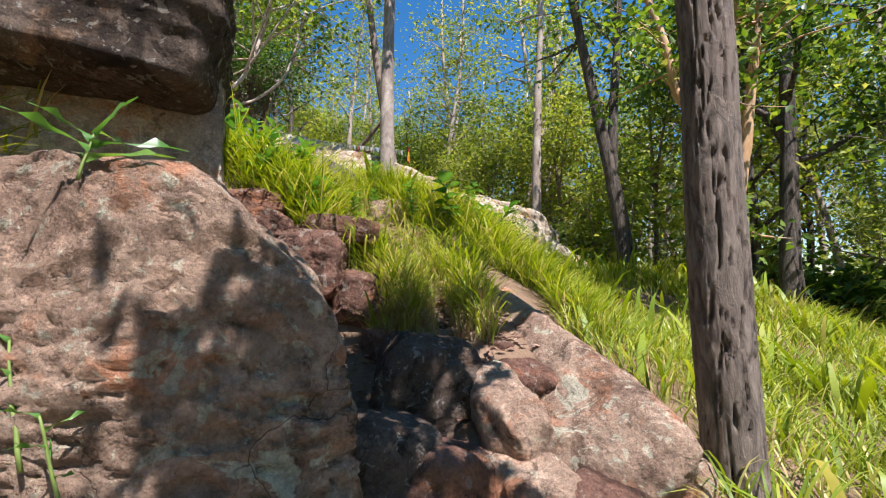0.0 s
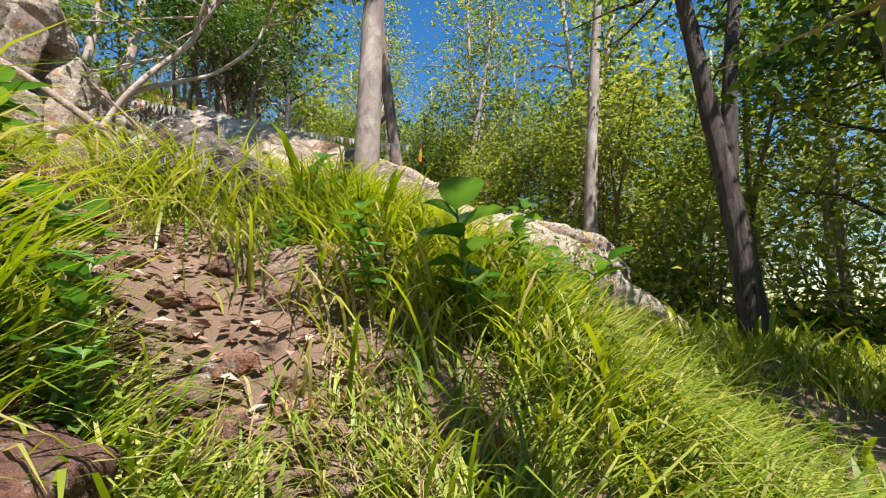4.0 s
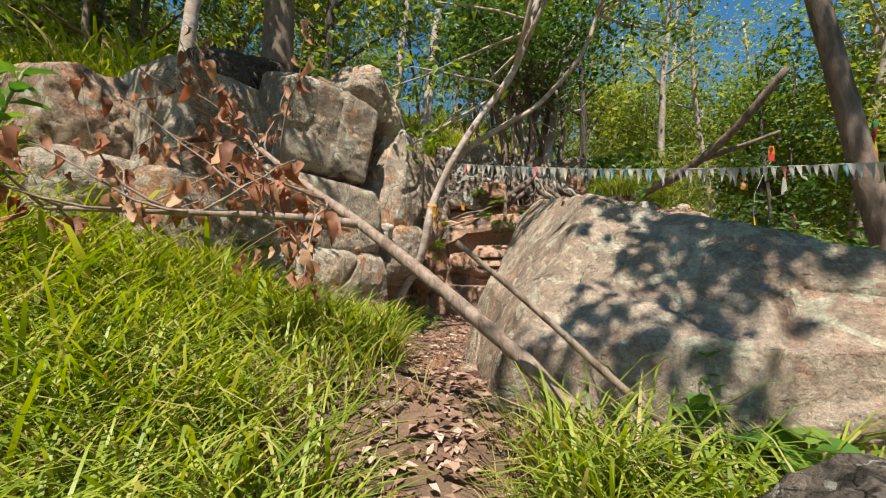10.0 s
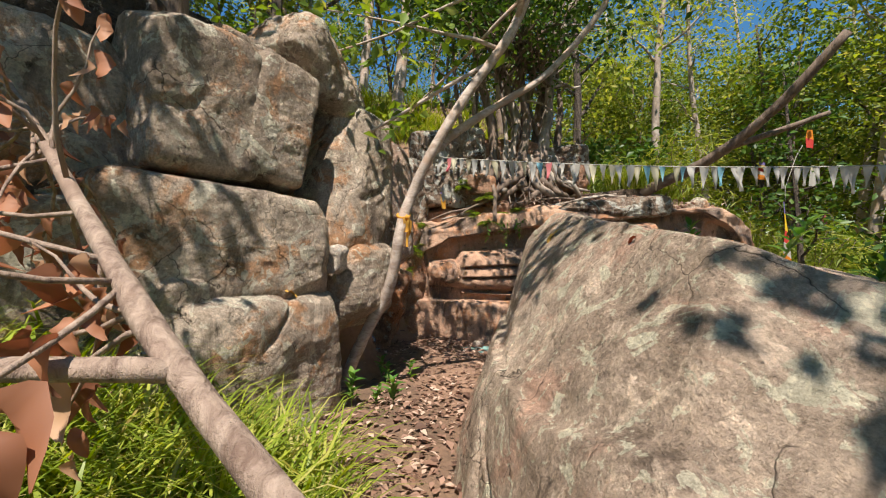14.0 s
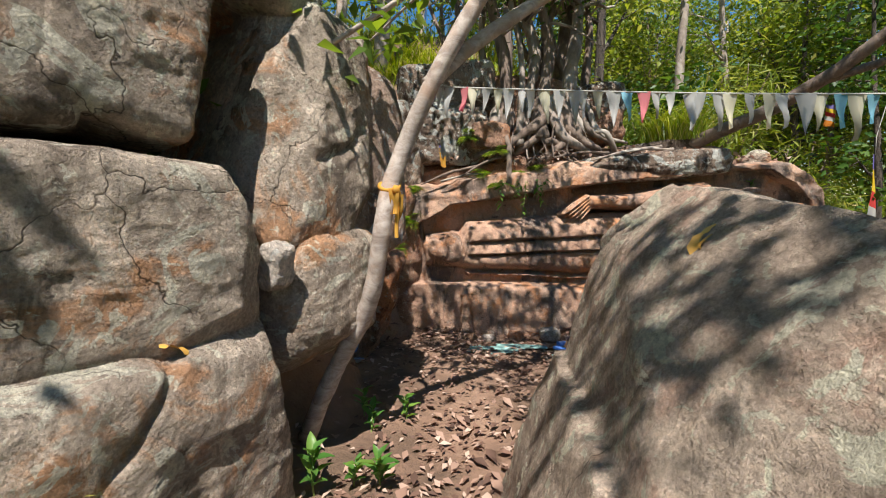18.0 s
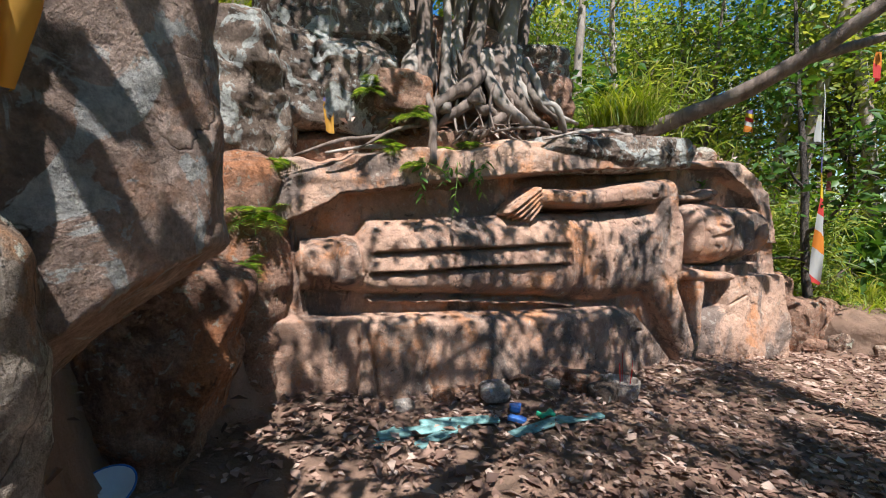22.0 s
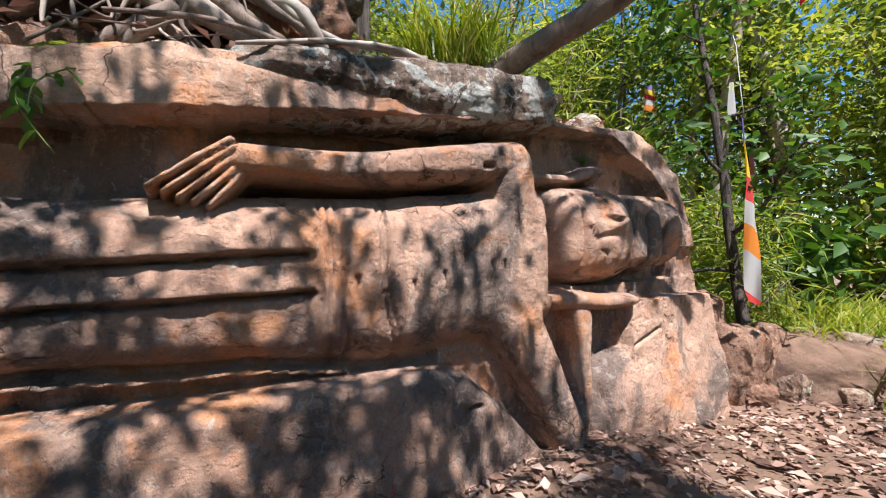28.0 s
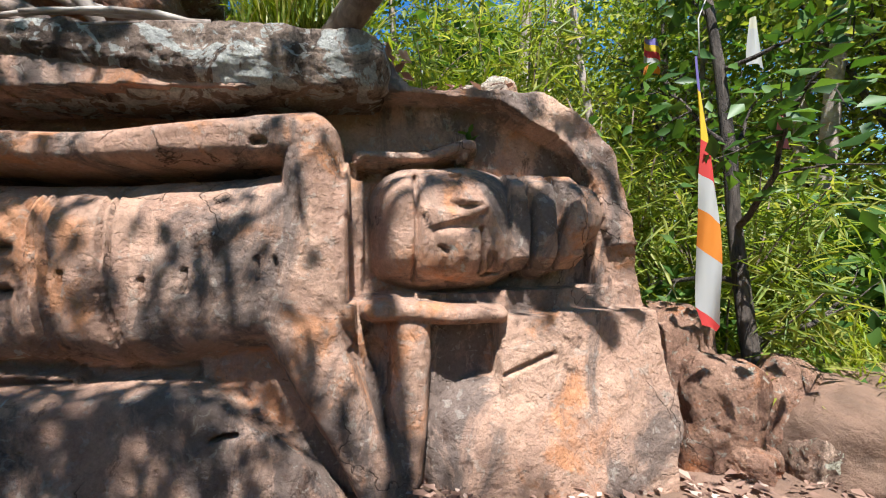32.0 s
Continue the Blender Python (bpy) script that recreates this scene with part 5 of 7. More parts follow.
def from_trail(x, y):
    best = np.full(len(x), 99.0)
    for a, b in zip(TRAIL[:-1], TRAIL[1:]):
        best = np.minimum(best, span(x, y, a, b)[0])
    return best


def blades(name, label, x, y, z, length, width, rng, mat, arch=0.6):
    """Arched grass blades, five triangles each, in one object."""
    n = len(x)
    a = rng.uniform(0, 2 * math.pi, n)
    ln = length * rng.uniform(0.5, 1.25, n)
    out = np.minimum(np.minimum(ln * arch * rng.uniform(0.35, 1.3, n), 0.85 * ln), 0.06 + 0.8 * from_trail(x, y))
    dirs, sides = np.c_[np.cos(a), np.sin(a), 0 * a], np.c_[-np.sin(a), np.cos(a), 0 * a]
    base = np.c_[x, y, z - 0.03]
    wd = (width * rng.uniform(0.6, 1.35, n))[:, None]
    fall = arch * rng.uniform(0.35, 0.85, n)
    verts = []
    for s, w in ((0, 0.7), (0.3, 1.0), (0.58, 0.95), (0.82, 0.6)):
        c = base + dirs * (out * s ** 1.5)[:, None] + np.c_[0 * a, 0 * a, ln * (s - fall * 0.62 * s ** 2.6)]
        verts += [c - sides * wd * w * 0.5, c + sides * wd * w * 0.5]
    verts.append(base + dirs * out[:, None] * 1.08 + np.c_[0 * a, 0 * a, ln * (1 - 0.72 * fall)])
    v = np.stack(verts, 1).reshape(-1, 3)
    b = np.arange(n)[:, None] * 9
    quads = np.concatenate([b + [0, 1, 3, 2], b + [2, 3, 5, 4], b + [4, 5, 7, 6]])
    ob = new(name, mesh_of(name, v, [quads, b + [6, 7, 8]], mat))
    return tagged(ob, label, "grass", kind="stuff")


def tufts(rng, n, per, box, radius):
    cx, cy = rng.uniform(box[0], box[1], n), rng.uniform(box[2], box[3], n)
    x = np.repeat(cx, per) + rng.normal(size=n * per) * radius
    y = np.repeat(cy, per) + rng.normal(size=n * per) * radius
    return x, y


def keep(x, y, near, rng):
    e = (x - WALL_AT[0]) * WALL_OUT[0] + (y - WALL_AT[1]) * WALL_OUT[1]
    u = (x - WALL_AT[0]) * WALL_ALONG[0] + (y - WALL_AT[1]) * WALL_ALONG[1]
    ok = from_trail(x, y) > near
    ok &= ~((x < -2.2) & (y > 6.4) & (e > -1.3) & (x > -4.25) & (u < 4.0)) & ~((y > 7.35) & (x < -2.2) & (x > -6.3) & (e > -1.3) & (u < 4.0))
    ok &= ~((x < -0.5) & (x > -2.6) & (y < 3.5)) & ~((y > 7.9) & (x > -8.8) & (x < -2.2) & (e > -1.3) & (u < 4.0)) & ~((u > -3.5) & (u < 1.0) & (e < -0.9) & (e > -3.2))
    ok &= ~((x > -0.5) & (x < 1.05) & (y < 2.85)) & ~((x > 0.35) & (x < 1.05) & (y < 4.3))
    ok &= ~((e > -1.0) & (e < 3.2) & (u > -3) & (u < 4.6))
    ok &= (((x + 3.95) / 0.8) ** 2 + ((y - 6.02) / 0.5) ** 2 > 1) | (rng.uniform(size=len(x)) < 0.14)
    ok &= vnoise(np.c_[x * 0.9, y * 0.9, 0 * x], 4) + rng.uniform(-0.5, 0.5, len(x)) > -0.45
    return ok


rng = np.random.default_rng(5)
for name, label, count, per, box, length, width, mat, near, arch in (
        ("grass", "long bright green grass arching over the slope", 1100, 22, (-1.2, 1.5, 2.9, 7.2), 0.5, 0.012, GRASS, 0.2, 0.95),
        ("grass", "sunlit green grass falling away down the hillside", 2200, 20, (1.3, 8, 0.5, 11), 0.45, 0.014, GRASS, 0.3, 0.75),
        ("grass", "tall light green grass on the bank above the trail", 3000, 24, (-9, -1.0, 1.2, 7.3), 0.56, 0.013, GRASS, 0.36, 0.95),
        ("dry_grass", "straw-coloured dry grass among the green", 1500, 14, (-6, 2, 2.4, 7), 0.38, 0.006, GRASS_DRY, 0.16, 0.8),
        ("grass", "broad-bladed fresh grass hanging beside the trail", 300, 22, (-1.3, 0.8, 4.3, 5.9), 0.48, 0.0135, GRASS, 0.4, 1.0),
        ("grass", "tall fresh grass in front of the dark boulder", 60, 18, (-1.35, -0.2, 4.95, 5.5), 0.55, 0.011, GRASS, 0.62, 0.9),
        ("grass", "short green grass growing over the lower trail", 420, 18, (-0.5, 0.9, 3.2, 4.4), 0.3, 0.009, GRASS, 0.06, 0.9),
        ("dry_grass", "short straw grass growing over the lower trail", 260, 14, (-0.6, 0.8, 2.6, 4.2), 0.34, 0.005, GRASS_DRY, 0.05, 0.9),
        ("grass", "thin tall grass with feathery tips above the rubble", 190, 22, (-2.2, 0.0, 3.55, 4.2), 0.75, 0.009, GRASS, 0.55, 0.9),
        ("dry_grass", "thin straw stalks hanging over the rubble", 60, 14, (-0.9, 0.4, 2.7, 3.4), 0.6, 0.005, GRASS_DRY, 0.2, 1.0),
        ("grass", "green grass on the ground behind the rocks", 2200, 16, (-14, 4, 6, 22), 0.5, 0.02, GRASS, 0.5, 0.6),
        ("grass", "long fresh grass on the bank beside the carved rock", 200, 22, (-2.4, 1.5, 15.9, 17.8), 0.75, 0.012, GRASS, 0.6, 0.9),
        ("grass", "bright grass on the hillock above the rock wall", 900, 20, (-14, -7.6, 7.5, 15.5), 0.5, 0.018, GRASS, 0.6, 0.8),
        ("grass", "bright grass on the slope beyond the carved rock", 900, 20, (-5, 6, 15.8, 24), 0.6, 0.022, GRASS, 0.6, 0.8),
        ("grass", "coarse grass between the trees further off", 3600, 10, (-30, 26, -8, 36), 0.7, 0.05, GRASS, 1.0, 0.6)):
    x, y = tufts(rng, count, per, box, 0.07 if count < 3000 else 0.3)
    ok = keep(x, y, near, rng)
    x, y = x[ok], y[ok]
    blades(name, label, x, y, ground(x, y), length, width, rng, mat, arch)


# ---- undergrowth ----
def shrub(name, at, label, leafy, seed, height, width, stems, leaf, slim, per, droop=0.2, group="", bark=None):
    rng = np.random.default_rng(seed)
    crown = Build()
    ob = thing(name, at, label, "shrub", group)
    for k in range(stems):
        wood = Build()
        a, s = rng.uniform(0, 2 * math.pi), rng.uniform(0.2, 1)
        path = bend(rng, (rng.normal() * 0.05, rng.normal() * 0.05, -0.1), (math.cos(a) * width / height * s * 1.3, math.sin(a) * width / height * s * 1.3, 1), height * rng.uniform(0.6, 1.05), 7, 0.12)
        wood.tube(path, np.linspace(0.012, 0.004, 8) * max(1, height * 0.8), 5)
        part("stem", wood.mesh("stem", bark or BARK_BROWN), ob)
        for j in range(2, 8):
            crown.leaves(path[j] + rng.normal(size=(per, 3)) * width * 0.16, leaf, leaf * slim, rng, droop)
    part("foliage", crown.mesh("foliage", leafy), ob)
    return ob


bush_kinds = [shrub("bush", (0, 0, -80), "leafy green bush under the trees", leafy, 300 + k, h, w, 7, leaf, slim, 16, droop, "undergrowth bushes")
              for k, (leafy, h, w, leaf, slim, droop) in enumerate(((LEAF_MID, 1.6, 1.1, 0.16, 0.5, 0.2), (LEAF_LIGHT, 2.2, 1.3, 0.15, 0.45, 0.2), (LEAF_DARK, 1.3, 1.0, 0.18, 0.55, 0.3), (LEAF_LIGHT, 1.5, 1.3, 0.34, 0.1, 0.5)))]
rng = np.random.default_rng(41)
places = []
while len(places) < 152:
    a, r = rng.uniform(0, 2 * math.pi), 8.5 + 22 * rng.uniform() ** 1.2
    x, y = -2 + r * math.cos(a), 7 + r * math.sin(a)
    if len(places) > 130:
        x, y = rng.uniform(1.2, 7.5), rng.uniform(11, 17)
    u = (x - WALL_AT[0]) * WALL_ALONG[0] + (y - WALL_AT[1]) * WALL_ALONG[1]
    e = (x - WALL_AT[0]) * WALL_OUT[0] + (y - WALL_AT[1]) * WALL_OUT[1]
    if (e > -1.8 and -5 < u < 5.5) or (y < 9 and abs(x) < 3 and y > -5):
        continue
    places.append((x, y))
for n, (x, y) in enumerate(places):
    m = pose(*stand(x, y), 0, 0, rng.uniform(0, 360)) @ Matrix.Scale(rng.uniform(0.7, 1.4), 4)
    if n < len(bush_kinds):
        bush_kinds[n].matrix_basis = m
    else:
        copy_thing(bush_kinds[int(rng.integers(4))], m)

for n in range(34):
    x, y = (rng.uniform(7.5, 15), rng.uniform(1, 14)) if n < 26 else (rng.uniform(0.2, 1.2), rng.uniform(6.9, 7.9))
    copy_thing(bush_kinds[n % 4], pose(*stand(x, y), 0, 0, rng.uniform(0, 360)) @ Matrix.Scale(rng.uniform(0.9, 1.5) if n < 26 else rng.uniform(0.25, 0.4), 4))

# thicket beside the carved rock
# the two LEAF_DARK bushes have the shade on them put into their leaf colour
for n, (u, out, h, w, leafy, leaf, slim) in enumerate(((4.2, -1.4, 2.2, 1.2, LEAF_LIGHT, 0.32, 0.09), (4.9, -1.1, 1.7, 1.1, LEAF_LIGHT, 0.3, 0.1), (3.4, -1.9, 1.9, 1.2, LEAF_LIGHT, 0.3, 0.1), (4.6, -1.0, 0.8, 0.6, LEAF_DARK, 0.13, 0.6),
                                                       (4.15, -0.95, 0.9, 0.6, LEAF_DARK, 0.14, 0.6), (5.9, -1.3, 1.4, 1.0, LEAF_LIGHT, 0.3, 0.1), (2.3, -1.8, 1.2, 1.0, LEAF_LIGHT, 0.26, 0.1), (1.4, -1.9, 0.9, 0.8, LEAF_MID, 0.24, 0.1), (6.4, -1.5, 2.0, 1.4, LEAF_MID, 0.2, 0.4), (3.75, -1.0, 1.5, 0.8, LEAF_LIGHT, 0.3, 0.07), (4.7, -0.9, 1.6, 0.9, LEAF_LIGHT, 0.34, 0.07), (5.3, -1.2, 1.9, 1.0, LEAF_LIGHT, 0.34, 0.08))):
    x, y, _ = on_wall(u, 0, out)
    shrub("bush" if slim > 0.3 else "bamboo_grass", stand(x, y), "dense green bush beside the carved rock" if slim > 0.3 else "feathery bamboo-like grass clump beside the carved rock", leafy, 400 + n, h, w, 9, leaf, slim, 18, 0.4)

# LEAF_DARK puts the shade on this tree's backlit foliage into its colour
tree("tree", stand(-1.95, 15.75), "slender leafy tree hung with prayer flags", BARK_DARK, LEAF_DARK, 120, 5.5, 0.07, (0.0, 0), 0.03, 11, 0.12, 1.2, 0.16, per=16, clump=0.17, sides=10)

# ---- the tree that grips the ledge ----
root_tree = thing("rooted_tree", ledge(-0.6, 6.9, -1.5), "old tree with many stems and roots gripping the ledge", "tree")
base = np.array(ledge(-0.6, 6.9, -1.5))


def off_wall(u, z, out):
    return np.array(ledge(u, z, out)) - base


rng = np.random.default_rng(12)
crown = Build()
for n, (u0, u1, out, r, z0) in enumerate(((-1.05, -1.1, -1.15, 0.1, 5.95), (-0.72, -0.55, -1.25, 0.085, 6.3), (0.08, 0.25, -1.5, 0.16, 6.6), (-0.35, -0.3, -1.3, 0.07, 6.3), (-1.45, -1.3, -1.35, 0.035, 6.3), (0.4, 0.7, -1.6, 0.06, 6.8), (-0.9, -1.3, -1.6, 0.06, 6.5), (-0.15, -0.6, -1.7, 0.05, 6.8), (-1.7, -2.1, -1.5, 0.03, 6.6), (-0.5, -0.1, -1.1, 0.09, 6.2), (-0.1, 0.35, -1.2, 0.1, 6.3), (-1.25, -1.6, -1.2, 0.05, 6.1), (0.2, 0.0, -1.3, 0.05, 6.4), (-0.85, -0.7, -1.05, 0.05, 6.1))):
    b, path = sweep([off_wall(u0, z0, out + 0.12), off_wall(u0 * 0.8 + u1 * 0.2 + rng.uniform(-0.08, 0.08), z0 + 0.5, out), off_wall(u1 + rng.uniform(-0.15, 0.15), z0 + 1.4, out - 0.1), off_wall(u1 + rng.uniform(-0.4, 0.4), 9.0, out - 0.2), off_wall(u1 + rng.uniform(-0.8, 0.8), 10.6, out)], r * 1.25, r * 0.45, 16, 0.3, n)
    part("stem", b.mesh("stem", BARK_GREY if n % 3 == 1 else BARK_BROWN), root_tree)
    for k in range(3, 9):
        twig = bend(rng, along_path(path, 0.42 + 0.06 * k), rng.normal(size=3) + [0, 0, 0.3], rng.uniform(0.5, 1.6), 6, 0.3)
        tb = Build()
        tb.tube(twig, np.linspace(max(0.012, r * 0.28), 0.005, 7), 5)
        part("twig", tb.mesh("twig", BARK_GREY), root_tree)
        for j in range(2, 7):
            if k > 5:
                crown.leaves(twig[j] + rng.normal(size=(14, 3)) * 0.2, 0.1, 0.045, rng)
# forward crown added above the view so that it shades the bank
for k in range(46):
    tip = off_wall(rng.uniform(-2.6, 1.6), rng.uniform(9.0, 10.6), rng.uniform(-0.8, 0.6))
    tb, path = sweep([off_wall(rng.uniform(-1.3, 0.4), rng.uniform(8.2, 9.4), -1.3), tip * 0.6 + off_wall(-0.5, 9.4, -0.9) * 0.4, tip], 0.02, 0.006, 5, 0.1, k, 3)
    part("twig", tb.mesh("twig", BARK_BROWN), root_tree)
    crown.leaves(tip + rng.normal(size=(70, 3)) * 0.28, 0.14, 0.065, rng)
part("crown", crown.mesh("crown", LEAF_DARK), root_tree)
# thick roots running down and along the rock, and thin ones tangled over them
for n in range(30):
    thick = n < 17
    u = rng.uniform(-1.15, 0.35)
    r = rng.uniform(0.045, 0.1) if thick else rng.uniform(0.008, 0.02)
    way = rng.choice([-1, 1])
    z1 = rng.uniform(6.1, 6.45)
    pts = [off_wall(u, rng.uniform(6.7, 7.2), -1.2), off_wall(u + rng.uniform(-0.16, 0.16), 6.62, -1.0 - rng.uniform(0, 0.12)), off_wall(u + way * rng.uniform(0.02, 0.2), z1, -0.92 + rng.uniform(-0.07, 0.07))]
    if thick:
        pts += [off_wall(u + way * rng.uniform(0.2, 0.45), z1 - rng.uniform(-0.05, 0.16), -0.93), off_wall(u + way * rng.uniform(0.3, 0.6), z1 - rng.uniform(0.15, 0.3), -0.97), off_wall(u + way * rng.uniform(0.35, 0.8), z1 - rng.uniform(0.2, 0.45), -1.05)]
    else:
        pts += [off_wall(u + way * rng.uniform(0.05, 0.3), z1 - 0.25, -0.86 + rng.uniform(-0.06, 0.06)), off_wall(u + rng.uniform(-0.3, 0.3), rng.uniform(5.65, 6.0), -0.8 + rng.uniform(-0.1, 0.2))]
    b, path = sweep(pts, r, r * 0.4, 10, 0.35, 30 + n)
    part("root", b.mesh("root", BARK_GREY if n % 4 == 0 else BARK_BROWN), root_tree)
b, path = sweep([off_wall(-1.15, 6.5, -1.0), off_wall(-1.08, 6.1, -0.72), off_wall(-1.1, 5.8, -0.62), off_wall(-1.12, 5.45, -0.58)], 0.03, 0.045, 10, 0.25, 3)
part("root", b.mesh("root", BARK_BROWN), root_tree, "hanging root stump")
for n, (u0, u1, z0, z1) in enumerate(((-2.5, -1.6, 5.45, 5.75), (-2.2, -1.3, 5.5, 5.62), (-0.4, 0.6, 5.85, 5.95), (0.2, 1.5, 5.8, 6.05), (-1.9, -1.2, 5.55, 5.9), (0.6, 1.7, 5.9, 6.0), (0.9, 2.0, 5.85, 5.95))):
    b, path = sweep([off_wall(u0, z0, -0.55), off_wall((u0 + u1) / 2, (z0 + z1) / 2 + 0.05, -0.6), off_wall(u1, z1, -0.8)], 0.01, 0.024, 9, 0.4, 60 + n)
    part("root", b.mesh("root", BARK_GREY if n % 2 else BARK_BROWN), root_tree)

lean_tree = thing("leaning_trunk", (-4.35, 14.15, 6.0), "bare brown trunk leaning out over the carved face", "tree")
at0 = np.array((-4.35, 14.15, 6.0))
b, path = sweep([np.array(p) - at0 for p in ((-4.6, 14.25, 5.85), (-4.1, 14.1, 6.03), (-3.55, 13.9, 6.2), (-2.95, 13.65, 6.52), (-2.4, 13.4, 6.95), (-1.8, 13.1, 7.6))], 0.1, 0.06, 12, 0.12, 5)
part("trunk", b.mesh("trunk", BARK_BROWN), lean_tree)
b, path2 = sweep([np.array(p) - at0 for p in ((-3.1, 13.7, 6.44), (-2.6, 13.7, 6.55), (-1.9, 13.7, 6.75))], 0.06, 0.03, 10, 0.12, 6)
part("limb", b.mesh("limb", BARK_BROWN), lean_tree)
crown = Build()
for end in (path[-1], path2[-1]):
    for k in range(3):
        crown.leaves(end + rng.normal(size=3) * 0.7 + [0.3, 0.3, 0.5] + rng.normal(size=(14, 3)) * 0.2, 0.13, 0.065, rng)
part("crown", crown.mesh("crown", LEAF_MID), lean_tree)

# ---- the grey curved tree in the passage ----
pass_tree = thing("curved_tree", (-5.95, 8.9, 3.5), "smooth grey curved trunk rising beside the boulder", "tree")
at0 = np.array((-5.95, 8.9, 3.5))
b, path = sweep([np.array(p) - at0 for p in ((-6.3, 8.72, 3.45), (-6.06, 8.76, 3.95), (-5.85, 8.82, 4.3), (-5.76, 8.81, 4.45), (-5.69, 8.79, 4.62), (-5.64, 8.775, 4.8), (-5.615, 8.785, 4.95), (-5.61, 8.84, 5.12), (-5.54, 8.9, 5.35), (-5.33, 8.92, 5.72), (-5.05, 9.15, 6.3), (-4.65, 9.35, 6.85), (-4.3, 9.6, 8.4), (-4.2, 9.6, 10.2))], 0.056, 0.042, 28, 0.09, 8)
part("trunk", b.mesh("trunk", BARK_PALE), pass_tree)
b, path2 = sweep([np.array(p) - at0 for p in ((-5.39, 8.91, 5.64), (-5.28, 9.1, 5.85), (-5.02, 9.5, 6.2), (-4.6, 9.9, 6.55), (-4.0, 10.3, 7.4), (-3.6, 10.4, 9.4))], 0.045, 0.025, 14, 0.08, 9)
part("limb", b.mesh("limb", BARK_PALE), pass_tree)
crown = Build()
for k in range(26):
    src = path if k % 2 else path2
    start = src[-1 - int(rng.integers(5))]
    twig = bend(rng, start, rng.normal(size=3) * [1.2, 1.2, 0.4] + [0.25, 0.15, 0.35], rng.uniform(0.8, 2.6), 6, 0.15)
    tb = Build()
    tb.tube(twig, np.linspace(0.022, 0.005, 7), 5)
    part("twig", tb.mesh("twig", BARK_PALE), pass_tree)
    for j in range(2, 7):
        crown.leaves(twig[j] + rng.normal(size=(8, 3)) * 0.13, 0.17, 0.085, rng)
for k in range(5):
    twig = bend(rng, along_path(path, rng.uniform(0.8, 0.92)), rng.normal(size=3) * 0.35 + [-1, -0.05, 0.1], rng.uniform(1.4, 3.0), 6, 0.12)
    tb = Build()
    tb.tube(twig, np.linspace(0.022, 0.005, 7), 5)
    part("twig", tb.mesh("twig", BARK_PALE), pass_tree)
    for j in range(2, 7):
        crown.leaves(twig[j] + rng.normal(size=(14, 3)) * 0.14, 0.17, 0.085, rng)
# limbs added high overhead to dapple the boulder, floor and carved face
for k, (x, y, z) in enumerate(((-2.9, 7.9, 9.4), (-2.2, 9.2, 9.9), (-3.9, 7.5, 9.0), (-1.7, 10.4, 9.8), (-3.3, 9.0, 10.4), (-4.6, 8.2, 9.8), (-2.6, 10.6, 10.3), (-5.7, 8.9, 9.2), (-6.3, 8.5, 8.6))):
    b, limb_path = sweep([along_path(path, 0.84 + 0.016 * k), (np.array((x, y, z)) - at0 + along_path(path, 0.9)) / 2 + [0, 0, 0.3], np.array((x, y, z)) - at0], 0.03, 0.01, 8, 0.1, 70 + k)
    part("limb", b.mesh("limb", BARK_PALE), pass_tree)
    for i in range(9):
        twig = bend(rng, along_path(limb_path, rng.uniform(0.35, 1)), rng.normal(size=3) * [1, 1, 0.35], rng.uniform(0.5, 1.3), 5, 0.18)
        tb = Build()
        tb.tube(twig, np.linspace(0.012, 0.004, 6), 5)
        part("twig", tb.mesh("twig", BARK_PALE), pass_tree)
        for j in range(1, 6):
            crown.leaves(twig[j] + rng.normal(size=(3, 3)) * 0.18, 0.15, 0.07, rng)
part("crown", crown.mesh("crown", LEAF_MID), pass_tree)


# ---- fallen branch with withered leaves ----
def leaf_blade(name, length, width, mat, curl=0.25, seed=0, crumple=0.03, cup=0.45):
    """One large leaf lying along +x: a cupped blade with a midrib."""
    s = np.linspace(0, 1, 7)
    w = width * 0.5 * np.sin(np.pi * np.clip(s, 0.02, 0.985) ** 0.8) ** 0.75
    rngl = np.random.default_rng(seed)
    wave = rngl.normal(size=(7, 2)) * length * crumple
    rows = []
    for k in range(7):
        x, z = length * s[k], -curl * length * s[k] ** 2
        rows += [(x, -w[k], z + w[k] * cup + wave[k, 0]), (x, wave[k, 0] * 0.5, z), (x, w[k], z + w[k] * cup + wave[k, 1])]
    return mesh_of(name, np.array(rows), grid_faces(7, 3), mat)


withered = [leaf_blade("leaf", 0.22, w, DRY_LEAF, c, k, 0.08, 0.9) for k, (c, w) in enumerate(((0.5, 0.13), (0.9, 0.15), (0.3, 0.1)))]
DRY_ONE = leaf_material("withered_leaf", [(0.0, (0.2, 0.08, 0.045)), (0.6, (0.4, 0.18, 0.1)), (1.0, (0.55, 0.34, 0.21))], 0.3, 0.6, island=False)
for me in withered:
    me.materials[0] = DRY_ONE
branch = thing("fallen_branch", (-2.85, 6.6, 3.55), "dead fallen branch with curled brown leaves", "branch")
at0 = np.array((-2.85, 6.6, 3.55))
b, spine = sweep([np.array(p) - at0 for p in ((-2.45, 6.5, 3.3), (-2.93, 6.5, 3.62), (-3.13, 6.42, 3.83), (-3.5, 6.32, 4.12), (-4.04, 6.24, 4.48), (-4.56, 6.27, 4.74), (-5.2, 6.3, 5.1), (-5.9, 6.3, 5.52), (-6.3, 6.2, 5.85))], 0.047, 0.014, 14, 0.14, 4)
part("stem", b.mesh("stem", DEAD_WOOD), branch)
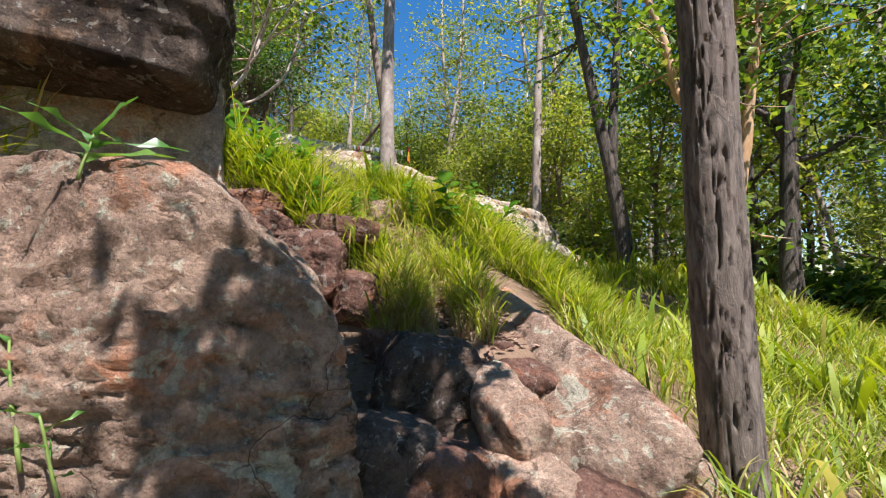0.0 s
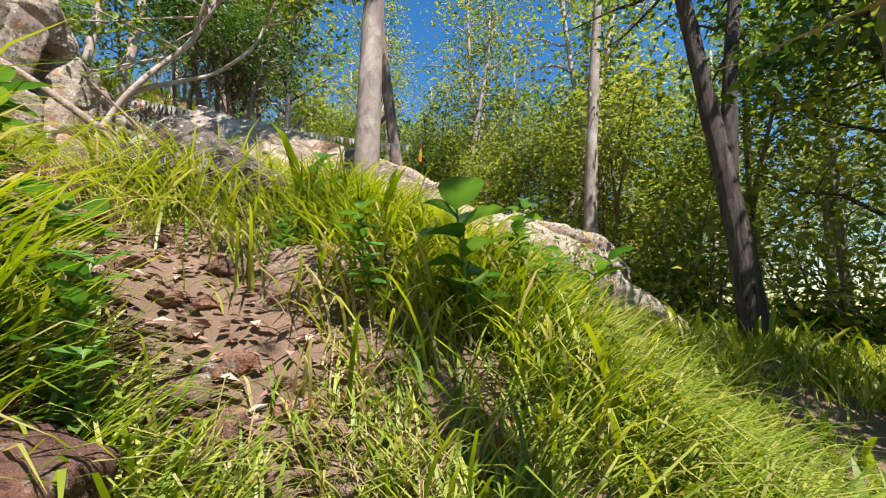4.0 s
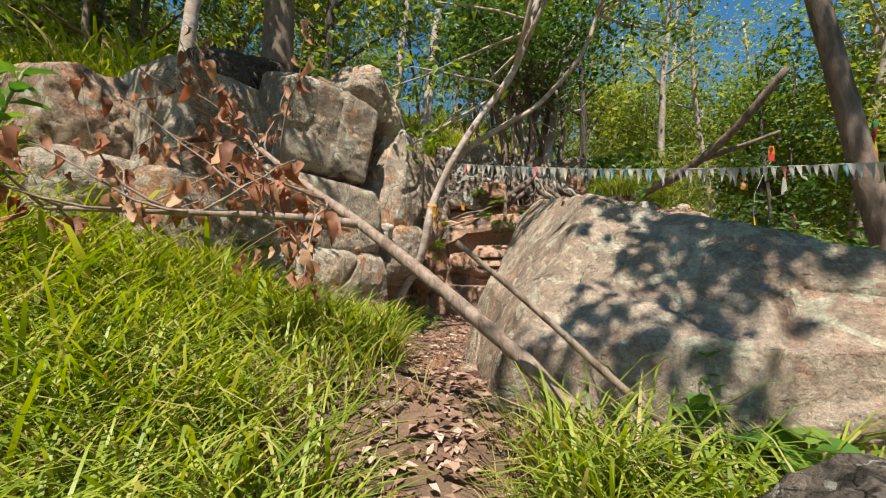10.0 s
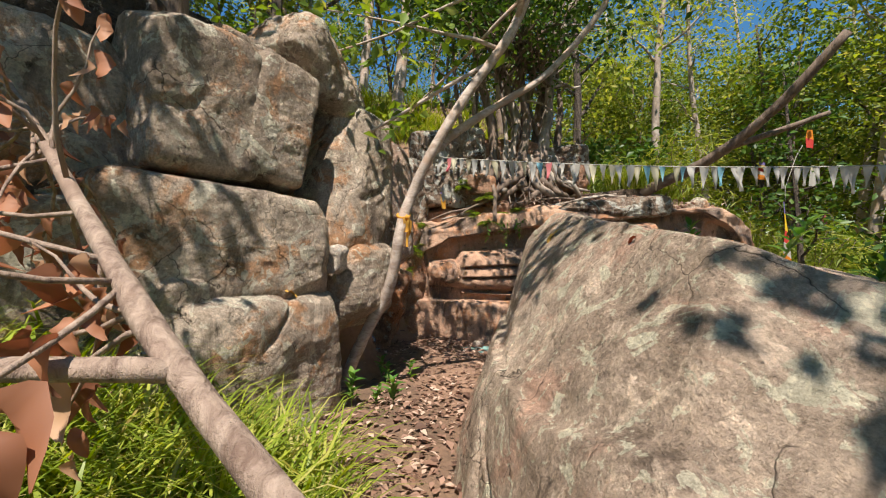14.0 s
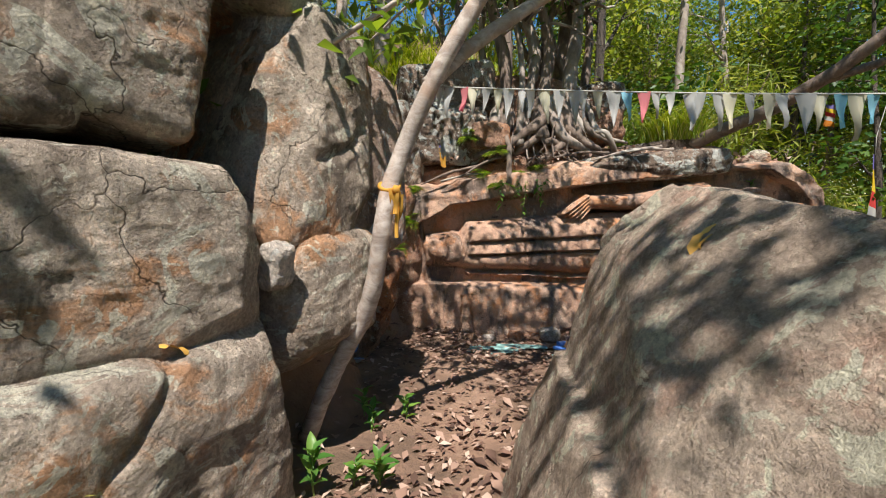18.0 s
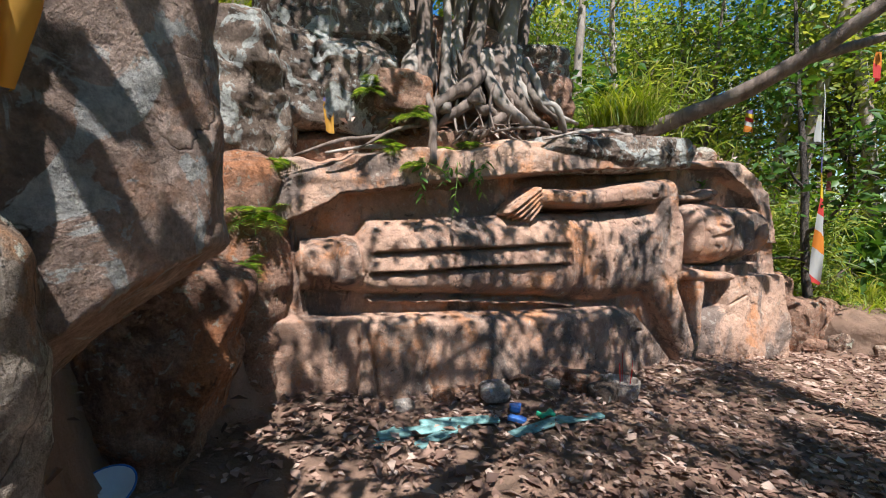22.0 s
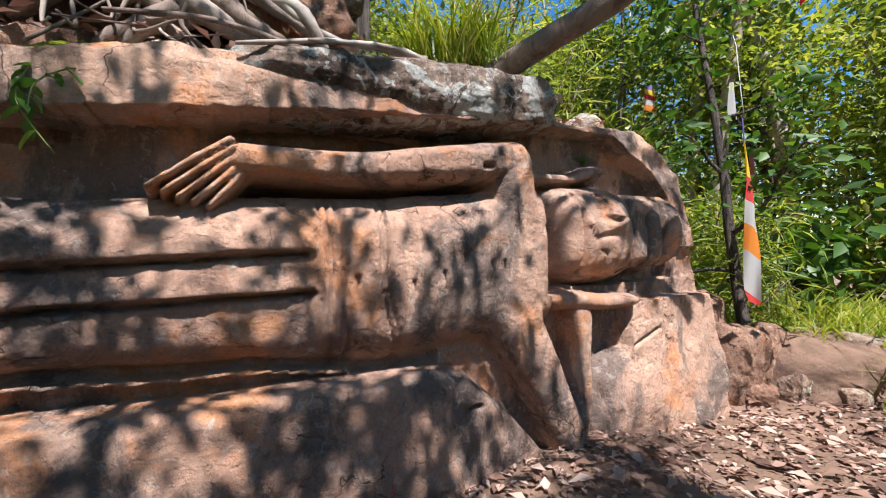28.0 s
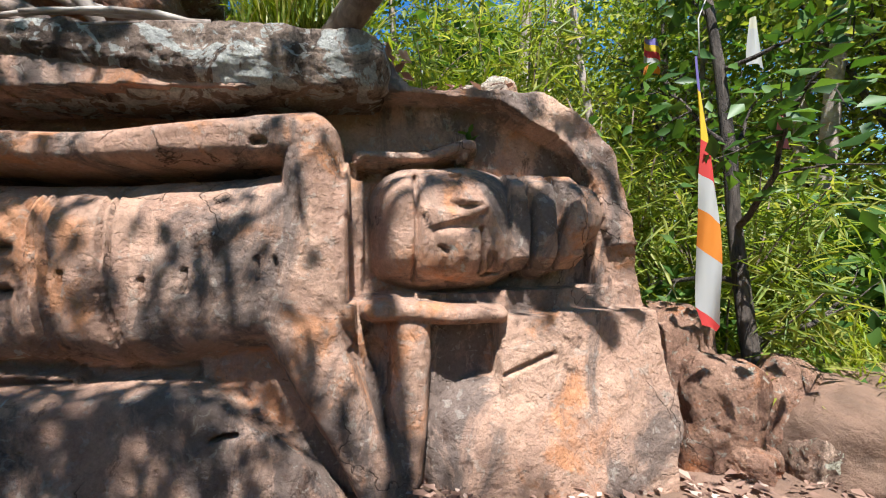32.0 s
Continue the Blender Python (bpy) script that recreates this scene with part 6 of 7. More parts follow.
b, side1 = sweep([np.array(p) - at0 for p in ((-4.04, 6.24, 4.47), (-4.3, 5.95, 4.5), (-4.7, 5.5, 4.5), (-5.1, 5.1, 4.5))], 0.026, 0.012, 9, 0.12, 5)
part("side_branch", b.mesh("side_branch", DEAD_WOOD), branch)
b, side2 = sweep([np.array(p) - at0 for p in ((-2.3, 6.75, 3.35), (-2.69, 6.5, 3.72), (-2.95, 6.3, 4.02), (-3.22, 6.05, 4.32))], 0.022, 0.01, 9, 0.12, 6)
part("side_branch", b.mesh("side_branch", DEAD_WOOD), branch)
rng = np.random.default_rng(8)
count = 0
for k in range(46):
    src = spine if k % 5 else side1
    start = along_path(src, rng.uniform(0.5 if k % 5 else 0.35, 1.0))
    twig = bend(rng, start, rng.normal(size=3) * [0.6, 0.9, 0.6] + [-0.5, -0.5, -0.05], rng.uniform(0.4, 1.05), 6, 0.18)
    tb = Build()
    tb.tube(twig, np.linspace(0.009, 0.003, 7), 5)
    part("twig", tb.mesh("twig", DEAD_WOOD), branch)
    for j in range(2, 7):
        for _ in range(int(rng.integers(0, 4))):
            ob = part("leaf", withered[int(rng.integers(3))], branch)
            p = twig[j] + rng.normal(size=3) * 0.03
            ob.matrix_basis = pose(*p, rng.uniform(-60, 60), rng.uniform(40, 100), rng.uniform(0, 360)) @ Matrix.Scale(rng.uniform(0.25, 0.6), 4)

# ---- fallen leaves ----
def litter(name, label, n, test, size, seed):
    rng = np.random.default_rng(seed)
    x, y = rng.uniform(-8, 3.5, n), rng.uniform(1.5, 17, n)
    ok = test(x, y, rng)
    x, y = x[ok], y[ok]
    z = ground(x, y) + 0.012 + rng.uniform(0, 0.03, len(x))
    b = Build()
    a = rng.uniform(0, 2 * math.pi, len(x))
    b.leaves(np.c_[x, y, z], size, size * 0.5, rng, along=np.c_[np.cos(a), np.sin(a), rng.normal(size=len(x)) * 0.22], upward=2.2)
    ob = new(name, b.mesh(name, LITTER, False))
    return tagged(ob, label, "leaf litter", kind="stuff")


def on_floor(x, y, rng):
    u = (x - WALL_AT[0]) * WALL_ALONG[0] + (y - WALL_AT[1]) * WALL_ALONG[1]
    e = (x - WALL_AT[0]) * WALL_OUT[0] + (y - WALL_AT[1]) * WALL_OUT[1]
    return (e > 0.05) & (e < 5.5) & (u < 6) & (x > -7.6)


def outside_passage(x, y, rng):
    """The trodden floor of the passage holds fewer leaves."""
    return (y < 7.5) | (y > 10.6) | (rng.uniform(size=len(x)) < 0.35)


litter("leaf_litter", "thick brown fallen leaves on the clearing floor", 12000, lambda x, y, rng: on_floor(x, y, rng) & outside_passage(x, y, rng), 0.125, 1)
litter("leaf_litter", "broken bits of brown leaf on the clearing floor", 60000, lambda x, y, rng: on_floor(x, y, rng) & outside_passage(x, y, rng), 0.06, 3)
litter("leaf_litter", "scattered brown fallen leaves along the trail", 70000, lambda x, y, rng: ((from_trail(x, y) < rng.uniform(0.1, 0.75, len(x))) & outside_passage(x, y, rng)) | ((x > -2.2) & (x < 0.4) & (y < 3.6) & (y > 1.7) & (rng.uniform(size=len(x)) < 0.35)), 0.075, 2)


litter("leaf_litter", "large curled brown leaves lying along the trail", 9000, lambda x, y, rng: (from_trail(x, y) < rng.uniform(0.05, 0.8, len(x))) & outside_passage(x, y, rng), 0.095, 4)


# ---- plants ----
def seedling(name, at, label, leaf_mesh, n, height, spread_deg, seed, scale=1.0, stem_mat=None):
    """A stem with large leaves, each a part."""
    rng = np.random.default_rng(seed)
    ob = thing(name, at, label, "plant")
    path = bend(rng, (0, 0, -0.08), (rng.normal() * 0.15, rng.normal() * 0.15, 1), height + 0.08, 6, 0.08)
    b = Build()
    b.tube(path, np.linspace(0.008, 0.004, 7) * (0.6 + height), 6)
    part("stem", b.mesh("stem", stem_mat or STEM), ob)
    for k in range(n):
        s = 0.35 + 0.65 * (k + 1) / n
        p = along_path(path, min(s, 0.999))
        leaf = part("leaf", leaf_mesh, ob)
        leaf.matrix_basis = pose(*p, rng.uniform(-15, 15), -spread_deg + rng.uniform(-18, 18), k * 137.5 + rng.uniform(-20, 20)) @ Matrix.Scale(scale * rng.uniform(0.75, 1.15), 4)
    return ob


STEM = plain_material("green_stem", (0.16, 0.22, 0.05), 0.6)
BROAD_ONE = leaf_material("broad_leaf", [(0.0, (0.06, 0.16, 0.03)), (0.6, (0.11, 0.24, 0.05)), (1.0, (0.2, 0.32, 0.06))], 0.38, 0.35, island=False)
heart = leaf_blade("leaf", 0.24, 0.19, BROAD_ONE, 0.25, 1)
oval = leaf_blade("leaf", 0.2, 0.085, BROAD_ONE, 0.2, 2)
lance = leaf_blade("leaf", 0.24, 0.016, BROAD_ONE, 0.15, 3)
small = leaf_blade("leaf", 0.1, 0.045, BROAD_ONE, 0.15, 4)
for n, (x, y, label, mesh, count, h, ang, scale) in enumerate((
        (0.08, 4.66, "tall broad-leaved sapling in the grass", heart, 11, 0.6, 25, 0.85), (-2.98, 5.25, "low plant with heart-shaped leaves in the grass", heart, 8, 0.3, 30, 0.85),
        (-2.4, 6.78, "leafy seedling on the low rock", oval, 12, 0.32, 35, 0.7), (-2.12, 6.8, "broad-leaved plant beside the boulder", heart, 7, 0.3, 25, 0.85),
        (-5.85, 8.42, "green seedling at the foot of the rock wall", oval, 12, 0.3, 40, 0.6), (-5.6, 8.68, "green seedling on the passage floor", oval, 12, 0.28, 40, 0.6), (-5.75, 8.62, "young seedling on the passage floor", oval, 9, 0.2, 40, 0.5),
        (-1.3, 3.95, "dark-leaved plant beside the trail", heart, 8, 0.4, 20, 0.9), (-1.75, 3.95, "leafy herb beside the trail", oval, 16, 0.55, 25, 0.8),
        (-2.1, 4.05, "leafy herb beside the trail", oval, 16, 0.5, 25, 0.8), (-1.5, 3.7, "leafy herb beside the trail", oval, 16, 0.6, 25, 0.8), (-2.5, 4.1, "leafy herb beside the trail", oval, 14, 0.5, 25, 0.8), (-1.15, 3.6, "leafy herb beside the trail", oval, 14, 0.5, 25, 0.8),
        (-0.3, 1.5, "small dark plant under the outcrop", heart, 9, 0.25, 15, 0.5), (-0.34, 1.28, "small dark plant under the outcrop", heart, 8, 0.22, 15, 0.45), (0.75, 6.2, "broad-leaved sapling on the slope", heart, 10, 0.8, 20, 0.8), (0.3, 5.6, "vine-like plant with pale round leaves", heart, 12, 0.7, 20, 0.6))):
    seedling("seedling", stand(x, y), label, mesh, count, h, ang, 500 + n, scale)
seedling("seedling", (-0.88, 2.3, 1.45), "bright green seedling growing from the rubble", oval, 6, 0.22, 45, 531, 1.0)
seedling("seedling", (-2.38, 6.8, 3.56), "leafy seedling growing on the low rock", oval, 16, 0.28, 40, 538, 0.55)
seedling("seedling", (-2.12, 6.66, 3.28), "broad-leaved plant growing on the low rock", heart, 8, 0.26, 25, 539, 0.7)
seedling("seedling", stand(-5.5, 4.85), "slim sapling with bright leaves on the bank", oval, 26, 1.25, 25, 540, 0.9)
seedling("seedling", stand(-5.25, 4.7), "small sapling with bright leaves on the bank", oval, 16, 0.8, 25, 541, 0.8)
seedling("rock_sprig", (-1.17, 1.3, 1.98), "sprig of narrow leaves growing from the rock", lance, 7, 0.1, 25, 532, 1.0)
seedling("rock_sprig", (-1.18, 1.22, 1.12), "thin dry sprig growing from the rock", lance, 5, 0.3, 35, 542, 0.6)
seedling("rock_sprig", (-1.05, 1.22, 0.95), "thin dry sprig growing from the rock", lance, 5, 0.26, 35, 543, 0.5)
seedling("seedling", stand(-0.46, 1.25), "dark round-leaved plant under the outcrop", heart, 9, 0.42, 20, 544, 0.55)
seedling("seedling", stand(-0.36, 1.35), "dark round-leaved plant under the outcrop", heart, 8, 0.34, 20, 545, 0.5)
seedling("rock_sprig", on_wall(2.35, 5.28, -0.3), "tiny seedling on the carved rock", small, 6, 0.08, 30, 533, 0.9)
seedling("seedling", (-3.0, 7.9, 4.7), "green seedling on top of the big boulder", oval, 12, 0.16, 45, 534, 0.4)
seedling("seedling", (-3.31, 9.08, 4.8), "small seedling on top of the big boulder", oval, 8, 0.12, 45, 546, 0.4)
for k, (x, y) in enumerate(((-6.0, 9.02), (-6.22, 9.2), (-5.9, 9.3))):
    seedling("seedling", stand(x, y), "young seedling on the passage floor", oval, 9, 0.2, 40, 547 + k, 0.5)
YELLOW_LEAF = plain_material("yellow_leaf", (0.55, 0.3, 0.06), 0.6)
RED_LEAF = plain_material("red_leaf", (0.42, 0.09, 0.04), 0.6)
for at, turn, mat, length, label in (((-4.115, 8.55, 4.8), (20, -70, 30), YELLOW_LEAF, 0.12, "dried orange-yellow leaf standing on the big boulder"), ((-5.75, 7.68, 4.475), (10, 5, 80), YELLOW_LEAF, 0.1, "yellow leaf lying at the foot of the rock wall"), ((-3.46, 7.85, 4.79), (5, 10, 140), RED_LEAF, 0.05, "small red leaf lying on the big boulder")):
    fallen = new("fallen_leaf", leaf_blade("fallen_leaf", length, length * 0.45, mat, 0.5, 9, 0.06))
    fallen.matrix_world = pose(*at, *turn)
    tagged(fallen, label, "leaf")
seedling("seedling", (-2.2, 8.3, 4.45), "small seedling on top of the big boulder", oval, 10, 0.14, 45, 535, 0.4)
seedling("seedling", (-2.5, 8.9, 4.57), "small seedling on top of the big boulder", small, 12, 0.12, 45, 536, 0.8)
seedling("seedling", (-1.7, 8.9, 4.31), "small seedling on top of the big boulder", small, 14, 0.14, 45, 537, 0.9)


def fern(name, at, label, fronds, length, seed, out=None):
    rng = np.random.default_rng(seed)
    ob = thing(name, at, label, "fern")
    for k in range(fronds):
        a = rng.uniform(0, 2 * math.pi)
        h = np.array([math.cos(a), math.sin(a), 0.9]) if out is None else np.array([*(np.array(out) + rng.normal(size=2) * 0.7), 0.35])
        path = bend(rng, (0, 0, 0), h, length * rng.uniform(0.7, 1.1), 9, 0.05, -0.16)
        b = Build()
        b.tube(path, np.linspace(0.004, 0.0015, 10), 4)
        for j in range(1, 10):
            for f in (0.0, 0.5):
                p = path[j] if f == 0 or j == 9 else (path[j] + path[j + 1]) / 2
                side = np.cross(path[j] - path[j - 1], [0, 0, 1])
                side = side / (np.linalg.norm(side) + 1e-9)
                ln = 0.32 * length * math.sin(math.pi * min(0.97, (j + f) / 10.2 + 0.12))
                b.leaves(np.array([p, p]), ln, ln * 0.26, rng, along=np.array([side, -side]) + (path[j] - path[j - 1]) * 4, upward=3)
        part("frond", b.mesh("frond", LEAF_MID), ob)
    return ob


OUT2 = tuple(WALL_OUT)
for n, (u, z, out, k, ln) in enumerate(((-1.75, 6.2, -0.8, 7, 0.3), (-1.3, 5.95, -0.65, 7, 0.28), (-1.65, 5.5, -0.4, 6, 0.3), (-1.2, 5.52, -0.42, 6, 0.3), (-0.9, 5.6, -0.5, 5, 0.25), (-1.45, 5.35, -0.25, 4, 0.32), (-2.75, 4.9, 0.05, 8, 0.4), (-2.85, 4.5, 0.25, 7, 0.35), (-2.7, 5.3, -0.1, 6, 0.35))):
    fern("fern", ledge(u, z, out, 0.86) if n < 2 else on_wall(u, z, out + (0.3 if n < 6 else 0)), "small bright fern growing on the ledge" if n < 6 else "dark green fern in the shaded corner", k, ln, 600 + n, OUT2)

# dry leaves caught on the ledges
rng = np.random.default_rng(23)
b = Build()
for u0, u1, z, o0, o1, k in ((-2.3, 0.6, 5.72, -0.75, -0.1, 320), (0.3, 2.0, 5.77, -0.6, -0.05, 200), (-1.6, 0.4, 6.55, -0.9, -0.45, 160), (2.0, 3.0, 5.68, -0.7, -0.3, 60)):
    u, o = rng.uniform(u0, u1, k), rng.uniform(o0, o1, k)
    xy = WALL_AT + u[:, None] * WALL_ALONG + o[:, None] * WALL_OUT
    b.leaves(np.c_[xy, z + rng.uniform(-0.02, 0.06, k)], 0.1, 0.05, rng, upward=1.5)
tagged(new("ledge_litter", b.mesh("ledge_litter", LITTER, False)), "dry brown leaves and twigs lying on the ledges", "leaf litter", kind="stuff")

# ---- cloth: pennants and flags ----
cloth = {}
for key, c in (("white", (0.5, 0.49, 0.47)), ("cream", (0.6, 0.56, 0.42)), ("blue", (0.12, 0.2, 0.5)), ("sky_blue", (0.25, 0.5, 0.62)), ("red", (0.6, 0.06, 0.05)), ("pink", (0.62, 0.2, 0.22)), ("green", (0.05, 0.28, 0.14)),
               ("yellow", (0.72, 0.5, 0.04)), ("orange", (0.72, 0.24, 0.03)), ("violet", (0.2, 0.16, 0.42)), ("saffron", (0.68, 0.36, 0.06))):
    cloth[key] = leaf_material("cloth_" + key, [(0.0, tuple(v * 0.85 for v in c)), (1.0, c)], 0.3, 0.8, island=False)
CORD = plain_material("cord", (0.4, 0.38, 0.34), 0.8)


def cloth_strip(name, mat, length, w0, w1, seed, fold=0.25, rows=9, cols=5, point=False):
    """A hanging strip of cloth with soft folds, top edge at the origin along x."""
    rng = np.random.default_rng(seed)
    ph, v = rng.uniform(0, 6, 3), []
    for i in range(rows):
        s = i / (rows - 1)
        w = w0 + (w1 - w0) * s
        if point:
            w = w0 * (1 - s) + 0.004
        for j in range(cols):
            x = (j / (cols - 1) - 0.5) * w
            y = fold * w0 * (0.35 * math.sin(j * 1.9 + ph[0] + s * 1.5) + 0.3 * math.sin(s * 5 + ph[1])) * (0.25 + s)
            v.append((x + 0.08 * w0 * math.sin(s * 4 + ph[2]) * s, y, -length * s))
    return mesh_of(name, np.array(v), grid_faces(rows, cols), mat)


A, B = np.array((-5.4, 9.0, 5.66)), np.array((-0.9, 10.08, 5.24))
bunting = thing("pennant_string", tuple(A), "string of small faded prayer pennants strung between the trees", "bunting")
b = Build()
cord_path = np.array([A + (B - A) * s - [0, 0, 0.08 * math.sin(math.pi * s)] for s in np.linspace(0, 1, 30)]) - A
b.tube(cord_path, np.full(30, 0.004), 5)
part("cord", b.mesh("cord", CORD), bunting)
rng = np.random.default_rng(31)
order = ["white"] * 11 + ["cream", "cream", "sky_blue", "pink", "white", "white", "cream"]
penn = {k: [cloth_strip("pennant", cloth[k], 0.19, 0.07, 0.01, s, 0.8, 6, 4, True) for s in (1, 2)] for k in set(order)}
swing = math.degrees(math.atan2(B[1] - A[1], B[0] - A[0]))
for k in range(72):
    key = order[int(rng.integers(len(order)))]
    p = along_path(cord_path, 0.008 + (k + rng.uniform(-0.3, 0.3)) / 73)
    ob = part("pennant", penn[key][k % 2], bunting)
    ob.matrix_basis = pose(*p, rng.uniform(-14, 14), rng.uniform(-6, 6), swing + rng.uniform(-25, 25)) @ Matrix.Scale(rng.uniform(0.6, 1.0), 4)


def banner(name, at, label, bands, width, turn, seed, slant=0.5, twist=0.35):
    """A hanging flag of slanting bands; each band (colour, length, width) is a piece of one folded cloth."""
    ob, rng = thing(name, at, label, "flag"), np.random.default_rng(seed)
    ends = np.concatenate([[0], np.cumsum([b[1] for b in bands])])
    wide = [bands[0][2] * 0.7] + [b[2] for b in bands]
    ph = rng.uniform(0, 6, 3)
    for n, (key, length, _) in enumerate(bands):
        v = []
        for s in np.linspace(ends[n], ends[n + 1], 7):
            w = width * np.interp(s, ends, wide)
            a = twist * math.sin(s * 3.1 + ph[0])
            for f in np.linspace(-0.5, 0.5, 6):
                x = f * w
                y = 0.18 * w * math.sin(f * 6 + ph[1] + s * 4)
                drop = s + (slant * x if 0 < n or s > 0 else 0) * (1 if s < ends[-1] else 0.4)
                v.append((x * math.cos(a) - y * math.sin(a) + 0.02 * math.sin(s * 4 + ph[2]), x * math.sin(a) + y * math.cos(a), -drop))
        part("stripe", mesh_of("stripe", np.array(v), grid_faces(7, 6), cloth[key]), ob)
    ob.rotation_euler = (0, 0, radians(turn))
    return ob


banner("prayer_flag", (-2.31, 14.9, 5.66), "long hanging flag banded blue, yellow, red, white and orange", (("violet", 0.2, 0.2), ("yellow", 0.3, 0.55), ("red", 0.22, 0.8), ("white", 0.2, 0.85), ("orange", 0.22, 0.95), ("white", 0.34, 0.9), ("red", 0.06, 0.5)), 0.125, 20, 3, 0.9, 0.7)
b = Build()
b.tube(np.array([(-2.31, 14.9, 5.65), (-2.3, 14.95, 5.9), (-2.1, 15.4, 6.5), (-1.97, 15.72, 6.75)]), np.full(4, 0.004), 5)
tagged(new("flag_cord", b.mesh("flag_cord", CORD)), "thin pale cord tied to a tree", "cord")
banner("prayer_flag", (-7.18, 11.8, 6.35), "knotted flag tail in white, yellow and violet", (("white", 0.3, 0.5), ("pink", 0.12, 0.8), ("violet", 0.1, 0.9), ("saffron", 0.24, 0.7)), 0.1, 35, 5)
b = Build()
b.tube(np.array([(-7.18, 11.8, 6.34), (-7.15, 11.85, 7.2), (-7.0, 12.0, 8.4)]), np.full(3, 0.004), 5)
tagged(new("flag_cord", b.mesh("flag_cord", CORD)), "thin cord hanging from the branches", "cord")
for n, (x, y, z, bands) in enumerate(((-2.51, 16.69, 6.7, (("violet", 0.06, 1), ("yellow", 0.07, 1), ("red", 0.07, 1), ("white", 0.07, 1), ("orange", 0.09, 1))), (-1.76, 16.22, 6.45, (("cream", 0.1, 0.4), ("white", 0.3, 0.9))), (-1.67, 16.12, 5.6, (("pink", 0.25, 1),)),
                                      (-2.0, 14.6, 6.75, (("orange", 0.16, 1), ("red", 0.14, 1))), (-1.0, 12.4, 6.3, (("green", 0.12, 1), ("red", 0.14, 1), ("yellow", 0.14, 1), ("orange", 0.16, 1))))):
    banner("prayer_flag", (x, y, z), "small worn flag hanging among the branches", bands, 0.16, 15 + 20 * n, 20 + n)

# saffron cloth tied round the grey trunk
knot = thing("saffron_cloth", (-5.612, 8.835, 4.97), "saffron cloth knotted round the grey trunk", "cloth")
b, _ = sweep([(0.057 * math.cos(a), 0.057 * math.sin(a), 0.14 + 0.03 * math.cos(a - 2.2)) for a in np.linspace(0, 2 * math.pi, 17)], 0.012, 0.012, 8, 0.3, 2, 2)
part("band", b.mesh("band", cloth["saffron"]), knot)
for n, (x, y, ln, w) in enumerate(((0.06, -0.035, 0.14, 0.06), (0.07, -0.012, 0.26, 0.035), (0.072, 0.012, 0.15, 0.05))):
    piece = part("tail", cloth_strip("tail", cloth["saffron"], ln, w, w * 0.7, 40 + n, 0.7), knot)
    piece.matrix_basis = pose(x, y, 0.12 - 0.015 * n, 4 * n, 0, 40 + 25 * n)
b = Build()
b.tube(np.array([(0.055, -0.035, 0.13), (0.068, -0.025, 0.12), (0.072, -0.012, 0.09)]), [0.014, 0.025, 0.014], 9, 0.3, 3)
part("knot", b.mesh("knot", cloth["saffron"]), knot)

# ---- offerings and rubbish on the floor ----
TEAL = plain_material("teal_paint", (0.19, 0.33, 0.31), 0.75, 0.7, 9)
ENAMEL = plain_material("white_enamel", (0.7, 0.71, 0.72), 0.25, 0.05)
BLUE_RIM = plain_material("blue_plastic", (0.05, 0.16, 0.5), 0.4, 0.2)
GREEN_PL = plain_material("green_plastic", (0.05, 0.4, 0.22), 0.4, 0.2)
PALE_STONE = rock_material("pale_stone", (0.45, 0.36, 0.3), (0.6, 0.5, 0.44), (0.5, 0.3, 0.22), (0.6, 0.58, 0.54))


def slab_box(size, seed, jag=0.012):
    d, quads = block_lattice(6)
    rng = np.random.default_rng(seed)
    p = d / ((np.abs(d) ** 14).sum(1) ** (1 / 14))[:, None] * np.array(size) * 0.5
    return p + jag * fbm(p * 9 + seed, 2, seed)[:, None] * d, quads


for n, (x, y, ln, w, turn) in enumerate(((-6.2, 11.3, 0.55, 0.12, 40), (-5.95, 11.55, 0.6, 0.1, 28), (-6.0, 11.35, 0.5, 0.09, 60), (-5.4, 11.75, 0.55, 0.1, 44), (-5.1, 11.95, 0.4, 0.08, 30), (-6.35, 11.15, 0.3, 0.12, 75))):
    v, quads = slab_box((ln, w, 0.018), n, 0.004)
    ob = new("painted_board", mesh_of("painted_board", v, quads, TEAL))
    ob.matrix_world = pose(x, y, float(ground(x, y)[0]) + 0.028, 2 * math.sin(n), 3 * math.cos(n), turn)
    tagged(ob, "broken board with flaking teal paint among dead leaves", "board", "broken painted boards")
rock("stone", (-5.8, 12.1, 3.4), (0.12, 0.09, 0.07), (0, 0, 30), PALE_STONE, "white stone at the foot of the carved face", seed=71, n=14, power=4)
rock("stone", (-5.05, 12.62, 3.38), (0.16, 0.12, 0.1), (0, 4, 20), RED_ROCK, "squared stone at the foot of the carved face", seed=72, n=16, power=7)
rock("stone", (-4.9, 12.5, 3.34), (0.11, 0.1, 0.08), (0, 0, 60), DARK_ROCK, "dark broken stone on the floor", seed=73, n=16, power=6)
for n in range(9):
    x, y, _ = on_wall(-1.9 + 0.32 * n + 0.1 * math.sin(n * 5), 0, 0.36 + 0.12 * math.sin(n * 3))
    s = 0.05 + 0.03 * math.sin(n * 7) ** 2
    rock("stone", (x, y, float(ground(x, y)[0]) + s * 0.6), (s * 1.3, s, s * 0.8), (0, 0, 40 * n), PALE_STONE if n % 2 else RED_ROCK, "small broken stone along the foot of the carving", seed=80 + n, n=10, power=4)


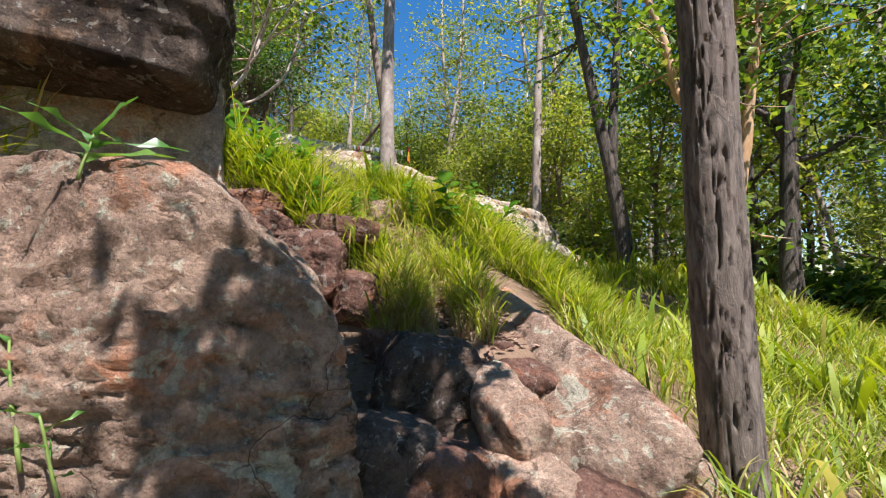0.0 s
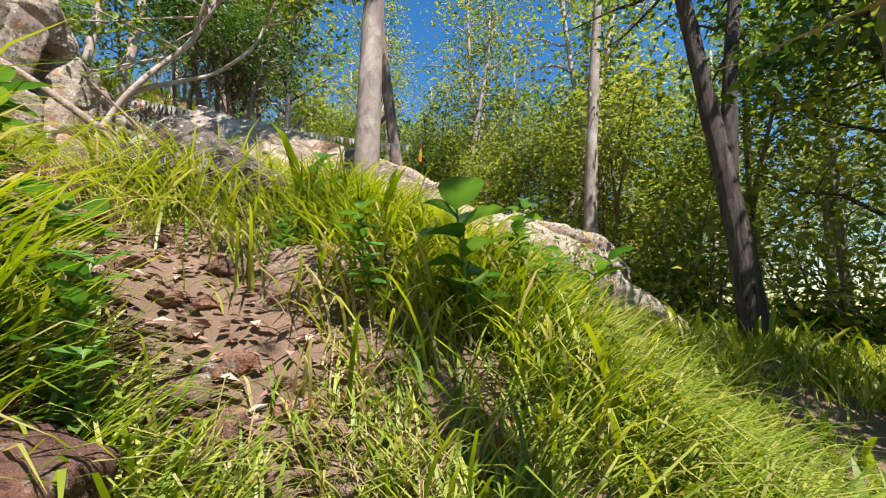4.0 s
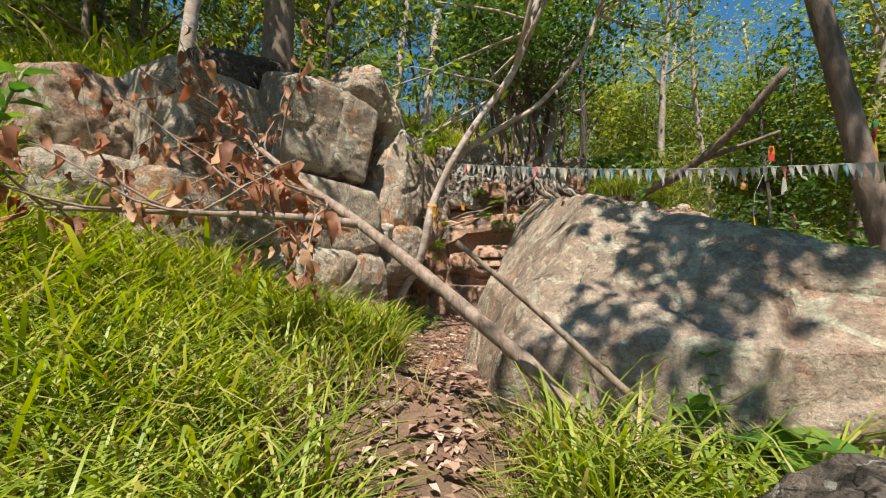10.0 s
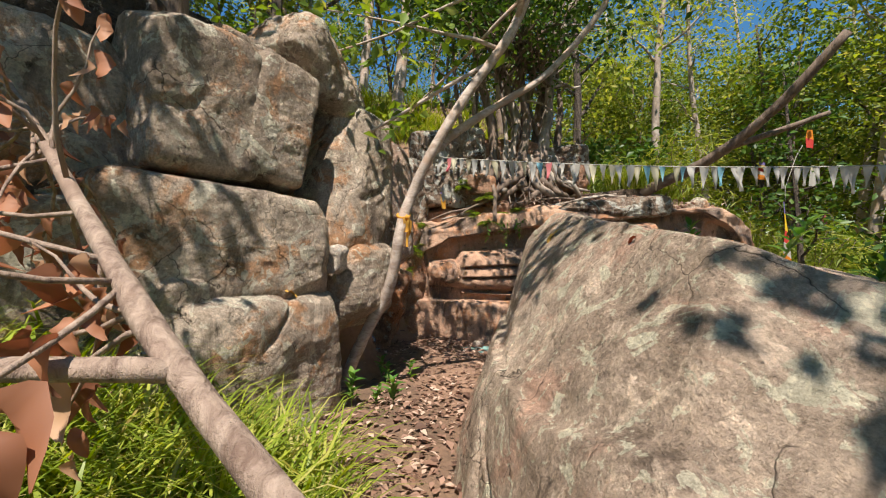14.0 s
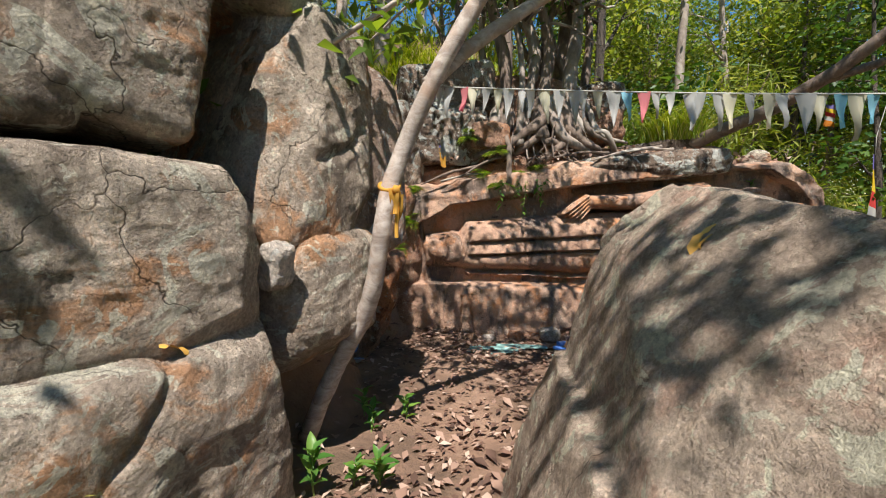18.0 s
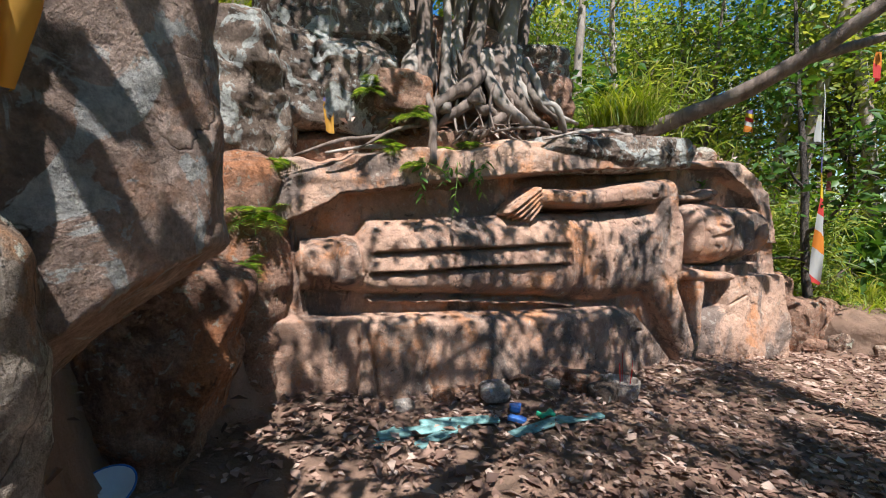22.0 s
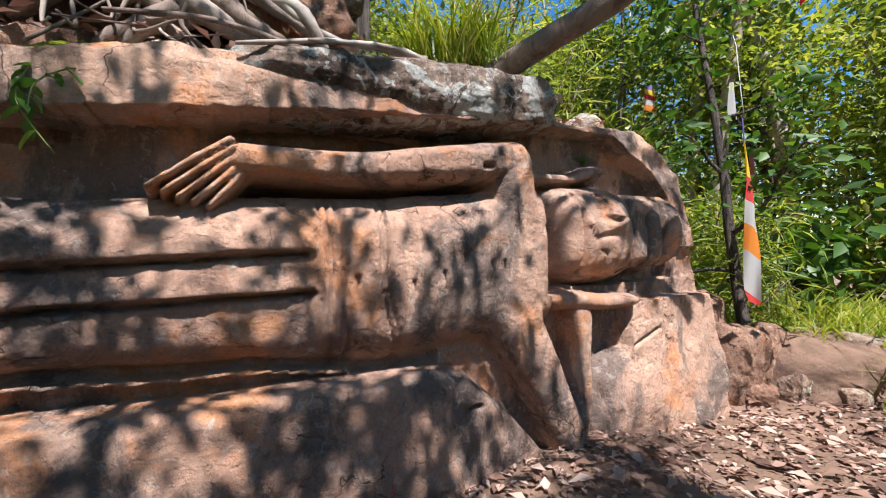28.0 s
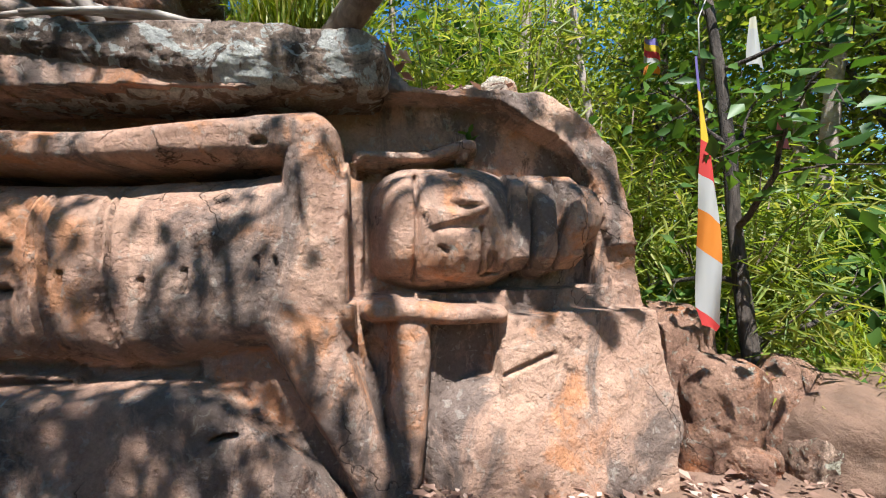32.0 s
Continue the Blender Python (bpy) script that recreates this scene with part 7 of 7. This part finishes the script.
def lathe(profile, sides=28):
    prof = np.array(profile, float)
    a = np.linspace(0, 2 * math.pi, sides, endpoint=False)
    v = np.stack([np.outer(np.cos(a), prof[:, 0]), np.outer(np.sin(a), prof[:, 0]), np.repeat(prof[None, :, 1], sides, 0)], -1).reshape(-1, 3)
    m = len(prof)
    i, j = [k.ravel() for k in np.meshgrid(np.arange(sides), np.arange(m - 1), indexing="ij")]
    i2 = (i + 1) % sides
    return v, np.stack([i * m + j, i2 * m + j, i2 * m + j + 1, i * m + j + 1], -1)


# incense pot with burnt sticks
pot = thing("incense_pot", (-4.72, 12.62, 3.24), "grey concrete incense pot with burnt sticks", "pot")
v, q = lathe([(0.0, 0), (0.1, 0), (0.13, 0.1), (0.14, 0.2), (0.12, 0.2), (0.11, 0.16), (0.0, 0.16)])
part("body", mesh_of("body", v, q, PALE_STONE), pot)
for n in range(5):
    b = Build()
    b.tube(np.array([(0.05 * math.cos(n * 2), 0.05 * math.sin(n * 2), 0.14), (0.07 * math.cos(n * 2), 0.07 * math.sin(n * 2), 0.3 + 0.03 * n)]), np.full(2, 0.003), 5)
    part("incense_stick", b.mesh("incense_stick", cloth["red"]), pot)
for n, (x, y, z, r, tip) in enumerate(((-7.2, 9.95, 3.55, 0.13, 22), (-7.0, 9.85, 3.5, 0.1, -15))):
    plate = thing("enamel_bowl", (x, y, z), "white enamel bowl with a blue rim on the bare ground", "bowl", "offering bowls")
    v, q = lathe([(0.0, 0.0), (r * 0.5, 0.0), (r * 0.95, r * 0.4), (r, r * 0.42), (r * 0.93, r * 0.43), (r * 0.5, 0.02), (0.0, 0.02)])
    part("dish", mesh_of("dish", v, q, ENAMEL), plate)
    v, q = lathe([(r * 0.97, r * 0.405), (r * 1.02, r * 0.41), (r * 1.02, r * 0.45), (r * 0.96, r * 0.45), (r * 0.97, r * 0.405)])
    part("rim", mesh_of("rim", v, q, BLUE_RIM), plate)
    plate.rotation_euler = (radians(tip), radians(tip * 0.5), 0)
v, q = slab_box((0.5, 0.3, 0.03), 9, 0.03)
ob = new("plastic_sack", mesh_of("plastic_sack", v, q, BLUE_RIM))
ob.matrix_world = pose(-7.35, 9.65, 3.6, 10, 5, 30)
tagged(ob, "crumpled blue plastic sack under the boulder", "sack")
for n, (x, y, mat) in enumerate(((-5.55, 11.75, BLUE_RIM), (-5.35, 11.9, GREEN_PL), (-5.6, 11.95, BLUE_RIM))):
    v, q = slab_box((0.14, 0.07, 0.03), 20 + n, 0.02)
    ob = new("plastic_wrapper", mesh_of("plastic_wrapper", v, q, mat))
    ob.matrix_world = pose(x, y, float(ground(x, y)[0]) + 0.06, 5, 8, 50 * n)
    tagged(ob, "crumpled plastic wrapper among dead leaves", "litter")

# loose stones on the trail
rng = np.random.default_rng(66)
pebbles = [rock_mesh("stone", (0.12, 0.09, 0.06), mat, seed=90 + k, n=12, power=8, cuts=12, cut=0.22) for k, mat in enumerate((RUBBLE, RED_ROCK, PINK_ROCK))]
for n in range(150):
    s = rng.uniform(1, 12.5)
    a, bb = TRAIL[int(s)], TRAIL[int(s) + 1]
    x, y = a + (bb - a) * (s - int(s)) + rng.normal(size=2) * 0.28
    ob = new("stone", pebbles[n % 3])
    k = rng.uniform(0.2, 0.75)
    ob.matrix_world = pose(x, y, float(ground(x, y)[0]) + 0.02 * k, rng.uniform(-20, 20), rng.uniform(-20, 20), rng.uniform(0, 360)) @ Matrix.Scale(k, 4)
    tagged(ob, "loose reddish stone lying on the trail", "stone", "loose trail stones")

# leafy herbs thick beside the trail
herb = seedling("herb", stand(-1.6, 4.0), "green herb in a leafy patch beside the trail", oval, 14, 0.5, 25, 560, 0.75)
herb2 = seedling("herb", stand(-1.9, 3.75), "green herb in a leafy patch beside the trail", small, 26, 0.55, 20, 561, 1.1)
for h in (herb, herb2):
    h["group"] = "trailside herbs"
rng = np.random.default_rng(91)
for n in range(60):
    x, y = (rng.uniform(-3.0, -0.75), rng.uniform(3.5, 4.25)) if n < 46 else (rng.uniform(-0.9, 0.9), rng.uniform(4.6, 6.8))
    if from_trail(np.array([x]), np.array([y]))[0] < 0.3:
        continue
    copy_thing((herb, herb2)[n % 2], pose(*stand(x, y), rng.uniform(-12, 12), rng.uniform(-12, 12), rng.uniform(0, 360)) @ Matrix.Scale(rng.uniform(0.6, 1.2), 4))

# a vine hanging in front of the niche
vine = thing("hanging_vine", on_wall(-1.2, 5.5, -0.35), "thin vine with small leaves hanging over the niche", "vine")
at0 = np.array(on_wall(-1.2, 5.5, -0.35))
rng = np.random.default_rng(71)
for n, (u, drop) in enumerate(((-1.45, 0.42), (-1.28, 0.3), (-1.15, 0.55), (-1.0, 0.38), (-0.85, 0.25))):
    b, path = sweep([np.array(on_wall(u, 5.5, -0.35)) - at0, np.array(on_wall(u + 0.04, 5.42, 0.12)) - at0, np.array(on_wall(u + rng.uniform(-0.1, 0.1), 5.45 - drop * 0.6, 0.2)) - at0, np.array(on_wall(u + rng.uniform(-0.15, 0.15), 5.4 - drop, 0.22)) - at0], 0.005, 0.002, 5, 0.1, n)
    part("stem", b.mesh("stem", STEM), vine)
    for k in range(9):
        leaf = part("leaf", small, vine)
        leaf.matrix_basis = pose(*along_path(path, 0.3 + 0.07 * k), rng.uniform(-30, 30), rng.uniform(10, 60), rng.uniform(0, 360)) @ Matrix.Scale(rng.uniform(0.6, 1.1), 4)
rng = np.random.default_rng(72)
x, y = tufts(rng, 26, 26, (-4.95, -4.3, 13.95, 14.5), 0.06)
blades("grass", "green grass tuft growing on the ledge beside the roots", x, y, np.full(len(x), 6.0), 0.55, 0.012, rng, GRASS, 0.7)
